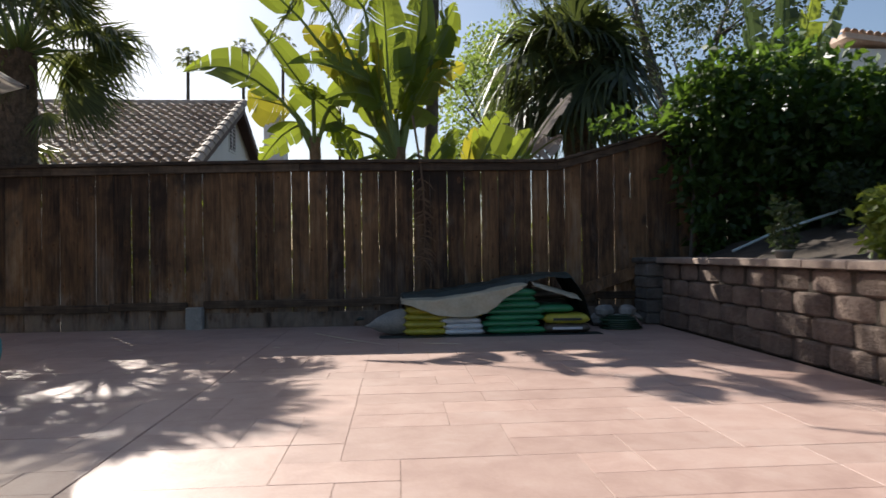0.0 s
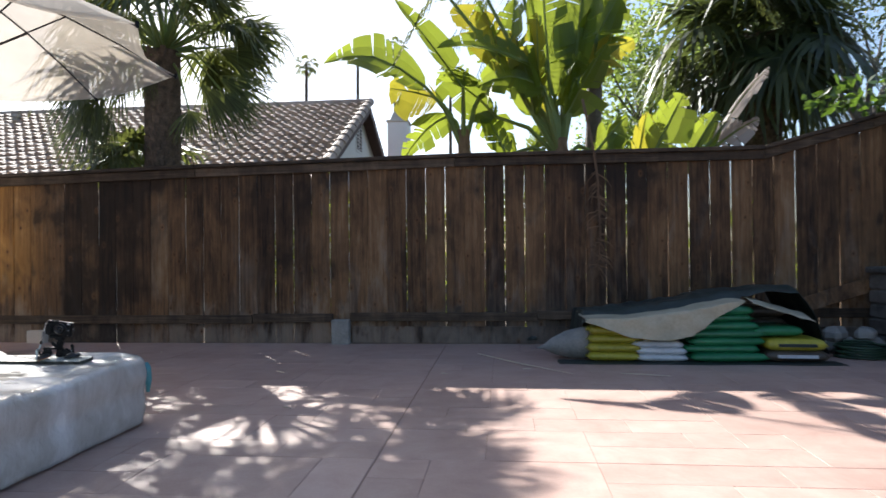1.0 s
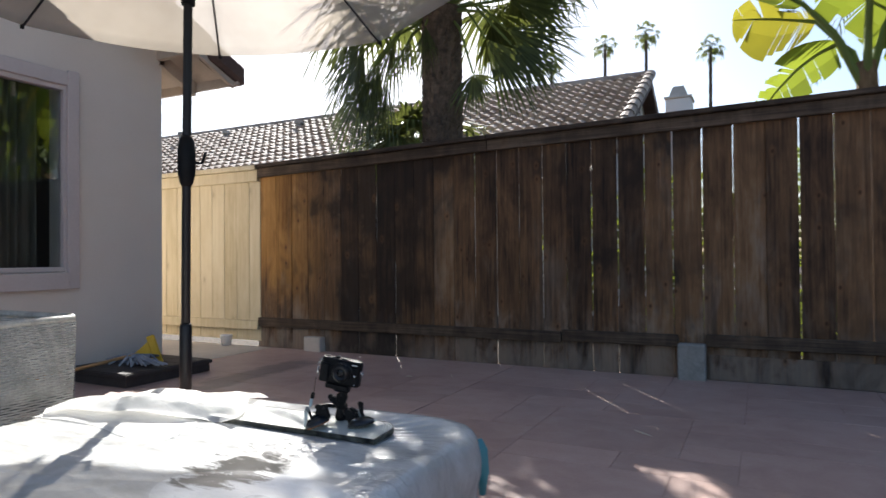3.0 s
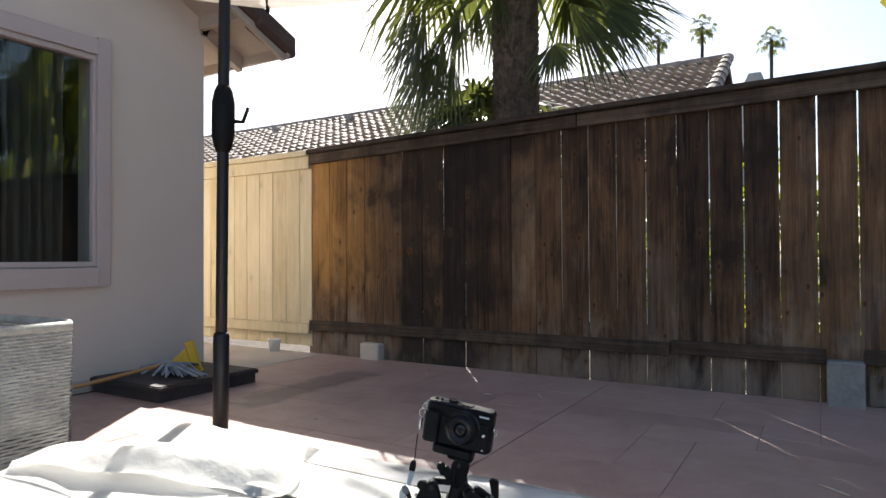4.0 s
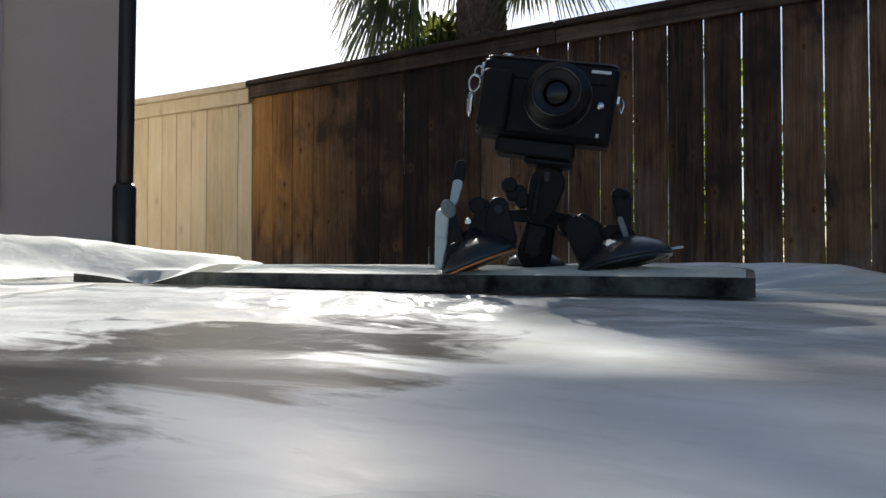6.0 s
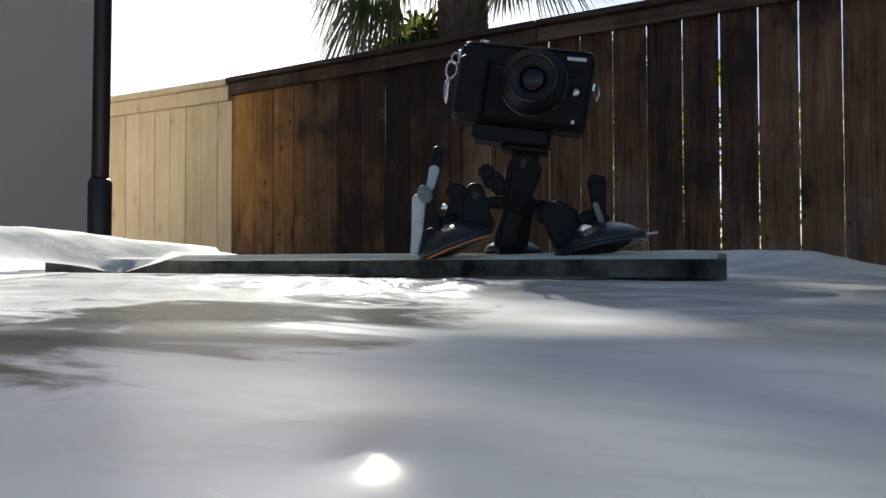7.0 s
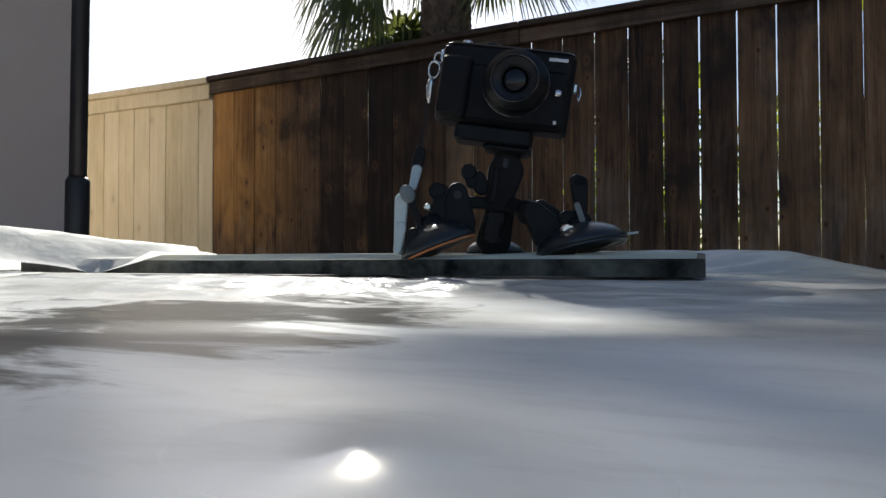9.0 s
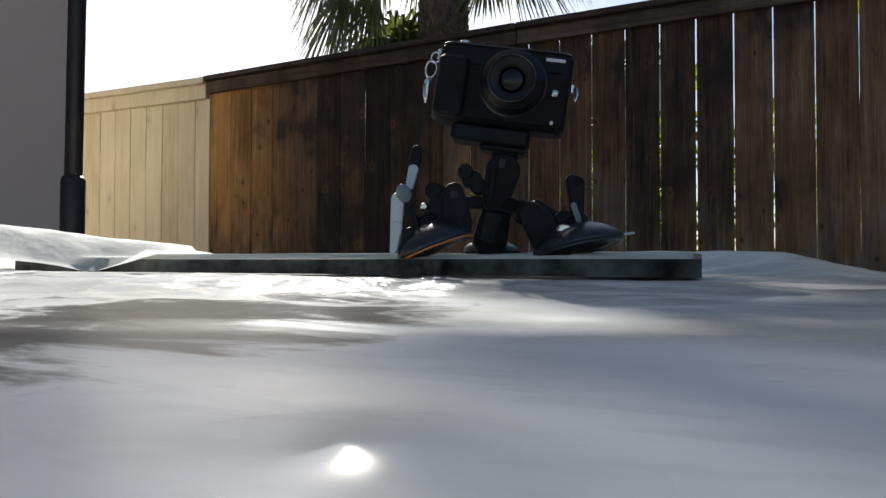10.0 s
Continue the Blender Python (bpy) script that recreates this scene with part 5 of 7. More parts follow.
def leaf_cloud(blobs, count, size, seed, hang=0.3):
    """Many small folded leaves scattered through ellipsoids (x, y, z, rx, ry, rz), thicker towards their skins."""
    r = np.random.RandomState(seed)
    b = np.array(blobs, float)
    vol = b[:, 3] * b[:, 4] * b[:, 5]
    pick = r.choice(len(b), count, p=vol / vol.sum())
    d = r.normal(size=(count, 3))
    d /= np.linalg.norm(d, axis=1)[:, None]
    rad = r.uniform(0.35, 1.0, count) ** 0.6
    lump = 1 + 0.22 * np.sin(d[:, 0] * 7 + pick) * np.sin(d[:, 2] * 6 + pick * 2) + 0.12 * np.sin(d[:, 1] * 13)
    pos = b[pick, :3] + d * b[pick, 3:] * (rad * lump)[:, None]
    a = r.normal(size=(count, 3)) * 0.7 + d * 0.7
    a[:, 2] -= hang
    a /= np.linalg.norm(a, axis=1)[:, None]
    s = np.cross(a, r.normal(size=(count, 3)))
    s /= np.linalg.norm(s, axis=1)[:, None]
    nn = np.cross(a, s)
    L = size * r.uniform(0.6, 1.3, count)[:, None]
    p0, p2 = pos, pos + a * L
    m = pos + a * L * 0.45 - nn * L * 0.07
    p1, p3 = m + s * L * 0.3, m - s * L * 0.3
    verts = np.stack([p0, p1, p2, p3], 1).reshape(-1, 3)
    k = np.arange(count)[:, None] * 4
    faces = np.concatenate([k + [0, 1, 2], k + [0, 2, 3]], 1).reshape(-1, 3)
    return verts.tolist(), faces.tolist()


def limbs(base, blobs, r0, rng, per=3):
    geos = [tube([base, (base[0] + 0.1, base[1], base[2] + 0.5 * (blobs[0][2] - base[2])), blobs[0][:3]], [r0, r0 * 0.7, r0 * 0.3], 9)]
    top = Vector((base[0] + 0.1, base[1], base[2] + 0.5 * (blobs[0][2] - base[2])))
    for b in blobs:
        c = Vector(b[:3])
        geos.append(tube([top, top.lerp(c, 0.5) + Vector((rng.uniform(-0.2, 0.2), 0, 0.15)), c], [r0 * 0.5, r0 * 0.32, r0 * 0.12], 7))
        for _ in range(per):
            e = c + Vector((rng.uniform(-1, 1) * b[3], rng.uniform(-1, 1) * b[4], rng.uniform(-0.3, 1) * b[5]))
            geos.append(tube([c.lerp(top, 0.3), c.lerp(e, 0.6), e], [r0 * 0.2, r0 * 0.12, r0 * 0.04], 5))
    return join(*geos)


def broad_tree(base, blobs, leaves, size, mat, label, seed, r0=0.14):
    rng = random.Random(seed)
    tree = thing("tree", label, "tree")
    part("trunk", limbs(base, blobs, r0, rng), M_TREEBARK, tree)
    part("crown", leaf_cloud(blobs, leaves, size, seed), mat, tree)
    return tree


fan_palm((-4.78, 8.22, -0.05), 3.42, 0.168, 0.76, 1.08, 26, "fan palm with a shaggy green crown over a rough brown trunk", 3, dead=0, lo=0.3, hang=0.35, low=[
    ((-5.66, 8.1, 3.2), (-6.12, 8.1, 2.42), 1.5), ((-5.95, 8.35, 3.45), (-6.35, 8.4, 2.85), 1.7), ((-5.43, 8.05, 2.92), (-5.72, 8.0, 2.2), 1.2), ((-5.5, 8.5, 3.3), (-5.85, 8.6, 2.6), 1.5),
    ((-4.34, 8.0, 2.6), (-4.32, 7.95, 2.22), 2.4), ((-4.25, 8.1, 2.95), (-3.72, 8.05, 2.3), 0.9), ((-4.08, 8.2, 3.05), (-3.36, 8.2, 2.7), 1.0), ((-4.1, 8.3, 3.38), (-3.33, 8.3, 3.2), 1.1),
    ((-3.95, 8.0, 2.82), (-3.5, 7.95, 2.42), 0.9), ((-4.12, 8.4, 3.7), (-3.45, 8.4, 3.72), 1.2), ((-5.6, 7.95, 2.95), (-5.98, 7.9, 2.36), 1.1), ((-5.45, 8.2, 3.6), (-6.15, 8.2, 3.3), 1.4), ((-4.85, 8.0, 3.15), (-4.83, 7.96, 2.72), 1.0), ((-5.05, 8.05, 3.05), (-5.2, 8.0, 2.66), 1.3), ((-4.0, 8.6, 3.7), (-3.4, 8.7, 3.5), 2.2),
    ((-5.5, 8.05, 2.85), (-5.86, 8.0, 2.0), 1.3), ((-5.3, 8.0, 2.65), (-5.46, 7.95, 1.98), 1.2), ((-5.72, 8.25, 2.8), (-6.1, 8.25, 2.08), 1.3),
    ((-4.6, 9.1, 3.5), (-4.4, 9.4, 2.9), 1.8), ((-5.3, 8.95, 3.5), (-5.6, 9.3, 2.9), 1.8),
    # upright fronds above the view, added to cast the patio's palm shadow
    ((-4.72, 8.25, 4.35), (-5.02, 8.3, 5.15), 1.9), ((-4.5, 8.25, 4.3), (-4.55, 8.3, 5.08), 1.7), ((-4.25, 8.25, 4.1), (-3.85, 8.3, 4.62), 1.9), ((-4.35, 8.3, 3.95), (-3.75, 8.35, 4.15), 1.5)])
fan_palm((-5.35, 8.6, -0.05), 2.0, 0.1, 0.6, 0.5, 18, "young fan palm peeping over the fence", 14, dead=0, lo=0.25, hang=0.3, nseg=26)
fan_palm((2.85, 10.0, -0.05), 3.9, 0.2, 0.95, 0.75, 46, "dense dark fan palm behind the fence", 8, dead=5, lo=-0.8, hang=0.3, vary=0.4, nseg=24, leaf=M_DARKPALM)
for k, (px, py, pz) in enumerate(((-17.0, 71.7, 23.9), (-12.8, 72.5, 24.7), (-6.5, 73.1, 22.4), (-22.6, 70.3, 22.5))):
    fan_palm((px, py, -0.05), pz, 0.17, 0.66, 1.2, 20, "tall thin fan palm far off beyond the roofs", 20 + k, dead=2, boots=False, nseg=11, lo=-0.7, hang=0.7)

# ---- giant paddle-leaved plants behind the fence ----
rng = random.Random(21)


def paddle_plant(foot, label, crown_z, leaves):
    """Stems fan out of one foot; each leaf: blade's base, tip, width, sag, twist, material."""
    plant = thing("bird_of_paradise_plant", label, "plant", at=pose(0, 0, 0))
    fx, fy = foot
    part("stem", tube([(fx, fy, -0.05), (fx + 0.03, fy, crown_z * 0.5), (fx, fy, crown_z)], [0.12, 0.1, 0.07], 12), M_FIBRE, plant, "fibrous brown stem")
    for base, tip, w, sag, tw, mat in leaves:
        leaf = part("leaf", merge(paddle(base, tip, w, sag, tw, rng)), mat, plant)
        b, t = Vector(base), Vector(tip)
        f = Vector((fx, fy, crown_z - 0.25))
        rib = [b + (t - b) * s + Vector((0, 0, sag * math.sin(math.pi * s) * (t - b).length)) for s in (0.25, 0.5, 0.75, 0.97)]
        part("leaf_stalk", tube([f, f.lerp(b, 0.5) + Vector((0, 0, 0.12)), b] + rib, [0.036, 0.028, 0.02, 0.014, 0.011, 0.008, 0.004], 6), M_STALK, leaf)
    return plant


G, Y, D = M_BANANA, M_BANYELLOW, M_BANDEAD


def spray(cx, cy, z0, count, seed, reach=0.75, high=3.9):
    """More leaves round a stem, turned all ways."""
    r = random.Random(seed)
    out = []
    for i in range(count):
        a = 2.399963 * i + r.uniform(-0.4, 0.4)
        el = r.uniform(0.55, 1.35)
        o = Vector((math.cos(a), 0.5 * math.sin(a), 0))
        base = Vector((cx, cy, z0)) + o * (0.25 + 0.3 * r.random()) + Vector((0, 0, r.uniform(0.1, 0.8)))
        ln = r.uniform(0.75, 1.15)
        tip = base + o * (ln * math.cos(el) * reach * 1.3) + Vector((0, 0, min(ln * math.sin(el), high - base.z)))
        out.append((tuple(base), tuple(tip), r.uniform(0.36, 0.55), r.uniform(0.0, 0.14), r.uniform(-1.1, 1.1), M_BANYELLOW if r.random() < 0.12 else M_BANANA))
    return out
paddle_plant((-1.17, 8.43), "smaller paddle-leaved plant with arching green leaves and a fibrous stem", 2.36, [
    ((-1.6, 8.3, 2.85), (-2.86, 8.4, 3.2), 0.5, 0.17, 0.5, G),
    ((-1.34, 8.5, 2.56), (-1.95, 8.7, 2.05), 0.34, 0.12, -0.4, G),
    ((-1.0, 8.55, 2.6), (-0.55, 8.8, 2.1), 0.34, 0.2, 0.5, G),
    ((-1.16, 8.2, 2.8), (-1.97, 8.3, 3.91), 0.38, 0.02, 0.8, G)] + spray(-1.2, 8.5, 2.2, 4, 9, 0.8, 3.0))
paddle_plant((-0.05, 8.25), "tall paddle-leaved plant with large torn sunlit yellow-green leaves", 2.2, [
    ((-0.17, 8.2, 2.67), (-0.26, 8.4, 4.55), 0.6, 0.0, 0.25, G),
    ((0.11, 8.3, 2.89), (0.3, 8.5, 4.5), 0.52, 0.0, -0.3, G),
    ((-0.55, 8.35, 2.95), (-1.3, 8.5, 3.85), 0.5, 0.05, 0.3, Y),
    ((-0.62, 8.5, 3.0), (-0.55, 8.7, 4.0), 0.48, 0.03, -0.5, G),
    ((-0.4, 8.05, 3.0), (-1.45, 8.0, 3.2), 0.48, 0.1, 0.9, G),
    ((-0.25, 8.1, 2.75), (-1.0, 8.0, 2.75), 0.5, 0.16, 0.3, G),
    ((0.18, 8.4, 2.94), (0.85, 8.6, 3.4), 0.38, 0.08, 0.4, Y),
    ((0.25, 8.4, 3.2), (0.75, 8.7, 4.3), 0.42, 0.0, 0.5, G),
    # next three leaves: unseen, added high up to throw finger shadows on the patio
    ((-1.3, 8.25, 3.85), (-2.12, 8.3, 4.62), 0.46, 0.02, 0.2, G),
    ((-0.95, 8.3, 4.0), (-1.6, 8.3, 4.72), 0.36, 0.02, -0.2, G),
    ((-0.5, 8.35, 4.05), (-1.12, 8.3, 4.78), 0.44, 0.02, 0.2, G),
    ((-0.67, 8.45, 2.05), (-0.97, 8.6, 2.7), 0.3, 0.02, 0.2, G),
    ((-0.36, 8.4, 2.05), (-0.17, 8.6, 2.55), 0.26, 0.02, -0.3, G),
    ((0.35, 8.4, 2.05), (0.75, 8.55, 2.5), 0.3, 0.03, 0.2, G)] + spray(-0.25, 8.45, 2.35, 12, 5))
paddle_plant((1.2, 8.5), "low paddle-leaved plant with broad green leaves, one yellow and one withered", 1.75, [
    ((1.0, 8.4, 2.0), (1.38, 8.5, 2.72), 0.5, 0.02, 0.1, G),
    ((0.85, 8.5, 1.95), (0.98, 8.6, 2.55), 0.34, 0.02, 0.4, Y),
    ((0.7, 8.5, 1.9), (0.42, 8.6, 2.3), 0.34, 0.04, -0.2, G),
    ((1.4, 8.4, 1.95), (1.75, 8.5, 2.5), 0.42, 0.02, -0.3, G),
    ((1.65, 8.35, 2.15), (2.25, 8.3, 2.95), 0.28, 0.05, 0.7, D),
    ((1.7, 8.3, 2.1), (2.1, 8.2, 2.35), 0.24, 0.05, 0.4, D)])
paddle_plant((5.6, 9.6), "paddle-leaved plant standing behind the vine", 3.0, [
    ((5.6, 9.6, 3.4), (5.4, 9.6, 5.0), 0.42, 0.0, 0.3, M_DARKTREE),
    ((6.0, 9.6, 3.4), (6.1, 9.6, 5.2), 0.4, 0.0, -0.3, M_DARKTREE),
    ((6.2, 9.5, 3.5), (6.55, 9.5, 5.0), 0.5, 0.0, 0.2, G),
    ((6.4, 9.6, 3.6), (7.15, 9.6, 5.0), 0.36, 0.03, 0.5, M_DARKTREE)])

# ---- trees and vine ----
broad_tree((2.2, 13.0, -0.05), [(1.7, 12.5, 3.6, 1.0, 0.9, 1.3), (2.4, 13.2, 4.6, 1.3, 1.1, 1.2), (1.4, 13.0, 2.6, 0.8, 0.8, 0.9)], 9000, 0.1, M_TREE, "leafy green tree behind the fence", 31)
broad_tree((6.0, 13.5, -0.05), [(5.0, 13.2, 6.3, 2.0, 1.3, 1.3), (7.5, 13.8, 6.6, 2.2, 1.3, 1.3), (3.8, 13.0, 5.2, 0.9, 0.9, 0.7), (6.3, 13.4, 4.6, 1.0, 0.8, 0.7)], 8000, 0.11, M_DARKTREE, "tall thin-leaved tree with bare dark branches", 32, 0.16)
broad_tree((-0.5, 19.0, -0.05), [(-0.3, 19, 2.8, 1.3, 0.9, 1.1), (1.4, 19, 2.6, 1.2, 0.9, 1.2)], 3500, 0.12, M_TREE, "small tree in the neighbouring garden", 33, 0.1)

vine = thing("vine", "dense dark green climbing vine over the fence, sunlit at its top", "vine")
part("stem", join(*[tube([(3.3 + 0.4 * i, 7.15, 0.6), (3.35 + 0.4 * i, 7.12, 1.5), (3.3 + 0.45 * i, 7.2, 2.4)], [0.02, 0.015, 0.008], 5) for i in range(7)]), M_TREEBARK, vine)
part("foliage", leaf_cloud([(2.72, 7.35, 2.36, 0.5, 0.2, 0.15), (3.55, 7.05, 2.4, 0.62, 0.36, 0.6), (3.35, 7.12, 1.85, 0.34, 0.2, 0.4), (4.15, 7.0, 2.45, 0.85, 0.5, 0.75), (5.1, 6.8, 2.2, 0.9, 0.6, 0.75), (3.62, 7.1, 1.35, 0.42, 0.22, 0.5), (4.3, 7.05, 1.5, 0.75, 0.3, 0.7),
                            (5.5, 6.2, 1.95, 0.6, 0.8, 0.8), (5.6, 5.0, 1.85, 0.6, 1.0, 0.9), (5.7, 3.6, 1.8, 0.5, 1.0, 0.85), (6.3, 6.9, 2.15, 0.9, 0.5, 0.8), (3.62, 7.15, 0.95, 0.36, 0.15, 0.35)], 24000, 0.125, 41), M_VINE, vine)

hedge = thing("hedge", "loose yellow-green hedge seen through the gaps of the fence", "hedge")
part("stem", join(*[tube([(-3.6 + 0.42 * i, 8.95, -0.05), (-3.55 + 0.42 * i, 8.9, 0.7), (-3.6 + 0.42 * i, 8.95, 1.3)], [0.02, 0.014, 0.006], 5) for i in range(14)]), M_TREEBARK, hedge)
part("foliage", leaf_cloud([(-3.5 + 0.62 * i, 8.95 + 0.08 * math.sin(i * 2.1), 0.85 + 0.12 * math.sin(i * 1.7), 0.42, 0.3, 0.85 if 0 < i < 6 else 0.6) for i in range(11)], 6500, 0.095, 47), M_LIGHTSHRUB, hedge)

# ---- retaining wall, bank ----
wall = thing("retaining_wall", "low garden wall of brown split-face concrete blocks with a flat cap", "wall")
part("core", box(2.84, 3.06, 0.6, 6.81, -0.1, 0.676), M_SOIL, wall)
rng = random.Random(6)


def split_block(x, y0, y1, z0, z1, rng):
    """A garden block with a rough face broken into three planes, its rims knocked off."""
    ys = [y0, y0 + 0.02, y0 + (y1 - y0) * rng.uniform(0.22, 0.32), (y0 + y1) / 2, y0 + (y1 - y0) * rng.uniform(0.68, 0.78), y1 - 0.02, y1]
    back = [0.052, 0.036, 0.004, 0.0, 0.003, 0.034, 0.05]
    zs = [z0, z0 + 0.016, (z0 + z1) / 2, z1 - 0.018, z1]
    rim = [0.02, 0.003, 0.0, 0.002, 0.022]
    verts, faces = [], []
    for r, z in zip(rim, zs):
        for b, y in zip(back, ys):
            verts.append((x + b + r + rng.uniform(-0.004, 0.004), y, z))
    n = len(ys)
    for i in range(len(zs) - 1):
        for k in range(n - 1):
            a = i * n + k
            faces.append((a, a + n, a + n + 1, a + 1))
    k = len(verts)
    verts += [(2.9, y0, z0), (2.9, y1, z0), (2.9, y0, z1), (2.9, y1, z1)]
    t = (len(zs) - 1) * n
    faces += [tuple(range(n)) + (k + 1, k), tuple(range(t + n - 1, t - 1, -1)) + (k + 2, k + 3), tuple(i * n for i in range(len(zs) - 1, -1, -1)) + (k, k + 2), tuple(i * n + n - 1 for i in range(len(zs))) + (k + 3, k + 1)]
    return verts, faces


for row in range(4):
    y = 0.75 + (0.21 if row % 2 else 0.0)
    z = 0.17 * row
    while y < 6.8:
        w = min(0.42, 6.82 - y)
        if w > 0.08:
            part("block", split_block(2.785 + 0.008 * row - rng.uniform(0.0, 0.014), y + 0.003, y + w - 0.003, z + 0.002, z + 0.167, rng), M_WALLBLOCK, wall)
        y += 0.42
y = 0.7
while y < 6.8:
    w = min(0.45, 6.82 - y)
    part("cap_block", box(2.755, 3.07, y + 0.002, y + w - 0.002, 0.682, 0.742 + rng.uniform(-0.003, 0.003), 0.007), M_CAP, wall)
    y += 0.45

pillar = thing("block_pillar", "short stack of dark rough-faced garden blocks at the end of the garden wall", "pillar")
z = 0.0
for row in range(6):
    h = rng.uniform(0.12, 0.15) if row < 5 else 0.06
    cut_at = 2.68 + 0.6 * rng.uniform(0.38, 0.62)
    for xa, xb in ((2.66, cut_at - 0.004), (cut_at + 0.004, 3.26)) if row < 5 else ((2.62, 3.3),):
        v, f = box(xa + rng.uniform(-0.012, 0.012), xb, 6.84 + rng.uniform(-0.015, 0.012), 7.2, z + 0.002, z + h, 0.016)
        part("block", ([(a + 0.012 * nz(a * 9, b * 9, c * 9), b + 0.014 * nz(c * 9, a * 9, b * 9), c) for a, b, c in v], f), M_DARKBLOCK, pillar)
    z += h + 0.003


def bank_at(u, v):
    x, y = 2.98 + 4.0 * u, 0.4 + 6.85 * v
    return (x, y, 0.62 + 0.9 * u ** 0.8 + 0.05 * nz(x * 2.5, y * 2.5) + 0.02 * nz(x * 8, y * 8))


solo("bank", grid(30, 40, bank_at), M_SOIL, "dark planted earth bank behind the garden wall", "ground", kind="structure", smooth=True)
side = thing("fence", "tall dark side fence behind the bank, hidden in vine", "fence")
for i in range(36):
    part("board", box(6.1, 6.12, 0.4 + 0.195 * i, 0.4 + 0.195 * i + 0.187, 0.6, 3.0, 0.003), M_FENCE, side)


def feather_palm(foot, hub, count, length, label, seed, more=()):
    """Arching feather fronds with hanging leaflets."""
    rng = random.Random(seed)
    palm = thing("palm_tree", label, "palm tree")
    hub = Vector(hub)
    foot = Vector(foot)
    part("trunk", tube([foot, foot.lerp(hub, 0.5) + Vector((0.05, 0, 0)), hub - Vector((0, 0, 0.2)), hub], [0.11, 0.09, 0.085, 0.05], 12), M_TREEBARK, palm)
    rows = [(2.399963 * i + rng.uniform(-0.2, 0.2), 0.9 - 1.0 * i / count, length * rng.uniform(0.8, 1.1)) for i in range(count)]
    for az, rise, ln in rows + list(more):
        o = Vector((math.cos(az), math.sin(az), 0))
        spine = lambda t: hub + o * (ln * 0.85 * t) + Vector((0, 0, ln * (rise * t - (0.85 + 0.35 * rise) * t * t)))
        geos = [tube([spine(k / 8) for k in range(9)], [0.016 - 0.0016 * k for k in range(9)], 5, False)]
        verts, faces = [], []
        side = Vector((-o.y, o.x, 0))
        for k in range(64):
            t = 0.12 + 0.87 * k / 63
            b = spine(t)
            for s in (-1, 1):
                l = 0.42 * math.sin(math.pi * min(1, t * 0.85 + 0.12)) ** 0.6 * rng.uniform(0.8, 1.15)
                e = b + side * (s * l * 0.55) + o * (l * 0.35) + Vector((0, 0, -l * rng.uniform(0.45, 0.95)))
                m = b.lerp(e, 0.5) + Vector((0, 0, 0.22 * l))
                w = o * 0.009
                q = len(verts)
                verts += [b - w * 0.6, b + w * 0.6, m + w, m - w, e]
                faces += [(q, q + 1, q + 2, q + 3), (q + 3, q + 2, q + 4)]
        geos.append((verts, faces))
        part("frond", join(*geos), M_PALM, palm)
    return palm


feather_palm((0.25, 8.75, -0.05), (0.45, 8.75, 5.3), 15, 2.75, "feather palm with hanging fronds above the paddle leaves", 12, [(3.0, 0.35, 2.1), (3.35, 0.25, 1.9), (2.75, 0.3, 1.8), (0.15, 0.2, 1.5), (-0.3, 0.3, 1.6)])

# ---- soil bags under a tarpaulin ----
BAGS_X = 0.17                    # the whole pile stands this far east


def bag_geo(w, d, h, seed):
    """A filled sack lying flat: pillow body, thin seams at both ends, slack creases."""
    def top(u, v):
        a, b = 2 * u - 1, 2 * v - 1
        p = max(0.0, (1 - abs(a) ** 7)) ** 0.42 * max(0.0, (1 - abs(b) ** 6)) ** 0.42
        return a, b, p
    n, m = 22, 14
    verts, faces = [], []
    for sgn in (1, -1):
        k = len(verts)
        for i in range(n + 1):
            for j in range(m + 1):
                a, b, p = top(i / n, j / m)
                cre = 0.06 * nz(a * 3 + seed, b * 5, seed) + 0.04 * nz(a * 9, b * 4 + seed, 2.0)
                verts.append((a * w / 2, b * d / 2 * (1 + 0.02 * nz(a * 3, seed)), h / 2 + sgn * p * h / 2 * (1 + cre)))
        for i in range(n):
            for j in range(m):
                q = (k + i * (m + 1) + j, k + (i + 1) * (m + 1) + j, k + (i + 1) * (m + 1) + j + 1, k + i * (m + 1) + j + 1)
                faces.append(q if sgn > 0 else q[::-1])
    return merge((verts, faces), 1e-5)


def soil_bag(x, y, z, w, d, h, mat, label, turn=0.0, patch=None):
    seed = random.Random(int(x * 100 + z * 1000)).uniform(0, 50)
    bag = thing("soil_bag", label, "bag", "stack of soil bags", at=pose(x + BAGS_X, y, z, 0, 0, turn))
    part("sack", bag_geo(w, d, h, seed), mat, bag, smooth=True)
    part("seam", box(-w / 2 - 0.012, -w / 2 + 0.012, -d / 2 + 0.02, d / 2 - 0.02, h / 2 - 0.003, h / 2 + 0.003), mat, bag)
    if patch:
        part("print_panel", box(-w * 0.3, w * 0.32, -d / 2 - 0.004, -d / 2 + 0.03, h * 0.38, h * 0.62), patch, bag, "dark printed panel")
    return bag


rng = random.Random(15)
BY = 6.46
for i in range(7):
    soil_bag(0.88 + rng.uniform(-0.025, 0.025), BY + 0.015 * i + rng.uniform(-0.02, 0.02), 0.004 + 0.061 * i, 0.6 - 0.045 * max(0, i - 3), 0.46, 0.075, M_BAGGREEN, "glossy green plastic soil bag in a stack by the fence", rng.uniform(-3, 3))
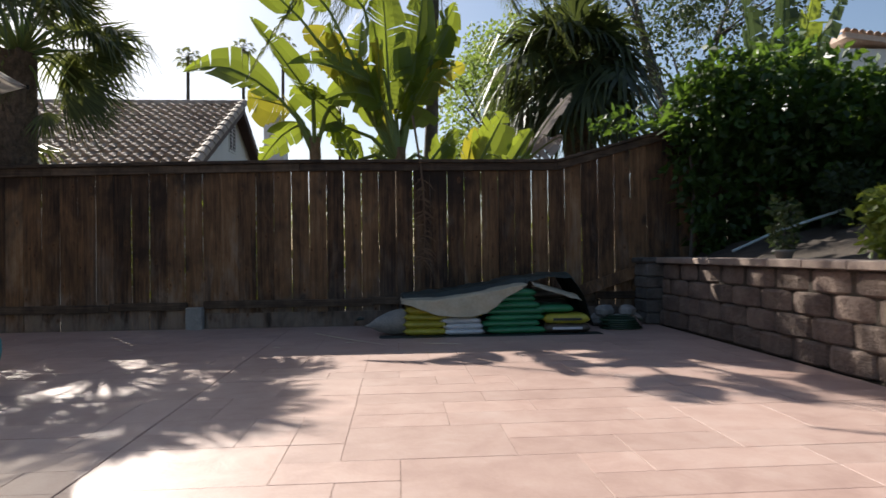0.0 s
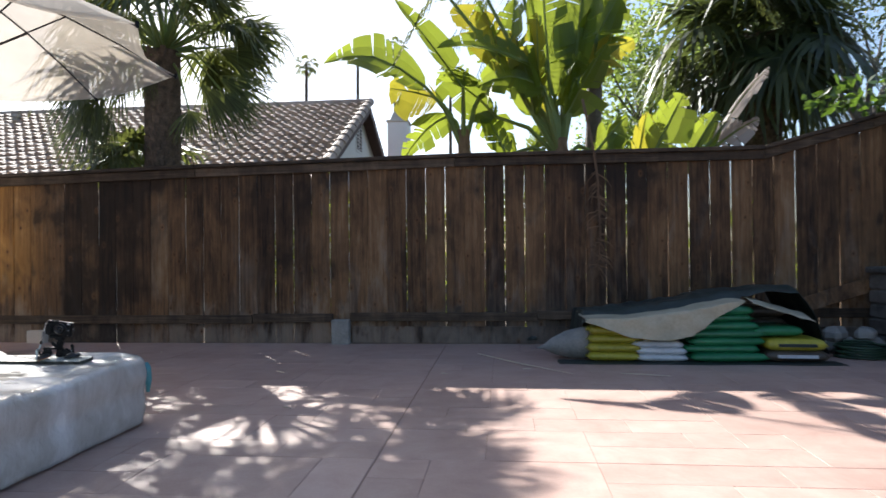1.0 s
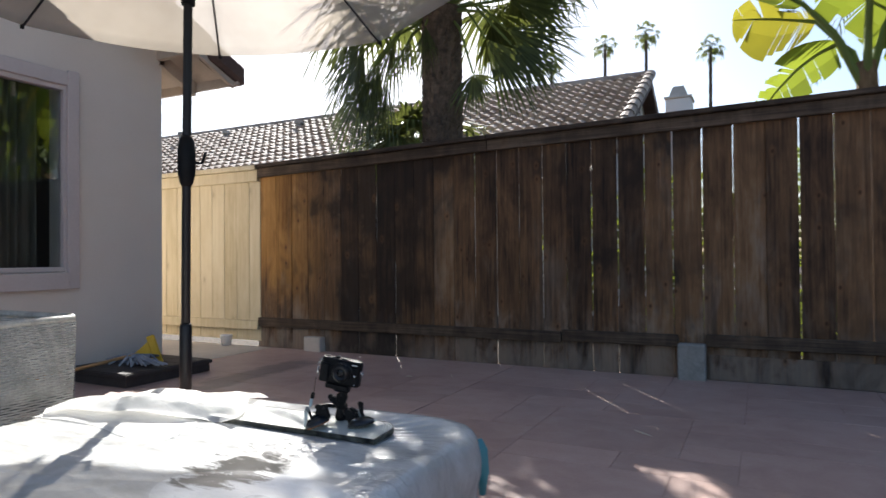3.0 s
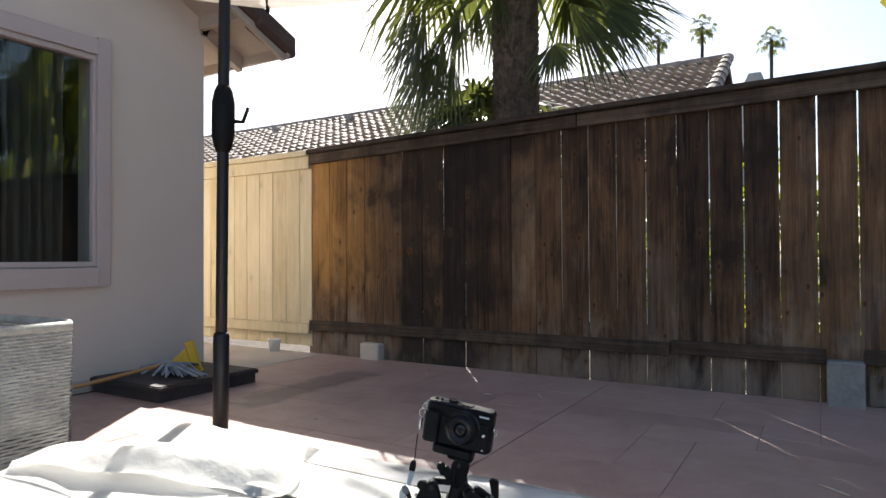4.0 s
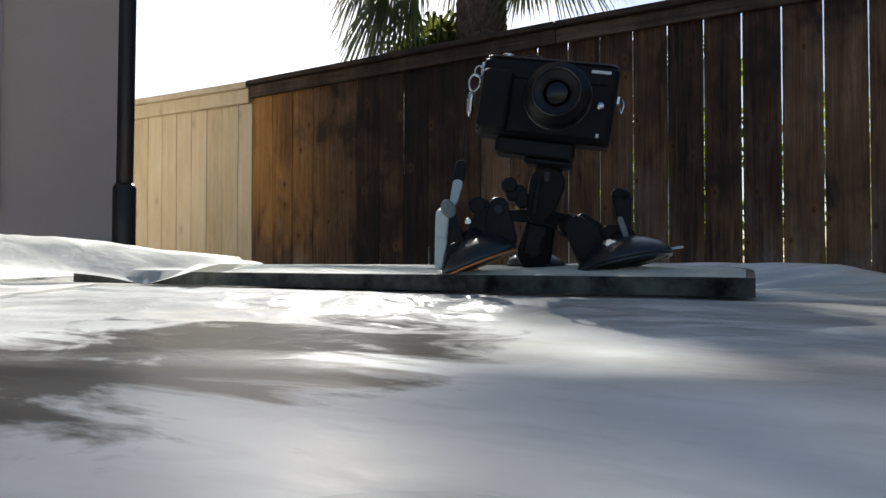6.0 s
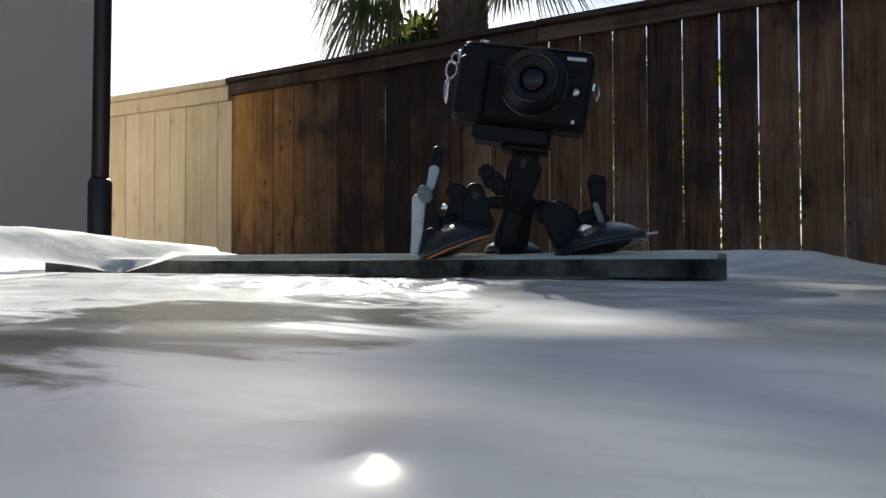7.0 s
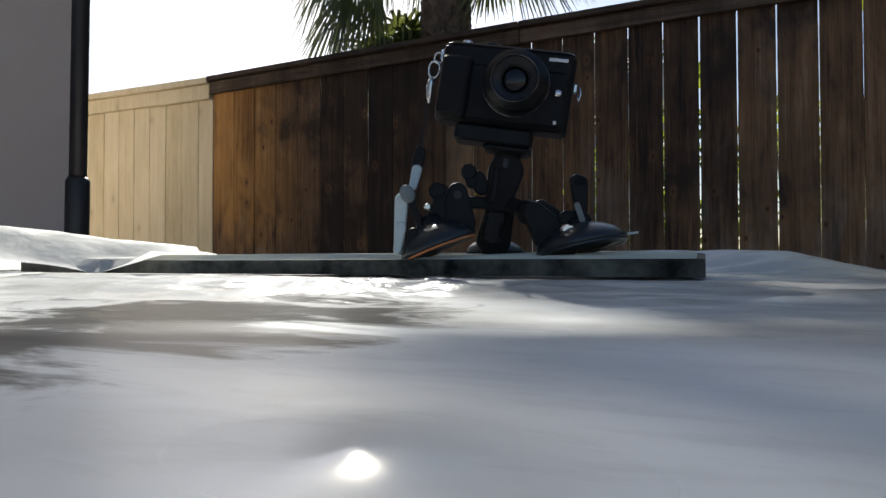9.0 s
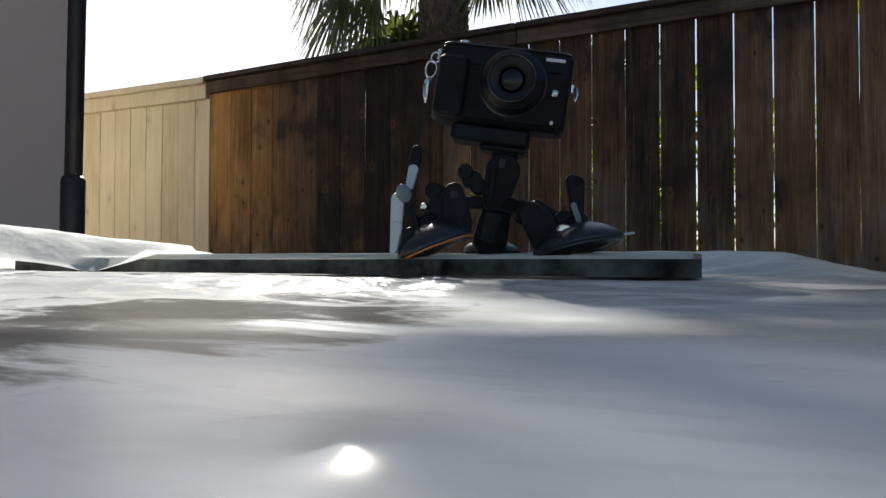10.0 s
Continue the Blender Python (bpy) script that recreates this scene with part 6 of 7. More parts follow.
for i in range(4):
    soil_bag(0.0 + rng.uniform(-0.02, 0.02), BY + rng.uniform(-0.02, 0.02), 0.004 + 0.07 * i, 0.42, 0.44, 0.08, M_BAGYELLOW, "yellow plastic soil bag in a stack by the fence", rng.uniform(-4, 4))
for i in range(3):
    soil_bag(0.37 + rng.uniform(-0.015, 0.015), BY - 0.04, 0.004 + 0.055 * i, 0.4, 0.4, 0.064, M_BAGWHITE, "white and pale blue soil bag by the fence", rng.uniform(-4, 4))
soil_bag(0.36, BY + 0.0, 0.172, 0.42, 0.42, 0.09, M_BAGYELLOW, "yellow plastic soil bag in a stack by the fence", 2)
for i in range(2):
    soil_bag(1.43, BY - 0.03, 0.004 + 0.088 * i, 0.48 - 0.02 * i, 0.42, 0.1, M_BAGYELLOW if i else M_BAGBROWN, "yellow soil bag with a dark printed panel" if i else "dark brown soil bag with a printed panel", -4, M_TARPDARK if i else M_BAGWHITE)
soil_bag(1.3, BY + 0.03, 0.2, 0.4, 0.4, 0.085, M_BAGGREEN, "glossy green plastic soil bag in a stack by the fence", 3)
for i in range(4):
    soil_bag(0.45, 6.98, 0.004 + 0.085 * i, 0.7, 0.4, 0.094, M_BAGBROWN, "dark brown soil bag under the tarpaulin", 0)
    soil_bag(1.25, 7.0, 0.004 + 0.098 * i, 0.7, 0.36, 0.108, M_BAGBROWN, "dark brown soil bag under the tarpaulin", 0)
sack = thing("sack", "grey crumpled sack with one end gathered to a point", "sack", at=pose(BAGS_X - 0.24, 6.44, 0.0))
part("sack_body", moved(lathe([(0.006, -0.36), (0.02, -0.3), (0.07, -0.22), (0.115, -0.1), (0.132, 0.02), (0.132, 0.1), (0.11, 0.14), (0.02, 0.15)], 24), pose(-0.02, 0.0, 0.128, 0, 84, 4)), M_GREYBLOCK, sack, smooth=True)
part("gathered_end", moved(tube([(-0.37, 0, 0.165), (-0.41, 0.0, 0.17), (-0.45, 0.01, 0.155)], [0.016, 0.022, 0.012], 8), pose(0, 0, 0)), M_TARPDARK, sack, "dark tied end", smooth=True)


def draped(x0, x1, y0, y1, z_of, sag, seed):
    def place(u, v):
        x, y = x0 + (x1 - x0) * u, y0 + (y1 - y0) * v
        z = z_of(u, v) + sag * nz(x * 6 + seed, y * 6, seed) + sag * 0.5 * nz(x * 15, y * 13, seed)
        return (x + 0.03 * nz(u * 6, v * 6, seed), y + 0.03 * nz(u * 5, v * 7, seed + 3), z)
    return thick(grid(44, 26, place), 0.004)


crest = lambda x: float(np.interp(x, (-0.25, 0.1, 0.55, 0.95, 1.1), (0.36, 0.36, 0.42, 0.5, 0.52)))
hem_z = lambda x: float(np.interp(x, (-0.25, -0.15, 0.16, 0.4, 0.6, 0.78, 1.0), (0.34, 0.31, 0.2, 0.19, 0.22, 0.36, 0.5)))


def tan_cover(u, v):
    """Hangs over the front of the yellow bags and runs back over their tops."""
    x = -0.24 + 1.24 * u
    top, low = crest(x), hem_z(x)
    if v < 0.45:
        y, z = 6.19 + 0.03 * v, low + (top - low) * (v / 0.45)
    else:
        y, z = 6.2 + 0.62 * (v - 0.45) / 0.55, top + 0.015 * (v - 0.45)
    return (x + 0.015 * nz(u * 6, v * 6), y - 0.02 + 0.022 * nz(x * 7, z * 9, 2), z + 0.01 * nz(x * 8, v * 5, 4))


def dark_cover(u, v):
    """Bunched along the back, higher to the east, falling to the ground at both ends."""
    x = -0.27 + 2.02 * u
    y = 6.42 + 0.78 * v
    z = float(np.interp(x, (-0.27, -0.22, 0.2, 0.6, 0.9, 1.25, 1.52, 1.66, 1.75), (0.02, 0.36, 0.39, 0.45, 0.52, 0.55, 0.56, 0.36, 0.05)))
    z += (0.045 * math.sin(math.pi * min(1.0, v * 1.4)) + 0.028 * nz(x * 5, y * 5, 5) + 0.012 * nz(x * 14, y * 12, 6)) * min(1.0, z * 4)
    if v < 0.12 and x < 1.05:
        z -= (0.12 - v) * 0.5
    return (x + 0.03 * nz(u * 9, v * 5, 7), y + 0.03 * nz(u * 8, v * 6, 8), max(z, 0.012))


solo("tarpaulin", thick(grid(60, 30, tan_cover), 0.004), M_TARPTAN, "tan tarpaulin draped over the soil bags", "tarpaulin", smooth=True, at=pose(BAGS_X, 0, 0))
solo("tarpaulin", thick(grid(80, 26, dark_cover), 0.004), M_TARPDARK, "dark green tarpaulin bunched over the back of the bags", "tarpaulin", smooth=True, at=pose(BAGS_X, 0, 0))
solo("tarpaulin", thick(grid(24, 8, lambda u, v: (1.1 + 0.48 * u, 6.27 + 0.2 * v, 0.475 - 0.15 * u + 0.05 * v + 0.012 * nz(u * 6, v * 4, 3))), 0.004), M_TARPTAN, "tan tarpaulin's edge hanging beside the green bags", "tarpaulin", smooth=True, at=pose(BAGS_X, 0, 0))
solo("tarpaulin", draped(-0.45, 1.75, 6.13, 6.32, lambda u, v: 0.006, 0.004, 12.0), M_TARPDARK, "dark ground sheet showing under the bags", "tarpaulin", smooth=True, at=pose(BAGS_X, 0, 0))

# ---- clutter between the bags and the wall ----
hose = thing("garden_hose", "dark green garden hose coiled on the ground", "hose")
pts = []
for i in range(120):
    a = i * 0.28
    pts.append((2.25 + (0.2 + 0.02 * math.sin(i * 0.7)) * math.cos(a), 6.55 + 0.17 * math.sin(a), 0.015 + 0.02 * (i // 23)))
part("coil", tube(pts, 0.011, 7), M_PVC, hose, smooth=True)
part("nozzle", tube([(2.42, 6.4, 0.05), (2.36, 6.36, 0.1), (2.33, 6.34, 0.14)], [0.012, 0.014, 0.009], 8), M_STEEL, hose, "steel hose nozzle")
rng = random.Random(3)
for i in range(7):
    x, y = 1.95 + rng.random() * 0.7, 6.8 + rng.random() * 0.3
    s = rng.uniform(0.06, 0.12)
    v, f = box(-s, s, -s * 0.7, s * 0.7, 0, s * 1.1, s * 0.35)
    solo("rock", ([(a + 0.02 * nz(a * 20 + i, b * 20, c * 20), b, c + 0.015 * nz(b * 20, c * 20, i)) for a, b, c in v], f), M_GREYBLOCK, "grey garden rock in the corner by the fence", "rock", "rocks in the corner", at=pose(x, y, 0.0 + (0.1 if i > 4 else 0), 0, 0, rng.uniform(0, 90)))
solo("scrap_board", moved(box(-0.55, 0.55, -0.009, 0.009, -0.07, 0.07, 0.003), pose(2.2, 7.2, 0.42, -12, -18, 0)), M_FENCE, "weathered scrap board leaning on the fence", "board")
fr = thing("dry_frond", "dry brown palm frond hanging down the fence", "frond")
spine = [Vector((0.1, 7.5, 2.45)), Vector((0.16, 7.24, 1.95)), Vector((0.2, 7.22, 1.6)), Vector((0.22, 7.23, 1.1)), Vector((0.2, 7.24, 0.72))]
part("stem", tube(spine, [0.016, 0.014, 0.012, 0.008, 0.004], 6), M_DEADPALM, fr)
lv = []
for i in range(70):
    z = rng.uniform(0.72, 1.72)
    b = Vector((0.2 + rng.uniform(-0.02, 0.02), 7.235, z))
    s = rng.choice((-1, 1))
    e = b + Vector((s * rng.uniform(0.05, 0.16), rng.uniform(-0.09, 0.0), -rng.uniform(0.02, 0.22)))
    w = Vector((0, 0, 0.006))
    lv.append(([b - w, b + w, b.lerp(e, 0.6) + w + Vector((0, 0, 0.03)), b.lerp(e, 0.6) - w + Vector((0, 0, 0.03)), e], [(0, 1, 2, 3), (3, 2, 4)]))
part("leaflet_fringe", join(*lv), M_DEADPALM, fr)

# ---- pots and shrubs on the bank ----
pot = thing("potted_plant", "small leafy plant in a grey pot on the garden wall", "plant", at=pose(2.98, 4.85, 0.744))
part("pot", lathe([(0.055, 0.0), (0.075, 0.05), (0.085, 0.055), (0.085, 0.07), (0.07, 0.065)], 18), M_TERRA, pot, smooth=True)
part("foliage", leaf_cloud([(0, 0, 0.2, 0.1, 0.1, 0.14), (0.05, 0, 0.36, 0.08, 0.08, 0.1), (-0.05, 0.02, 0.42, 0.07, 0.06, 0.09)], 420, 0.05, 51), M_DARKTREE, pot)
part("stem", tube([(0, 0, 0.05), (0.01, 0, 0.25), (0.03, 0.01, 0.42)], [0.008, 0.006, 0.003], 6), M_TREEBARK, pot)
for k, (x, y, z, s) in enumerate(((3.35, 4.05, 0.75, 0.3), (4.6, 6.2, 1.1, 0.35), (3.7, 3.0, 0.8, 0.35), (4.9, 4.2, 1.2, 0.4))):
    sh = thing("shrub", "low yellow-green shrub growing on the bank" if k == 0 else "low dark shrub growing on the bank", "shrub", "shrubs on the bank")
    part("stem", join(*[tube([(x, y, z - 0.2), (x + s * 0.5 * math.cos(a), y + s * 0.5 * math.sin(a), z + s * 0.9)], [0.012, 0.005], 5) for a in (0, 1.3, 2.6, 3.9, 5.2)]), M_TREEBARK, sh)
    part("foliage", leaf_cloud([(x, y, z + s * 0.7, s * 0.9, s * 0.9, s * 0.8), (x - s * 0.4, y, z + s * 1.2, s * 0.5, s * 0.5, s * 0.5)], 900, 0.08, 60 + k), M_LIGHTSHRUB if k == 0 else M_DARKTREE, sh)
solo("irrigation_pipe", tube([(3.35, 6.3, 0.8), (3.8, 6.25, 1.0), (4.5, 6.2, 1.22)], 0.014, 8), M_PALEGREY, "thin grey pipe lying on the bank", "pipe")

# ---- step and mop by the house ----
step = thing("door_step", "low dark wooden step against the house wall", "step", at=pose(0, 0, 0))
part("tread", box(HX + 0.014, -5.72, 5.35, 6.1, 0.062, 0.088, 0.004), M_STEP, step)
part("riser", box(HX + 0.02, -5.735, 5.365, 6.085, 0.0, 0.062, 0.002), M_STEP, step)
for i in range(6):
    part("plank_strip", box(HX + 0.02, -5.73, 5.36 + 0.122 * i, 5.36 + 0.122 * i + 0.117, 0.0885, 0.094, 0.002), M_STEP, step)
mop = thing("mop", "string mop with yellow plastic head and wooden handle on the step", "mop")
hd = Vector((-6.06, 5.72, 0.125))
part("mop_handle", tube([hd + Vector((-0.03, -0.03, 0.03)), Vector((-6.2, 5.2, 0.09)), Vector((-6.3, 4.3, 0.03))], 0.0125, 10), M_HANDLE, mop, "orange-brown wooden handle", smooth=True)
plate = moved(join(box(-0.11, 0.11, -0.014, 0.014, -0.04, 0.02, 0.008), ([(-0.07, -0.01, 0.02), (0.07, -0.01, 0.02), (0.02, -0.01, 0.13), (-0.02, -0.01, 0.13), (-0.07, 0.01, 0.02), (0.07, 0.01, 0.02), (0.02, 0.01, 0.13), (-0.02, 0.01, 0.13)],
              [(0, 1, 2, 3), (7, 6, 5, 4), (0, 4, 5, 1), (1, 5, 6, 2), (2, 6, 7, 3), (3, 7, 4, 0)])), Matrix.Translation(hd + Vector((0.06, 0.07, 0.06))) @ pose(0, 0, 0, 0, -18, 38) @ pose(0, 0, 0, 0, 90, 0) @ pose(0, 0, 0, 0, 0, 0) @ pose(0, 0, 0, 0, 180, 0))
part("mop_head", plate, M_YELLOW, mop, "yellow plastic clamp head")
rng = random.Random(8)
st = []
for i in range(46):
    a = rng.uniform(2.4, 5.4)
    l = rng.uniform(0.18, 0.36)
    p0 = hd + Vector((0.06 + rng.uniform(-0.04, 0.05), 0.05 + rng.uniform(-0.06, 0.06), 0.02))
    p1 = p0 + Vector((math.cos(a) * l * 0.5, math.sin(a) * l * 0.5, 0.02 * rng.random()))
    p2 = p0 + Vector((math.cos(a + 0.5) * l, math.sin(a + 0.5) * l * 0.8, -0.03))
    p2.z = max(p2.z, 0.105)
    st.append(tube([p0, p1, p2], [0.007, 0.008, 0.007], 5))
part("mop_yarn", join(*st), M_MOP, mop, "grey cotton yarn", smooth=True)
cup = solo("plastic_cup", moved(lathe([(0.045, 0), (0.058, 0.1), (0.062, 0.105), (0.055, 0.1), (0.043, 0.01)], 18), pose(-6.69, 7.18, 0.004)), M_WHITEMARK, "white plastic tub at the foot of the pale fence", "tub", smooth=True)

# ---- straw litter ----
rng = random.Random(77)
for x, y, l, a in ((-3.92, 6.64, 0.12, 120), (-2.44, 5.71, 0.12, 140), (-1.17, 5.68, 0.06, 160), (-3.3, 4.9, 0.04, 20), (-2.0, 4.6, 0.08, 150), (-0.55, 5.9, 0.06, 10), (-4.7, 5.54, 0.03, 60), (0.3, 5.7, 0.35, 165), (-4.2, 6.5, 0.05, 30)):
    solo("straw", tube([(-l / 2, 0, 0.004), (0, 0.006, 0.006), (l / 2, 0, 0.004)], [0.002, 0.0045, 0.002], 5), M_STRAW, "pale dry sliver of palm leaf on the patio", "leaf litter", "litter on the patio", at=pose(x, y, 0, 0, 0, a))
solo("palm_twig", tube([(-0.95, 6.62, 0.006), (-0.62, 6.12, 0.012), (-0.22, 5.7, 0.006)], [0.004, 0.005, 0.002], 6), M_STRAW, "long pale dry palm twig lying on the patio", "twig")

# ---- wicker chair ----
def weave(p0, p1, z0, z1, rows, out, taper):
    """Rows of flat cane between two upright edges, passing in and out of the stakes."""
    p0, p1, out = Vector(p0), Vector(p1), Vector(out)
    verts, faces = [], []
    n = 40
    for r in range(rows):
        za = z0 + (z1 - z0) * r / rows
        h = (z1 - z0) / rows
        k = len(verts)
        for i in range(n + 1):
            u = i / n
            s = 1 - taper * (1 - (za - z0) / (z1 - z0))
            p = p0.lerp(p1, 0.5 + (u - 0.5) * s) + out * (0.004 * math.sin(u * n * math.pi / 2 + r * math.pi))
            verts += [(p.x, p.y, za + 0.001), (p.x + out.x * 0.003, p.y + out.y * 0.003, za + h * 0.5), (p.x, p.y, za + h - 0.001)]
        for i in range(n):
            a = k + i * 3
            faces += [(a, a + 3, a + 4, a + 1), (a + 1, a + 4, a + 5, a + 2)]
    return verts, faces


chair = thing("wicker_armchair", "pale grey woven wicker armchair standing behind the wrapped table", "chair", at=pose(0, 0, 0))
part("side_panel", weave((-4.32, 3.42, 0), (-4.32, 4.105, 0), 0.06, 0.63, 60, (1, 0, 0), 0.06), M_WICKER, chair)["kind"] = "stuff"
part("backrest", weave((-4.325, 4.11, 0), (-5.0, 4.11, 0), 0.06, 0.63, 60, (0, 1, 0), 0.06), M_WICKER, chair)
part("front_panel", weave((-5.0, 3.415, 0), (-4.325, 3.415, 0), 0.06, 0.38, 34, (0, -1, 0), 0.04), M_WICKER, chair)
part("side_panel", weave((-5.0, 4.105, 0), (-5.0, 3.42, 0), 0.06, 0.63, 60, (-1, 0, 0), 0.06), M_WICKER, chair)["kind"] = "stuff"
part("arm_rail", tube([(-4.325, 3.42, 0.632), (-4.325, 4.1, 0.636), (-4.35, 4.11, 0.638), (-5.0, 4.11, 0.638), (-5.0, 3.42, 0.632)], 0.014, 10), M_WICKER, chair, smooth=True)
part("seat", box(-4.98, -4.34, 3.43, 4.09, 0.34, 0.38, 0.01), M_WICKER, chair)
part("seat_frame", box(-4.99, -4.335, 3.425, 4.1, 0.3, 0.335, 0.004), M_BLACKMETAL, chair)
for x in (-4.36, -4.96):
    for y in (3.46, 4.06):
        part("leg", box(x - 0.02, x + 0.02, y - 0.02, y + 0.02, 0.0, 0.33, 0.003), M_BLACKMETAL, chair)

# ---- hillside house far to the east ----
hill = thing("house", "cream house with a pale tile roof up on a far hillside", "house")
part("wall", box(20.9, 31, 28.6, 36, -0.05, 10.35), M_WHITEWALL, hill)
part("roof", ([(21.1, 28.2, 11.0), (31, 28.2, 9.9), (31, 37, 9.9), (21.1, 37, 11.0), (21.1, 28.2, 10.75), (31, 28.2, 9.65), (31, 37, 9.65), (21.1, 37, 10.75)], [(0, 1, 2, 3), (7, 6, 5, 4), (0, 4, 5, 1), (3, 7, 4, 0)]), M_PALETILE, hill)
for i in range(26):
    part("tile", moved(half_tile(0.5, 0.19), pose(21.1 + 0.38 * i, 28.1, 11.0 - 0.111 * 0.38 * i, 0, 6, 0)), M_PALETILE, hill)

# ---- the compact camera on its suction mount ----
# local frame: x to the right, y away, as one faces the camera's lens from the end of the walk
HERE = pose(-2.845, 3.504, 0, 0, 0, 22.3)


def vx(px, d=0.582):
    return (px - 784) / 1116 * d


def vz(py, d=0.582):
    return 0.372 + (463 - py) / 1116 * d


camera_thing = thing("compact_camera", "black compact camera tilted on a suction mount, lens forward", "camera", at=HERE @ pose(0.0516, 0.5643, 0.5299, 0.8, 9.0, -9.3))


def rounded_slab(w, d, h, r, n=6, edge=0.002):
    """A slab with rounded upright ends (seen from above) and softened top and bottom edges."""
    out = []
    for cx, cy, a0 in ((w / 2 - r, d / 2 - r, 0), (-w / 2 + r, d / 2 - r, 90), (-w / 2 + r, -d / 2 + r, 180), (w / 2 - r, -d / 2 + r, 270)):
        for i in range(n + 1):
            a = radians(a0 + 90 * i / n)
            out.append((cx + r * math.cos(a), cy + r * math.sin(a)))
    k = len(out)
    verts, faces = [], []
    for s, z in ((edge, -h / 2), (0, -h / 2 + edge), (0, h / 2 - edge), (edge, h / 2)):
        for x, y in out:
            verts.append((x * (1 - s / (w / 2)), y * (1 - s / (d / 2)), z))
    for j in range(3):
        for i in range(k):
            faces.append((j * k + i, j * k + (i + 1) % k, (j + 1) * k + (i + 1) % k, (j + 1) * k + i))
    faces += [tuple(range(k))[::-1], tuple(range(3 * k, 4 * k))]
    return verts, faces


CW, CH, CD = 0.122, 0.0706, 0.034
part("body", moved(rounded_slab(CW, CD, CH, 0.010, 6, 0.003), pose(0, CD / 2, 0)), M_BLACKPLASTIC, camera_thing)
part("grip_leather", moved(rounded_slab(CW - 0.012, 0.003, CH * 0.7, 0.0012), pose(0, -0.0008, -0.007)), M_LEATHER, camera_thing, "pebbled black leatherette front")
part("hand_grip", moved(rounded_slab(0.028, 0.014, CH * 0.78, 0.006, 6, 0.003), pose(-CW / 2 + 0.0165, -0.003, -0.005)), M_LEATHER, camera_thing, "raised hand grip")
part("top_plate", moved(rounded_slab(CW - 0.003, CD - 0.003, 0.004, 0.009), pose(0, CD / 2, CH / 2 + 0.0005)), M_BLACKMETAL, camera_thing)
LX, LZ = 0.0105, 0.0035
face = pose(LX, 0, LZ, 90, 0, 0) @ Matrix.Diagonal((1.03, 1.03, 0.82, 1.0))
lens = part("lens", moved(lathe([(0.0285, 0.0), (0.0285, 0.004), (0.0272, 0.005), (0.0272, 0.013), (0.0262, 0.0145), (0.0262, 0.02), (0.0232, 0.0235), (0.0205, 0.0262), (0.0196, 0.0262), (0.0188, 0.0245), (0.0125, 0.0205), (0.0112, 0.0195), (0.0112, 0.012)], 56), face), M_LENSBODY, camera_thing, "black zoom lens", smooth=False)
ribs = [moved(box(-0.0006, 0.0006, 0.0268, 0.0276, 0.006, 0.0122, 0.0002), face @ pose(0, 0, 0, 0, 0, 360 * i / 60)) for i in range(60)]
part("zoom_ring", join(*ribs), M_BLACKPLASTIC, lens, "finely ribbed zoom ring")["kind"] = "stuff"
part("lens_ring", moved(lathe([(0.0197, 0.0259), (0.0204, 0.0266), (0.0197, 0.0271), (0.019, 0.0264)], 56, True), face), M_GLOSSRING, lens, "thin glossy ring")
part("mount_ring", moved(lathe([(0.0287, 0.0008), (0.0294, 0.0015), (0.0294, 0.003), (0.0286, 0.0036)], 56, True), face), M_GLOSSRING, lens, "dark metal mount ring")
part("front_element", moved(lathe([(0.0112, 0.0185), (0.0085, 0.0202), (0.004, 0.0212), (0.0008, 0.0215)], 36), face), M_LENS, lens, "dark curved front glass", smooth=True)
part("name_ring", moved(lathe([(0.0184, 0.0246), (0.0132, 0.0213), (0.0132, 0.0216), (0.0184, 0.0249)], 44, True), face), M_BLACKMETAL, lens)
part("maker_mark", box(0.0365, 0.0535, -0.0008, 0.0003, 0.0272, 0.0301, 0.0003), M_WHITEMARK, camera_thing, "plain white bar of the maker's mark")
part("badge", box(0.0482, 0.0508, -0.0032, -0.0022, -0.0288, -0.0256, 0.0003), M_WHITEMARK, camera_thing, "small plain badge")
part("release_button", moved(lathe([(0.0036, 0), (0.0036, 0.003), (0.003, 0.0042), (0.001, 0.0045)], 20), pose(0.0485, -0.001, -0.0015, 90, 0, 0)), M_STEEL, camera_thing, "round silver lens release button", smooth=True)
part("mode_dial", moved(lathe([(0.0085, 0), (0.0085, 0.004), (0.0078, 0.005)], 28), pose(-0.018, 0.019, CH / 2 + 0.002)), M_BLACKMETAL, camera_thing)
part("control_dial", moved(lathe([(0.0075, 0), (0.0075, 0.0025), (0.007, 0.003)], 24), pose(-0.044, 0.02, CH / 2 + 0.002)), M_BLACKMETAL, camera_thing)
part("shutter_button", moved(lathe([(0.005, 0), (0.005, 0.002), (0.0042, 0.0028)], 22), pose(-0.04, 0.008, CH / 2 + 0.002)), M_STEEL, camera_thing, "silver shutter button")
part("hot_shoe", box(0.0, 0.02, 0.008, 0.026, CH / 2 + 0.0026, CH / 2 + 0.004, 0.0005), M_BLACKMETAL, camera_thing)
part("microphone_slot", box(-0.006, 0.002, 0.0005, 0.0015, CH / 2 - 0.006, CH / 2 - 0.0045, 0.0002), M_BLACKMETAL, camera_thing)
part("strap_lug", box(CW / 2, CW / 2 + 0.004, 0.010, 0.016, 0.004, 0.012, 0.001), M_STEEL, camera_thing, "steel strap lug")
part("strap_lug", box(-CW / 2 - 0.003, -CW / 2 + 0.001, 0.008, 0.016, 0.021, 0.031, 0.001), M_STEEL, camera_thing, "steel strap lug")
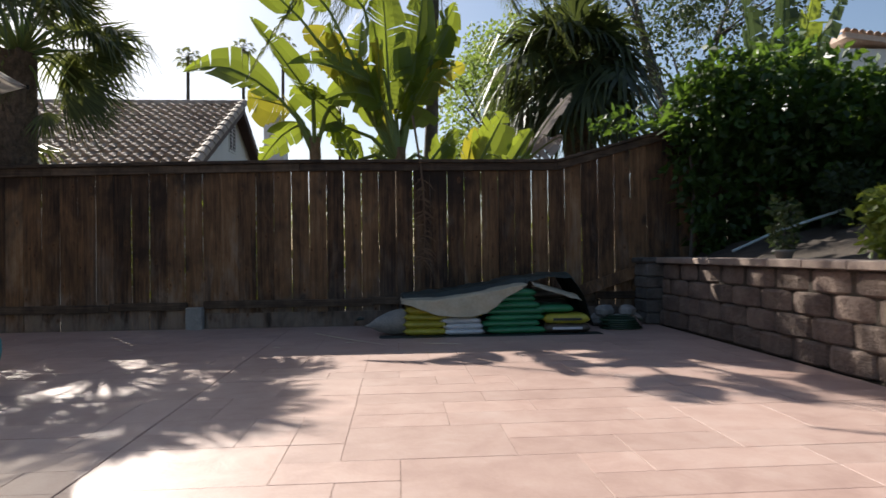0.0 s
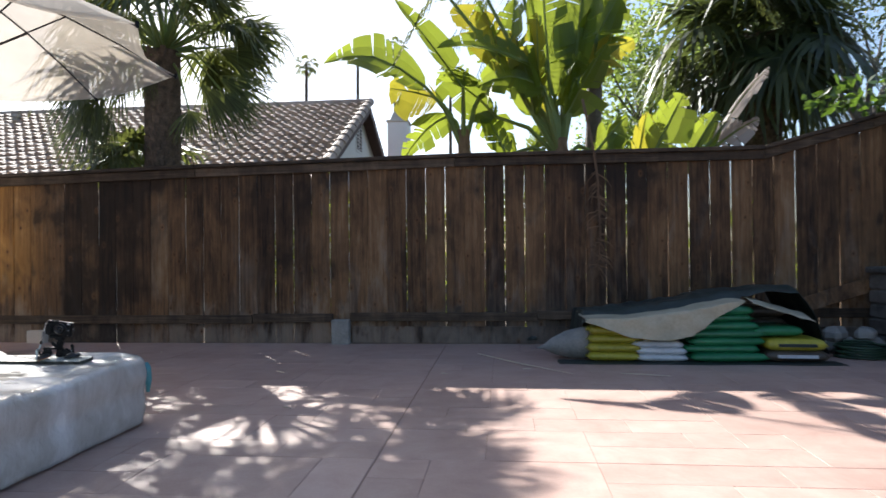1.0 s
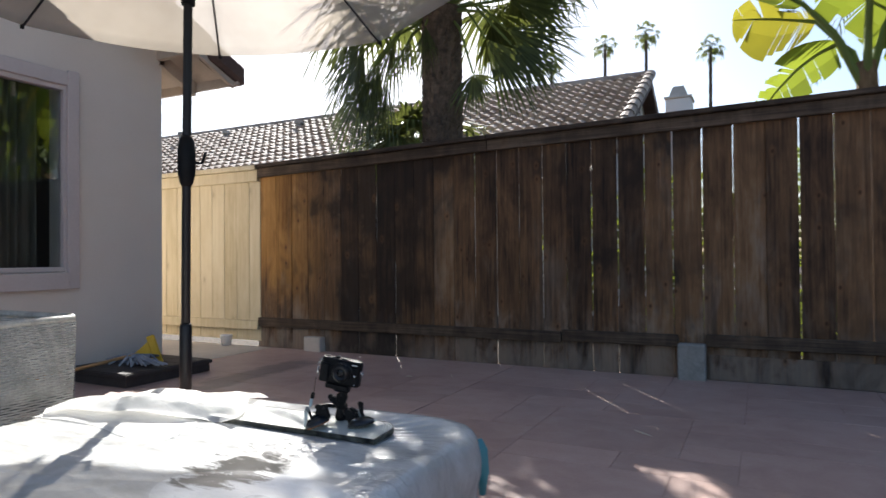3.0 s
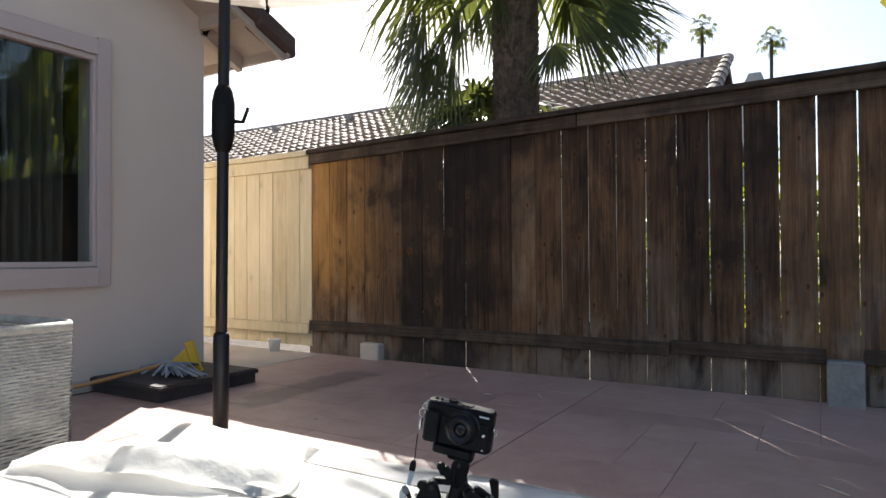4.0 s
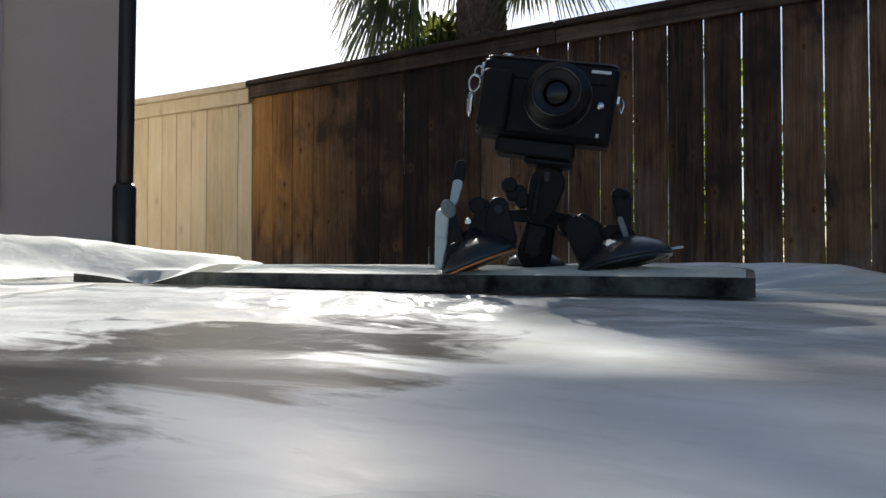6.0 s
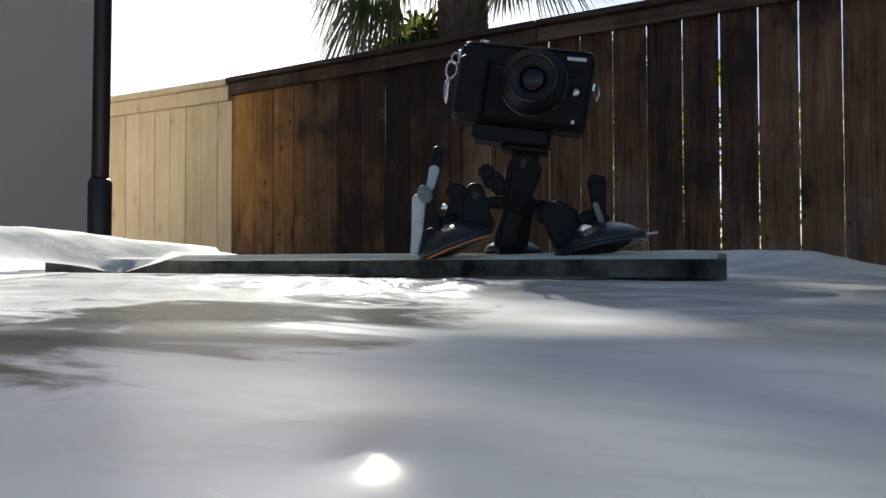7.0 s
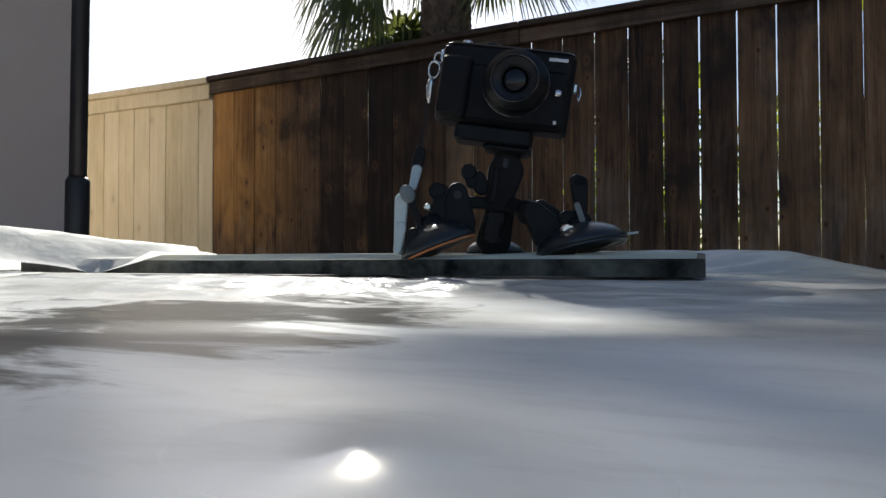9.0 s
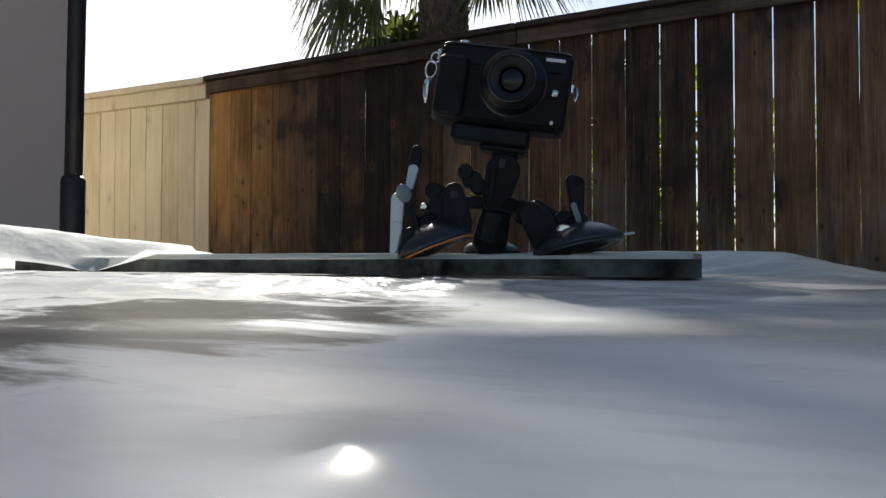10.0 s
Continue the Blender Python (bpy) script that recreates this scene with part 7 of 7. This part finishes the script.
part("strap_ring", tube([(CW / 2 + 0.0055, 0.013, 0.010), (CW / 2 + 0.0075, 0.013, 0.004), (CW / 2 + 0.0062, 0.013, -0.003), (CW / 2 + 0.004, 0.013, 0.003)], 0.001, 6), M_STEEL, camera_thing, "steel strap ring", smooth=True)


def ring(center, r, t, n=20, tall=1.3):
    pts = [Vector((center[0] + r * math.cos(2 * math.pi * i / n), center[1], center[2] + r * tall * math.sin(2 * math.pi * i / n))) for i in range(n + 1)]
    return tube(pts, t, 6)


part("strap_ring", ring((-CW / 2 - 0.004, 0.008, 0.022), 0.0042, 0.0009, 20, 1.2), M_STEEL, camera_thing, "steel strap ring", smooth=True)
part("strap_ring", ring((-CW / 2 - 0.0062, 0.006, 0.0105), 0.0052, 0.0012, 22, 1.5), M_STEEL, camera_thing, "steel split ring", smooth=True)
clip_part = part("strap_clip", tube([(-CW / 2 - 0.007, 0.006, 0.003), (-CW / 2 - 0.0075, 0.006, -0.001), (-CW / 2 - 0.0072, 0.006, -0.006), (-CW / 2 - 0.0066, 0.006, -0.014), (-CW / 2 - 0.0066, 0.006, -0.021)], [0.0016, 0.0034, 0.0024, 0.003, 0.0012], 10), M_STEEL, camera_thing, "steel swivel clip", smooth=True)
part("clip_gate", tube([(-CW / 2 - 0.0105, 0.006, -0.004), (-CW / 2 - 0.0092, 0.006, -0.009), (-CW / 2 - 0.0088, 0.006, -0.017)], [0.001, 0.0016, 0.0008], 8), M_STEEL, clip_part, smooth=True)
part("tripod_plate", moved(rounded_slab(0.072, 0.034, 0.015, 0.006), pose(-0.004, 0.016, -CH / 2 - 0.0085)), M_BLACKPLASTIC, camera_thing, "black quick-release plate")
part("plate_clamp", moved(rounded_slab(0.044, 0.03, 0.006, 0.006), pose(0.010, 0.016, -CH / 2 - 0.019)), M_BLACKPLASTIC, camera_thing)

mount = thing("suction_mount", "black three-cup suction tripod mount standing on the ribbed board", "mount", at=HERE)


def bar(a, b, w, t, d=0.582, d2=None, w2=None):
    """A flat arm with round ends between two spots of the view plane; w and w2 its half widths there, t its half depth."""
    d2, w2 = d if d2 is None else d2, w if w2 is None else w2
    p, q = Vector((vx(a[0], d), d, vz(a[1], d))), Vector((vx(b[0], d2), d2, vz(b[1], d2)))
    ax = (q - p).normalized()
    sx, sy = ax.cross(Vector((0, 1, 0))).normalized(), Vector((0, 1, 0))
    n = 10
    turn = [math.pi * i / n for i in range(n + 1)]
    outline = [(p, (sx * math.cos(s) - ax * math.sin(s)) * w) for s in turn] + [(q, (ax * math.sin(s) - sx * math.cos(s)) * w2) for s in turn]
    k, edge = len(outline), min(0.0018, w * 0.3, t * 0.5)
    verts, faces = [], []
    for cut_, off in ((edge, -t), (edge * 0.3, -t + edge * 0.3), (0, -t + edge), (0, t - edge), (edge, t)):
        for c, o in outline:
            verts.append(c + o * (1 - cut_ / o.length) + sy * off)
    for j in range(4):
        for i in range(k):
            faces.append((j * k + i, j * k + (i + 1) % k, (j + 1) * k + (i + 1) % k, (j + 1) * k + i))
    faces += [tuple(range(k))[::-1], tuple(range(4 * k, 5 * k))]
    return verts, faces


def dial(px, py, d, r, t, n=20, ribs=True):
    """A ribbed thumb wheel facing the viewer."""
    v, f = lathe([(r * 0.8, -t), (r, -t * 0.7), (r, t * 0.7), (r * 0.8, t)], n)
    if ribs:
        v = [(a * (0.92 if i % 2 else 1.0), b * (0.92 if i % 2 else 1.0), c) for i, (a, b, c) in enumerate(v)]
    return moved((v, f), pose(vx(px, d), d, vz(py, d), 90, 0, 0))


head = part("head_arm", bar((888, 303), (876, 352), 0.0162, 0.010, 0.585, 0.59, 0.0128), M_BLACKPLASTIC, mount, "flat rounded head arm")
part("arm_groove", bar((890, 276), (888, 292), 0.0028, 0.0015, 0.5745), M_BLACKMETAL, head)
part("arm_rib", bar((874, 300), (866, 350), 0.0022, 0.0015, 0.5745), M_BLACKPLASTIC, head)
part("head_socket", moved(lathe([(0.009, -0.010), (0.0125, -0.006), (0.0125, 0.006), (0.008, 0.012)], 20), pose(vx(893, 0.585), 0.585, vz(270, 0.585), 0, 6, 0)), M_BLACKPLASTIC, mount, smooth=True)
knob = part("tightening_knob", join(dial(823, 303, 0.585, 0.0078, 0.006, 18), bar((820, 300), (828, 322), 0.0052, 0.005, 0.585), bar((838, 315), (846, 330), 0.0075, 0.006, 0.587)), M_BLACKPLASTIC, mount, "lobed black tightening knob")
part("knob_bolt", tube([(vx(832, 0.6), 0.6, vz(322, 0.6)), (vx(868, 0.6), 0.6, vz(328, 0.6))], 0.0032, 8), M_BLACKMETAL, knob)
part("gear_nut", moved(lathe([(0.0032, -0.002), (0.0032, 0.002), (0.002, 0.003)], 6), pose(vx(838, 0.59), 0.59, vz(341, 0.59), 90, 0, 0)), M_BRASS, mount, "small brass nut")
column = part("centre_column", bar((878, 368), (866, 425), 0.0135, 0.011, 0.605, 0.612, 0.0165), M_BLACKPLASTIC, mount, "hollow centre column")
part("column_slot", bar((871, 385), (866, 412), 0.0085, 0.001, 0.5935, 0.598, 0.0095), M_BLACKMETAL, column)
for px in (855, 886):
    part("column_rib", bar((px, 375), (px - 8, 418), 0.0018, 0.0016, 0.593, 0.598), M_BLACKPLASTIC, column)
part("cross_arm", bar((800, 356), (897, 360), 0.0056, 0.006, 0.592), M_BLACKPLASTIC, mount)
part("cross_arm", bar((893, 360), (926, 372), 0.0075, 0.006, 0.585, 0.572), M_BLACKPLASTIC, mount)
part("ball_joint", moved(lathe([(0.001, -0.0115), (0.007, -0.0095), (0.0112, -0.0035), (0.0112, 0.0035), (0.007, 0.0095), (0.001, 0.0115)], 22), pose(vx(928, 0.565), 0.565, vz(374, 0.565), 90, 0, 0)), M_BLACKPLASTIC, mount, smooth=True)


def suction_cup(px, py, d, r, lean, tip, cup_label, gasket, high=1.0):
    """A domed cup with its rim, gasket, ribbed underside and hub; lean: degrees its right side is lifted, tip: its near side."""
    m = pose(vx(px, d), d, vz(py, d), tip, 0, 0) @ pose(0, 0, 0, 0, -lean, 0)
    cup_ob = part("suction_cup", moved(lathe([(r * 0.97, -0.0035), (r, -0.002), (r * 0.995, 0.0), (r * 0.93, 0.004 * high), (r * 0.8, 0.0085 * high), (r * 0.6, 0.0130 * high), (r * 0.4, 0.0160 * high), (r * 0.2, 0.0178 * high), (r * 0.05, 0.018 * high)], 44), m), M_RUBBER, mount, cup_label, smooth=True)
    part("gasket", moved(lathe([(r * 0.9, -0.0052), (r * 0.985, -0.0048), (r * 0.985, -0.0034), (r * 0.9, -0.0034)], 44, True), m), gasket, cup_ob, "orange gasket under the rim" if gasket == M_ORANGE else "")
    part("pad", moved(lathe([(r * 0.9, -0.0036), (r * 0.88, -0.0046), (r * 0.6, -0.0034), (r * 0.1, -0.0026)], 40), m), M_CUPPAD, cup_ob, "grey underside of the cup", smooth=True)
    part("hub", moved(lathe([(r * 0.34, 0.013 * high), (r * 0.32, 0.020 * high), (r * 0.25, 0.023 * high)], 22), m), M_BLACKPLASTIC, cup_ob)
    return cup_ob


c1 = suction_cup(768, 432, 0.545, 0.0345, 21, -4, "tilted dark rubber suction cup with an orange rim", M_ORANGE, 1.15)
c2 = suction_cup(1022, 432, 0.555, 0.0405, 11, -9, "wide dark rubber suction cup, one edge lifted", M_RUBBER, 1.05)
suction_cup(872, 443, 0.64, 0.030, -5, -5, "rear dark rubber suction cup", M_RUBBER, 0.7)
part("pull_tab", moved(box(-0.006, 0.009, -0.004, 0.004, -0.001, 0.001, 0.0004), pose(vx(1103, 0.55), 0.55, vz(413, 0.55), 0, -8, 0)), M_PALEGREY, c2, "pale pull tab")
bracket = part("bracket", bar((803, 340), (802, 392), 0.0088, 0.008, 0.555, None, 0.0168), M_BLACKPLASTIC, c1, "tapered side bracket")
part("bracket_bolt", dial(803, 343, 0.5462, 0.0040, 0.001, 14, False), M_BLACKMETAL, bracket)
part("thumb_wheel", dial(767, 337, 0.55, 0.0080, 0.004, 28), M_BLACKPLASTIC, c1, "ribbed thumb wheel")
part("thumb_wheel", dial(775, 339, 0.553, 0.0074, 0.006, 28), M_BLACKPLASTIC, c1, "ribbed thumb wheel")
part("wheel_arm", bar((772, 352), (764, 395), 0.0052, 0.006, 0.552, None, 0.0105), M_BLACKPLASTIC, c1)
part("wheel_pin", moved(lathe([(0.0032, -0.002), (0.0034, 0), (0.0022, 0.0022)], 14), pose(vx(750, 0.54), 0.54, vz(364, 0.54), 90, 0, 0)), M_STEEL, c1, "bright steel pin")
lever = part("release_lever", bar((704, 352), (698, 442), 0.0060, 0.004, 0.54, None, 0.0040), M_PALEGREY, c1, "pale grey release lever")
part("lever_step", bar((702, 400), (697, 440), 0.0048, 0.003, 0.537, None, 0.0036), M_PALEGREY, lever)
part("lever_button", moved(lathe([(0.0058, -0.002), (0.0066, -0.0005), (0.0066, 0.001), (0.005, 0.0022)], 22), pose(vx(714, 0.535), 0.535, vz(341, 0.535), 90, 0, 0) @ pose(0, 0, 0, 0, 0, 25) @ Matrix.Diagonal((0.95, 1.25, 1.0, 1.0))), M_GREYLEVER, c1, "oval grey lever end", smooth=True)
part("lever_arm", bar((722, 356), (738, 405), 0.0036, 0.004, 0.538, None, 0.0028), M_BLACKPLASTIC, c1)
part("cup_foot", bar((725, 412), (712, 446), 0.0052, 0.004, 0.533, None, 0.0034), M_BLACKPLASTIC, c1)
part("bracket", bar((938, 376), (978, 428), 0.0098, 0.008, 0.56, None, 0.0185), M_BLACKPLASTIC, c2, "tapered side bracket")
part("bracket", bar((950, 366), (988, 395), 0.0070, 0.006, 0.572, None, 0.0085), M_BLACKPLASTIC, c2)
tall = part("release_lever", bar((1018, 326), (1022, 378), 0.0078, 0.005, 0.555, None, 0.0052), M_BLACKPLASTIC, c2, "upright black release lever")
part("lever_tip", bar((1012, 318), (1022, 321), 0.0056, 0.0045, 0.5545), M_BLACKPLASTIC, tall)
part("lever_foot", bar((996, 386), (1024, 390), 0.0075, 0.006, 0.555), M_BLACKPLASTIC, c2)
part("lever_fin", bar((1015, 362), (1024, 388), 0.0026, 0.001, 0.5455), M_GREYLEVER, c2, "thin grey lever edge")
part("lever_pin", moved(lathe([(0.0045, -0.002), (0.0048, 0), (0.0035, 0.0025)], 16), pose(vx(999, 0.536), 0.536, vz(404, 0.536), 90, 0, 0) @ Matrix.Diagonal((1.5, 0.85, 1.0, 1.0))), M_STEEL, c2, "bright steel pin")
strap = thing("wrist_strap", "thin camera strap cord with a grey toggle hanging down", "strap", at=HERE)
part("cord", tube([(vx(749), 0.57, vz(186)), (vx(745), 0.565, vz(222)), (vx(740, 0.56), 0.56, vz(258, 0.56))], 0.0009, 6), M_BLACKMETAL, strap)
part("toggle", bar((737, 266), (733, 286), 0.0048, 0.004, 0.555, None, 0.0055), M_BLACKPLASTIC, strap)
part("toggle_sleeve", bar((731, 298), (724, 328), 0.0044, 0.0035, 0.55, 0.545, 0.0034), M_PALEGREY, strap, "pale grey toggle sleeve")

# ---- stamped stones of the patio ----
rng = random.Random(11)
JX = (-6.38, -3.67, -1.29, 2.76)         # saw-cut joints that run along y
rest = []
for a, b in zip(JX, JX[1:]):
    for x0, x1, y0, y1 in ashlar(a + 0.003, b - 0.003, 0.9, FY - 0.03, 0.235, rng):
        if y1 > 6.4:
            if x1 < -6.1:
                continue
            x0 = max(x0, -6.158)
        g = 0.0012
        geo = box(x0 + g, x1 - g, y0 + g, y1 - g, -0.03, rng.uniform(-0.0007, 0.0007), 0.0007)
        if 1.9 < y0 and y1 < 6.75:
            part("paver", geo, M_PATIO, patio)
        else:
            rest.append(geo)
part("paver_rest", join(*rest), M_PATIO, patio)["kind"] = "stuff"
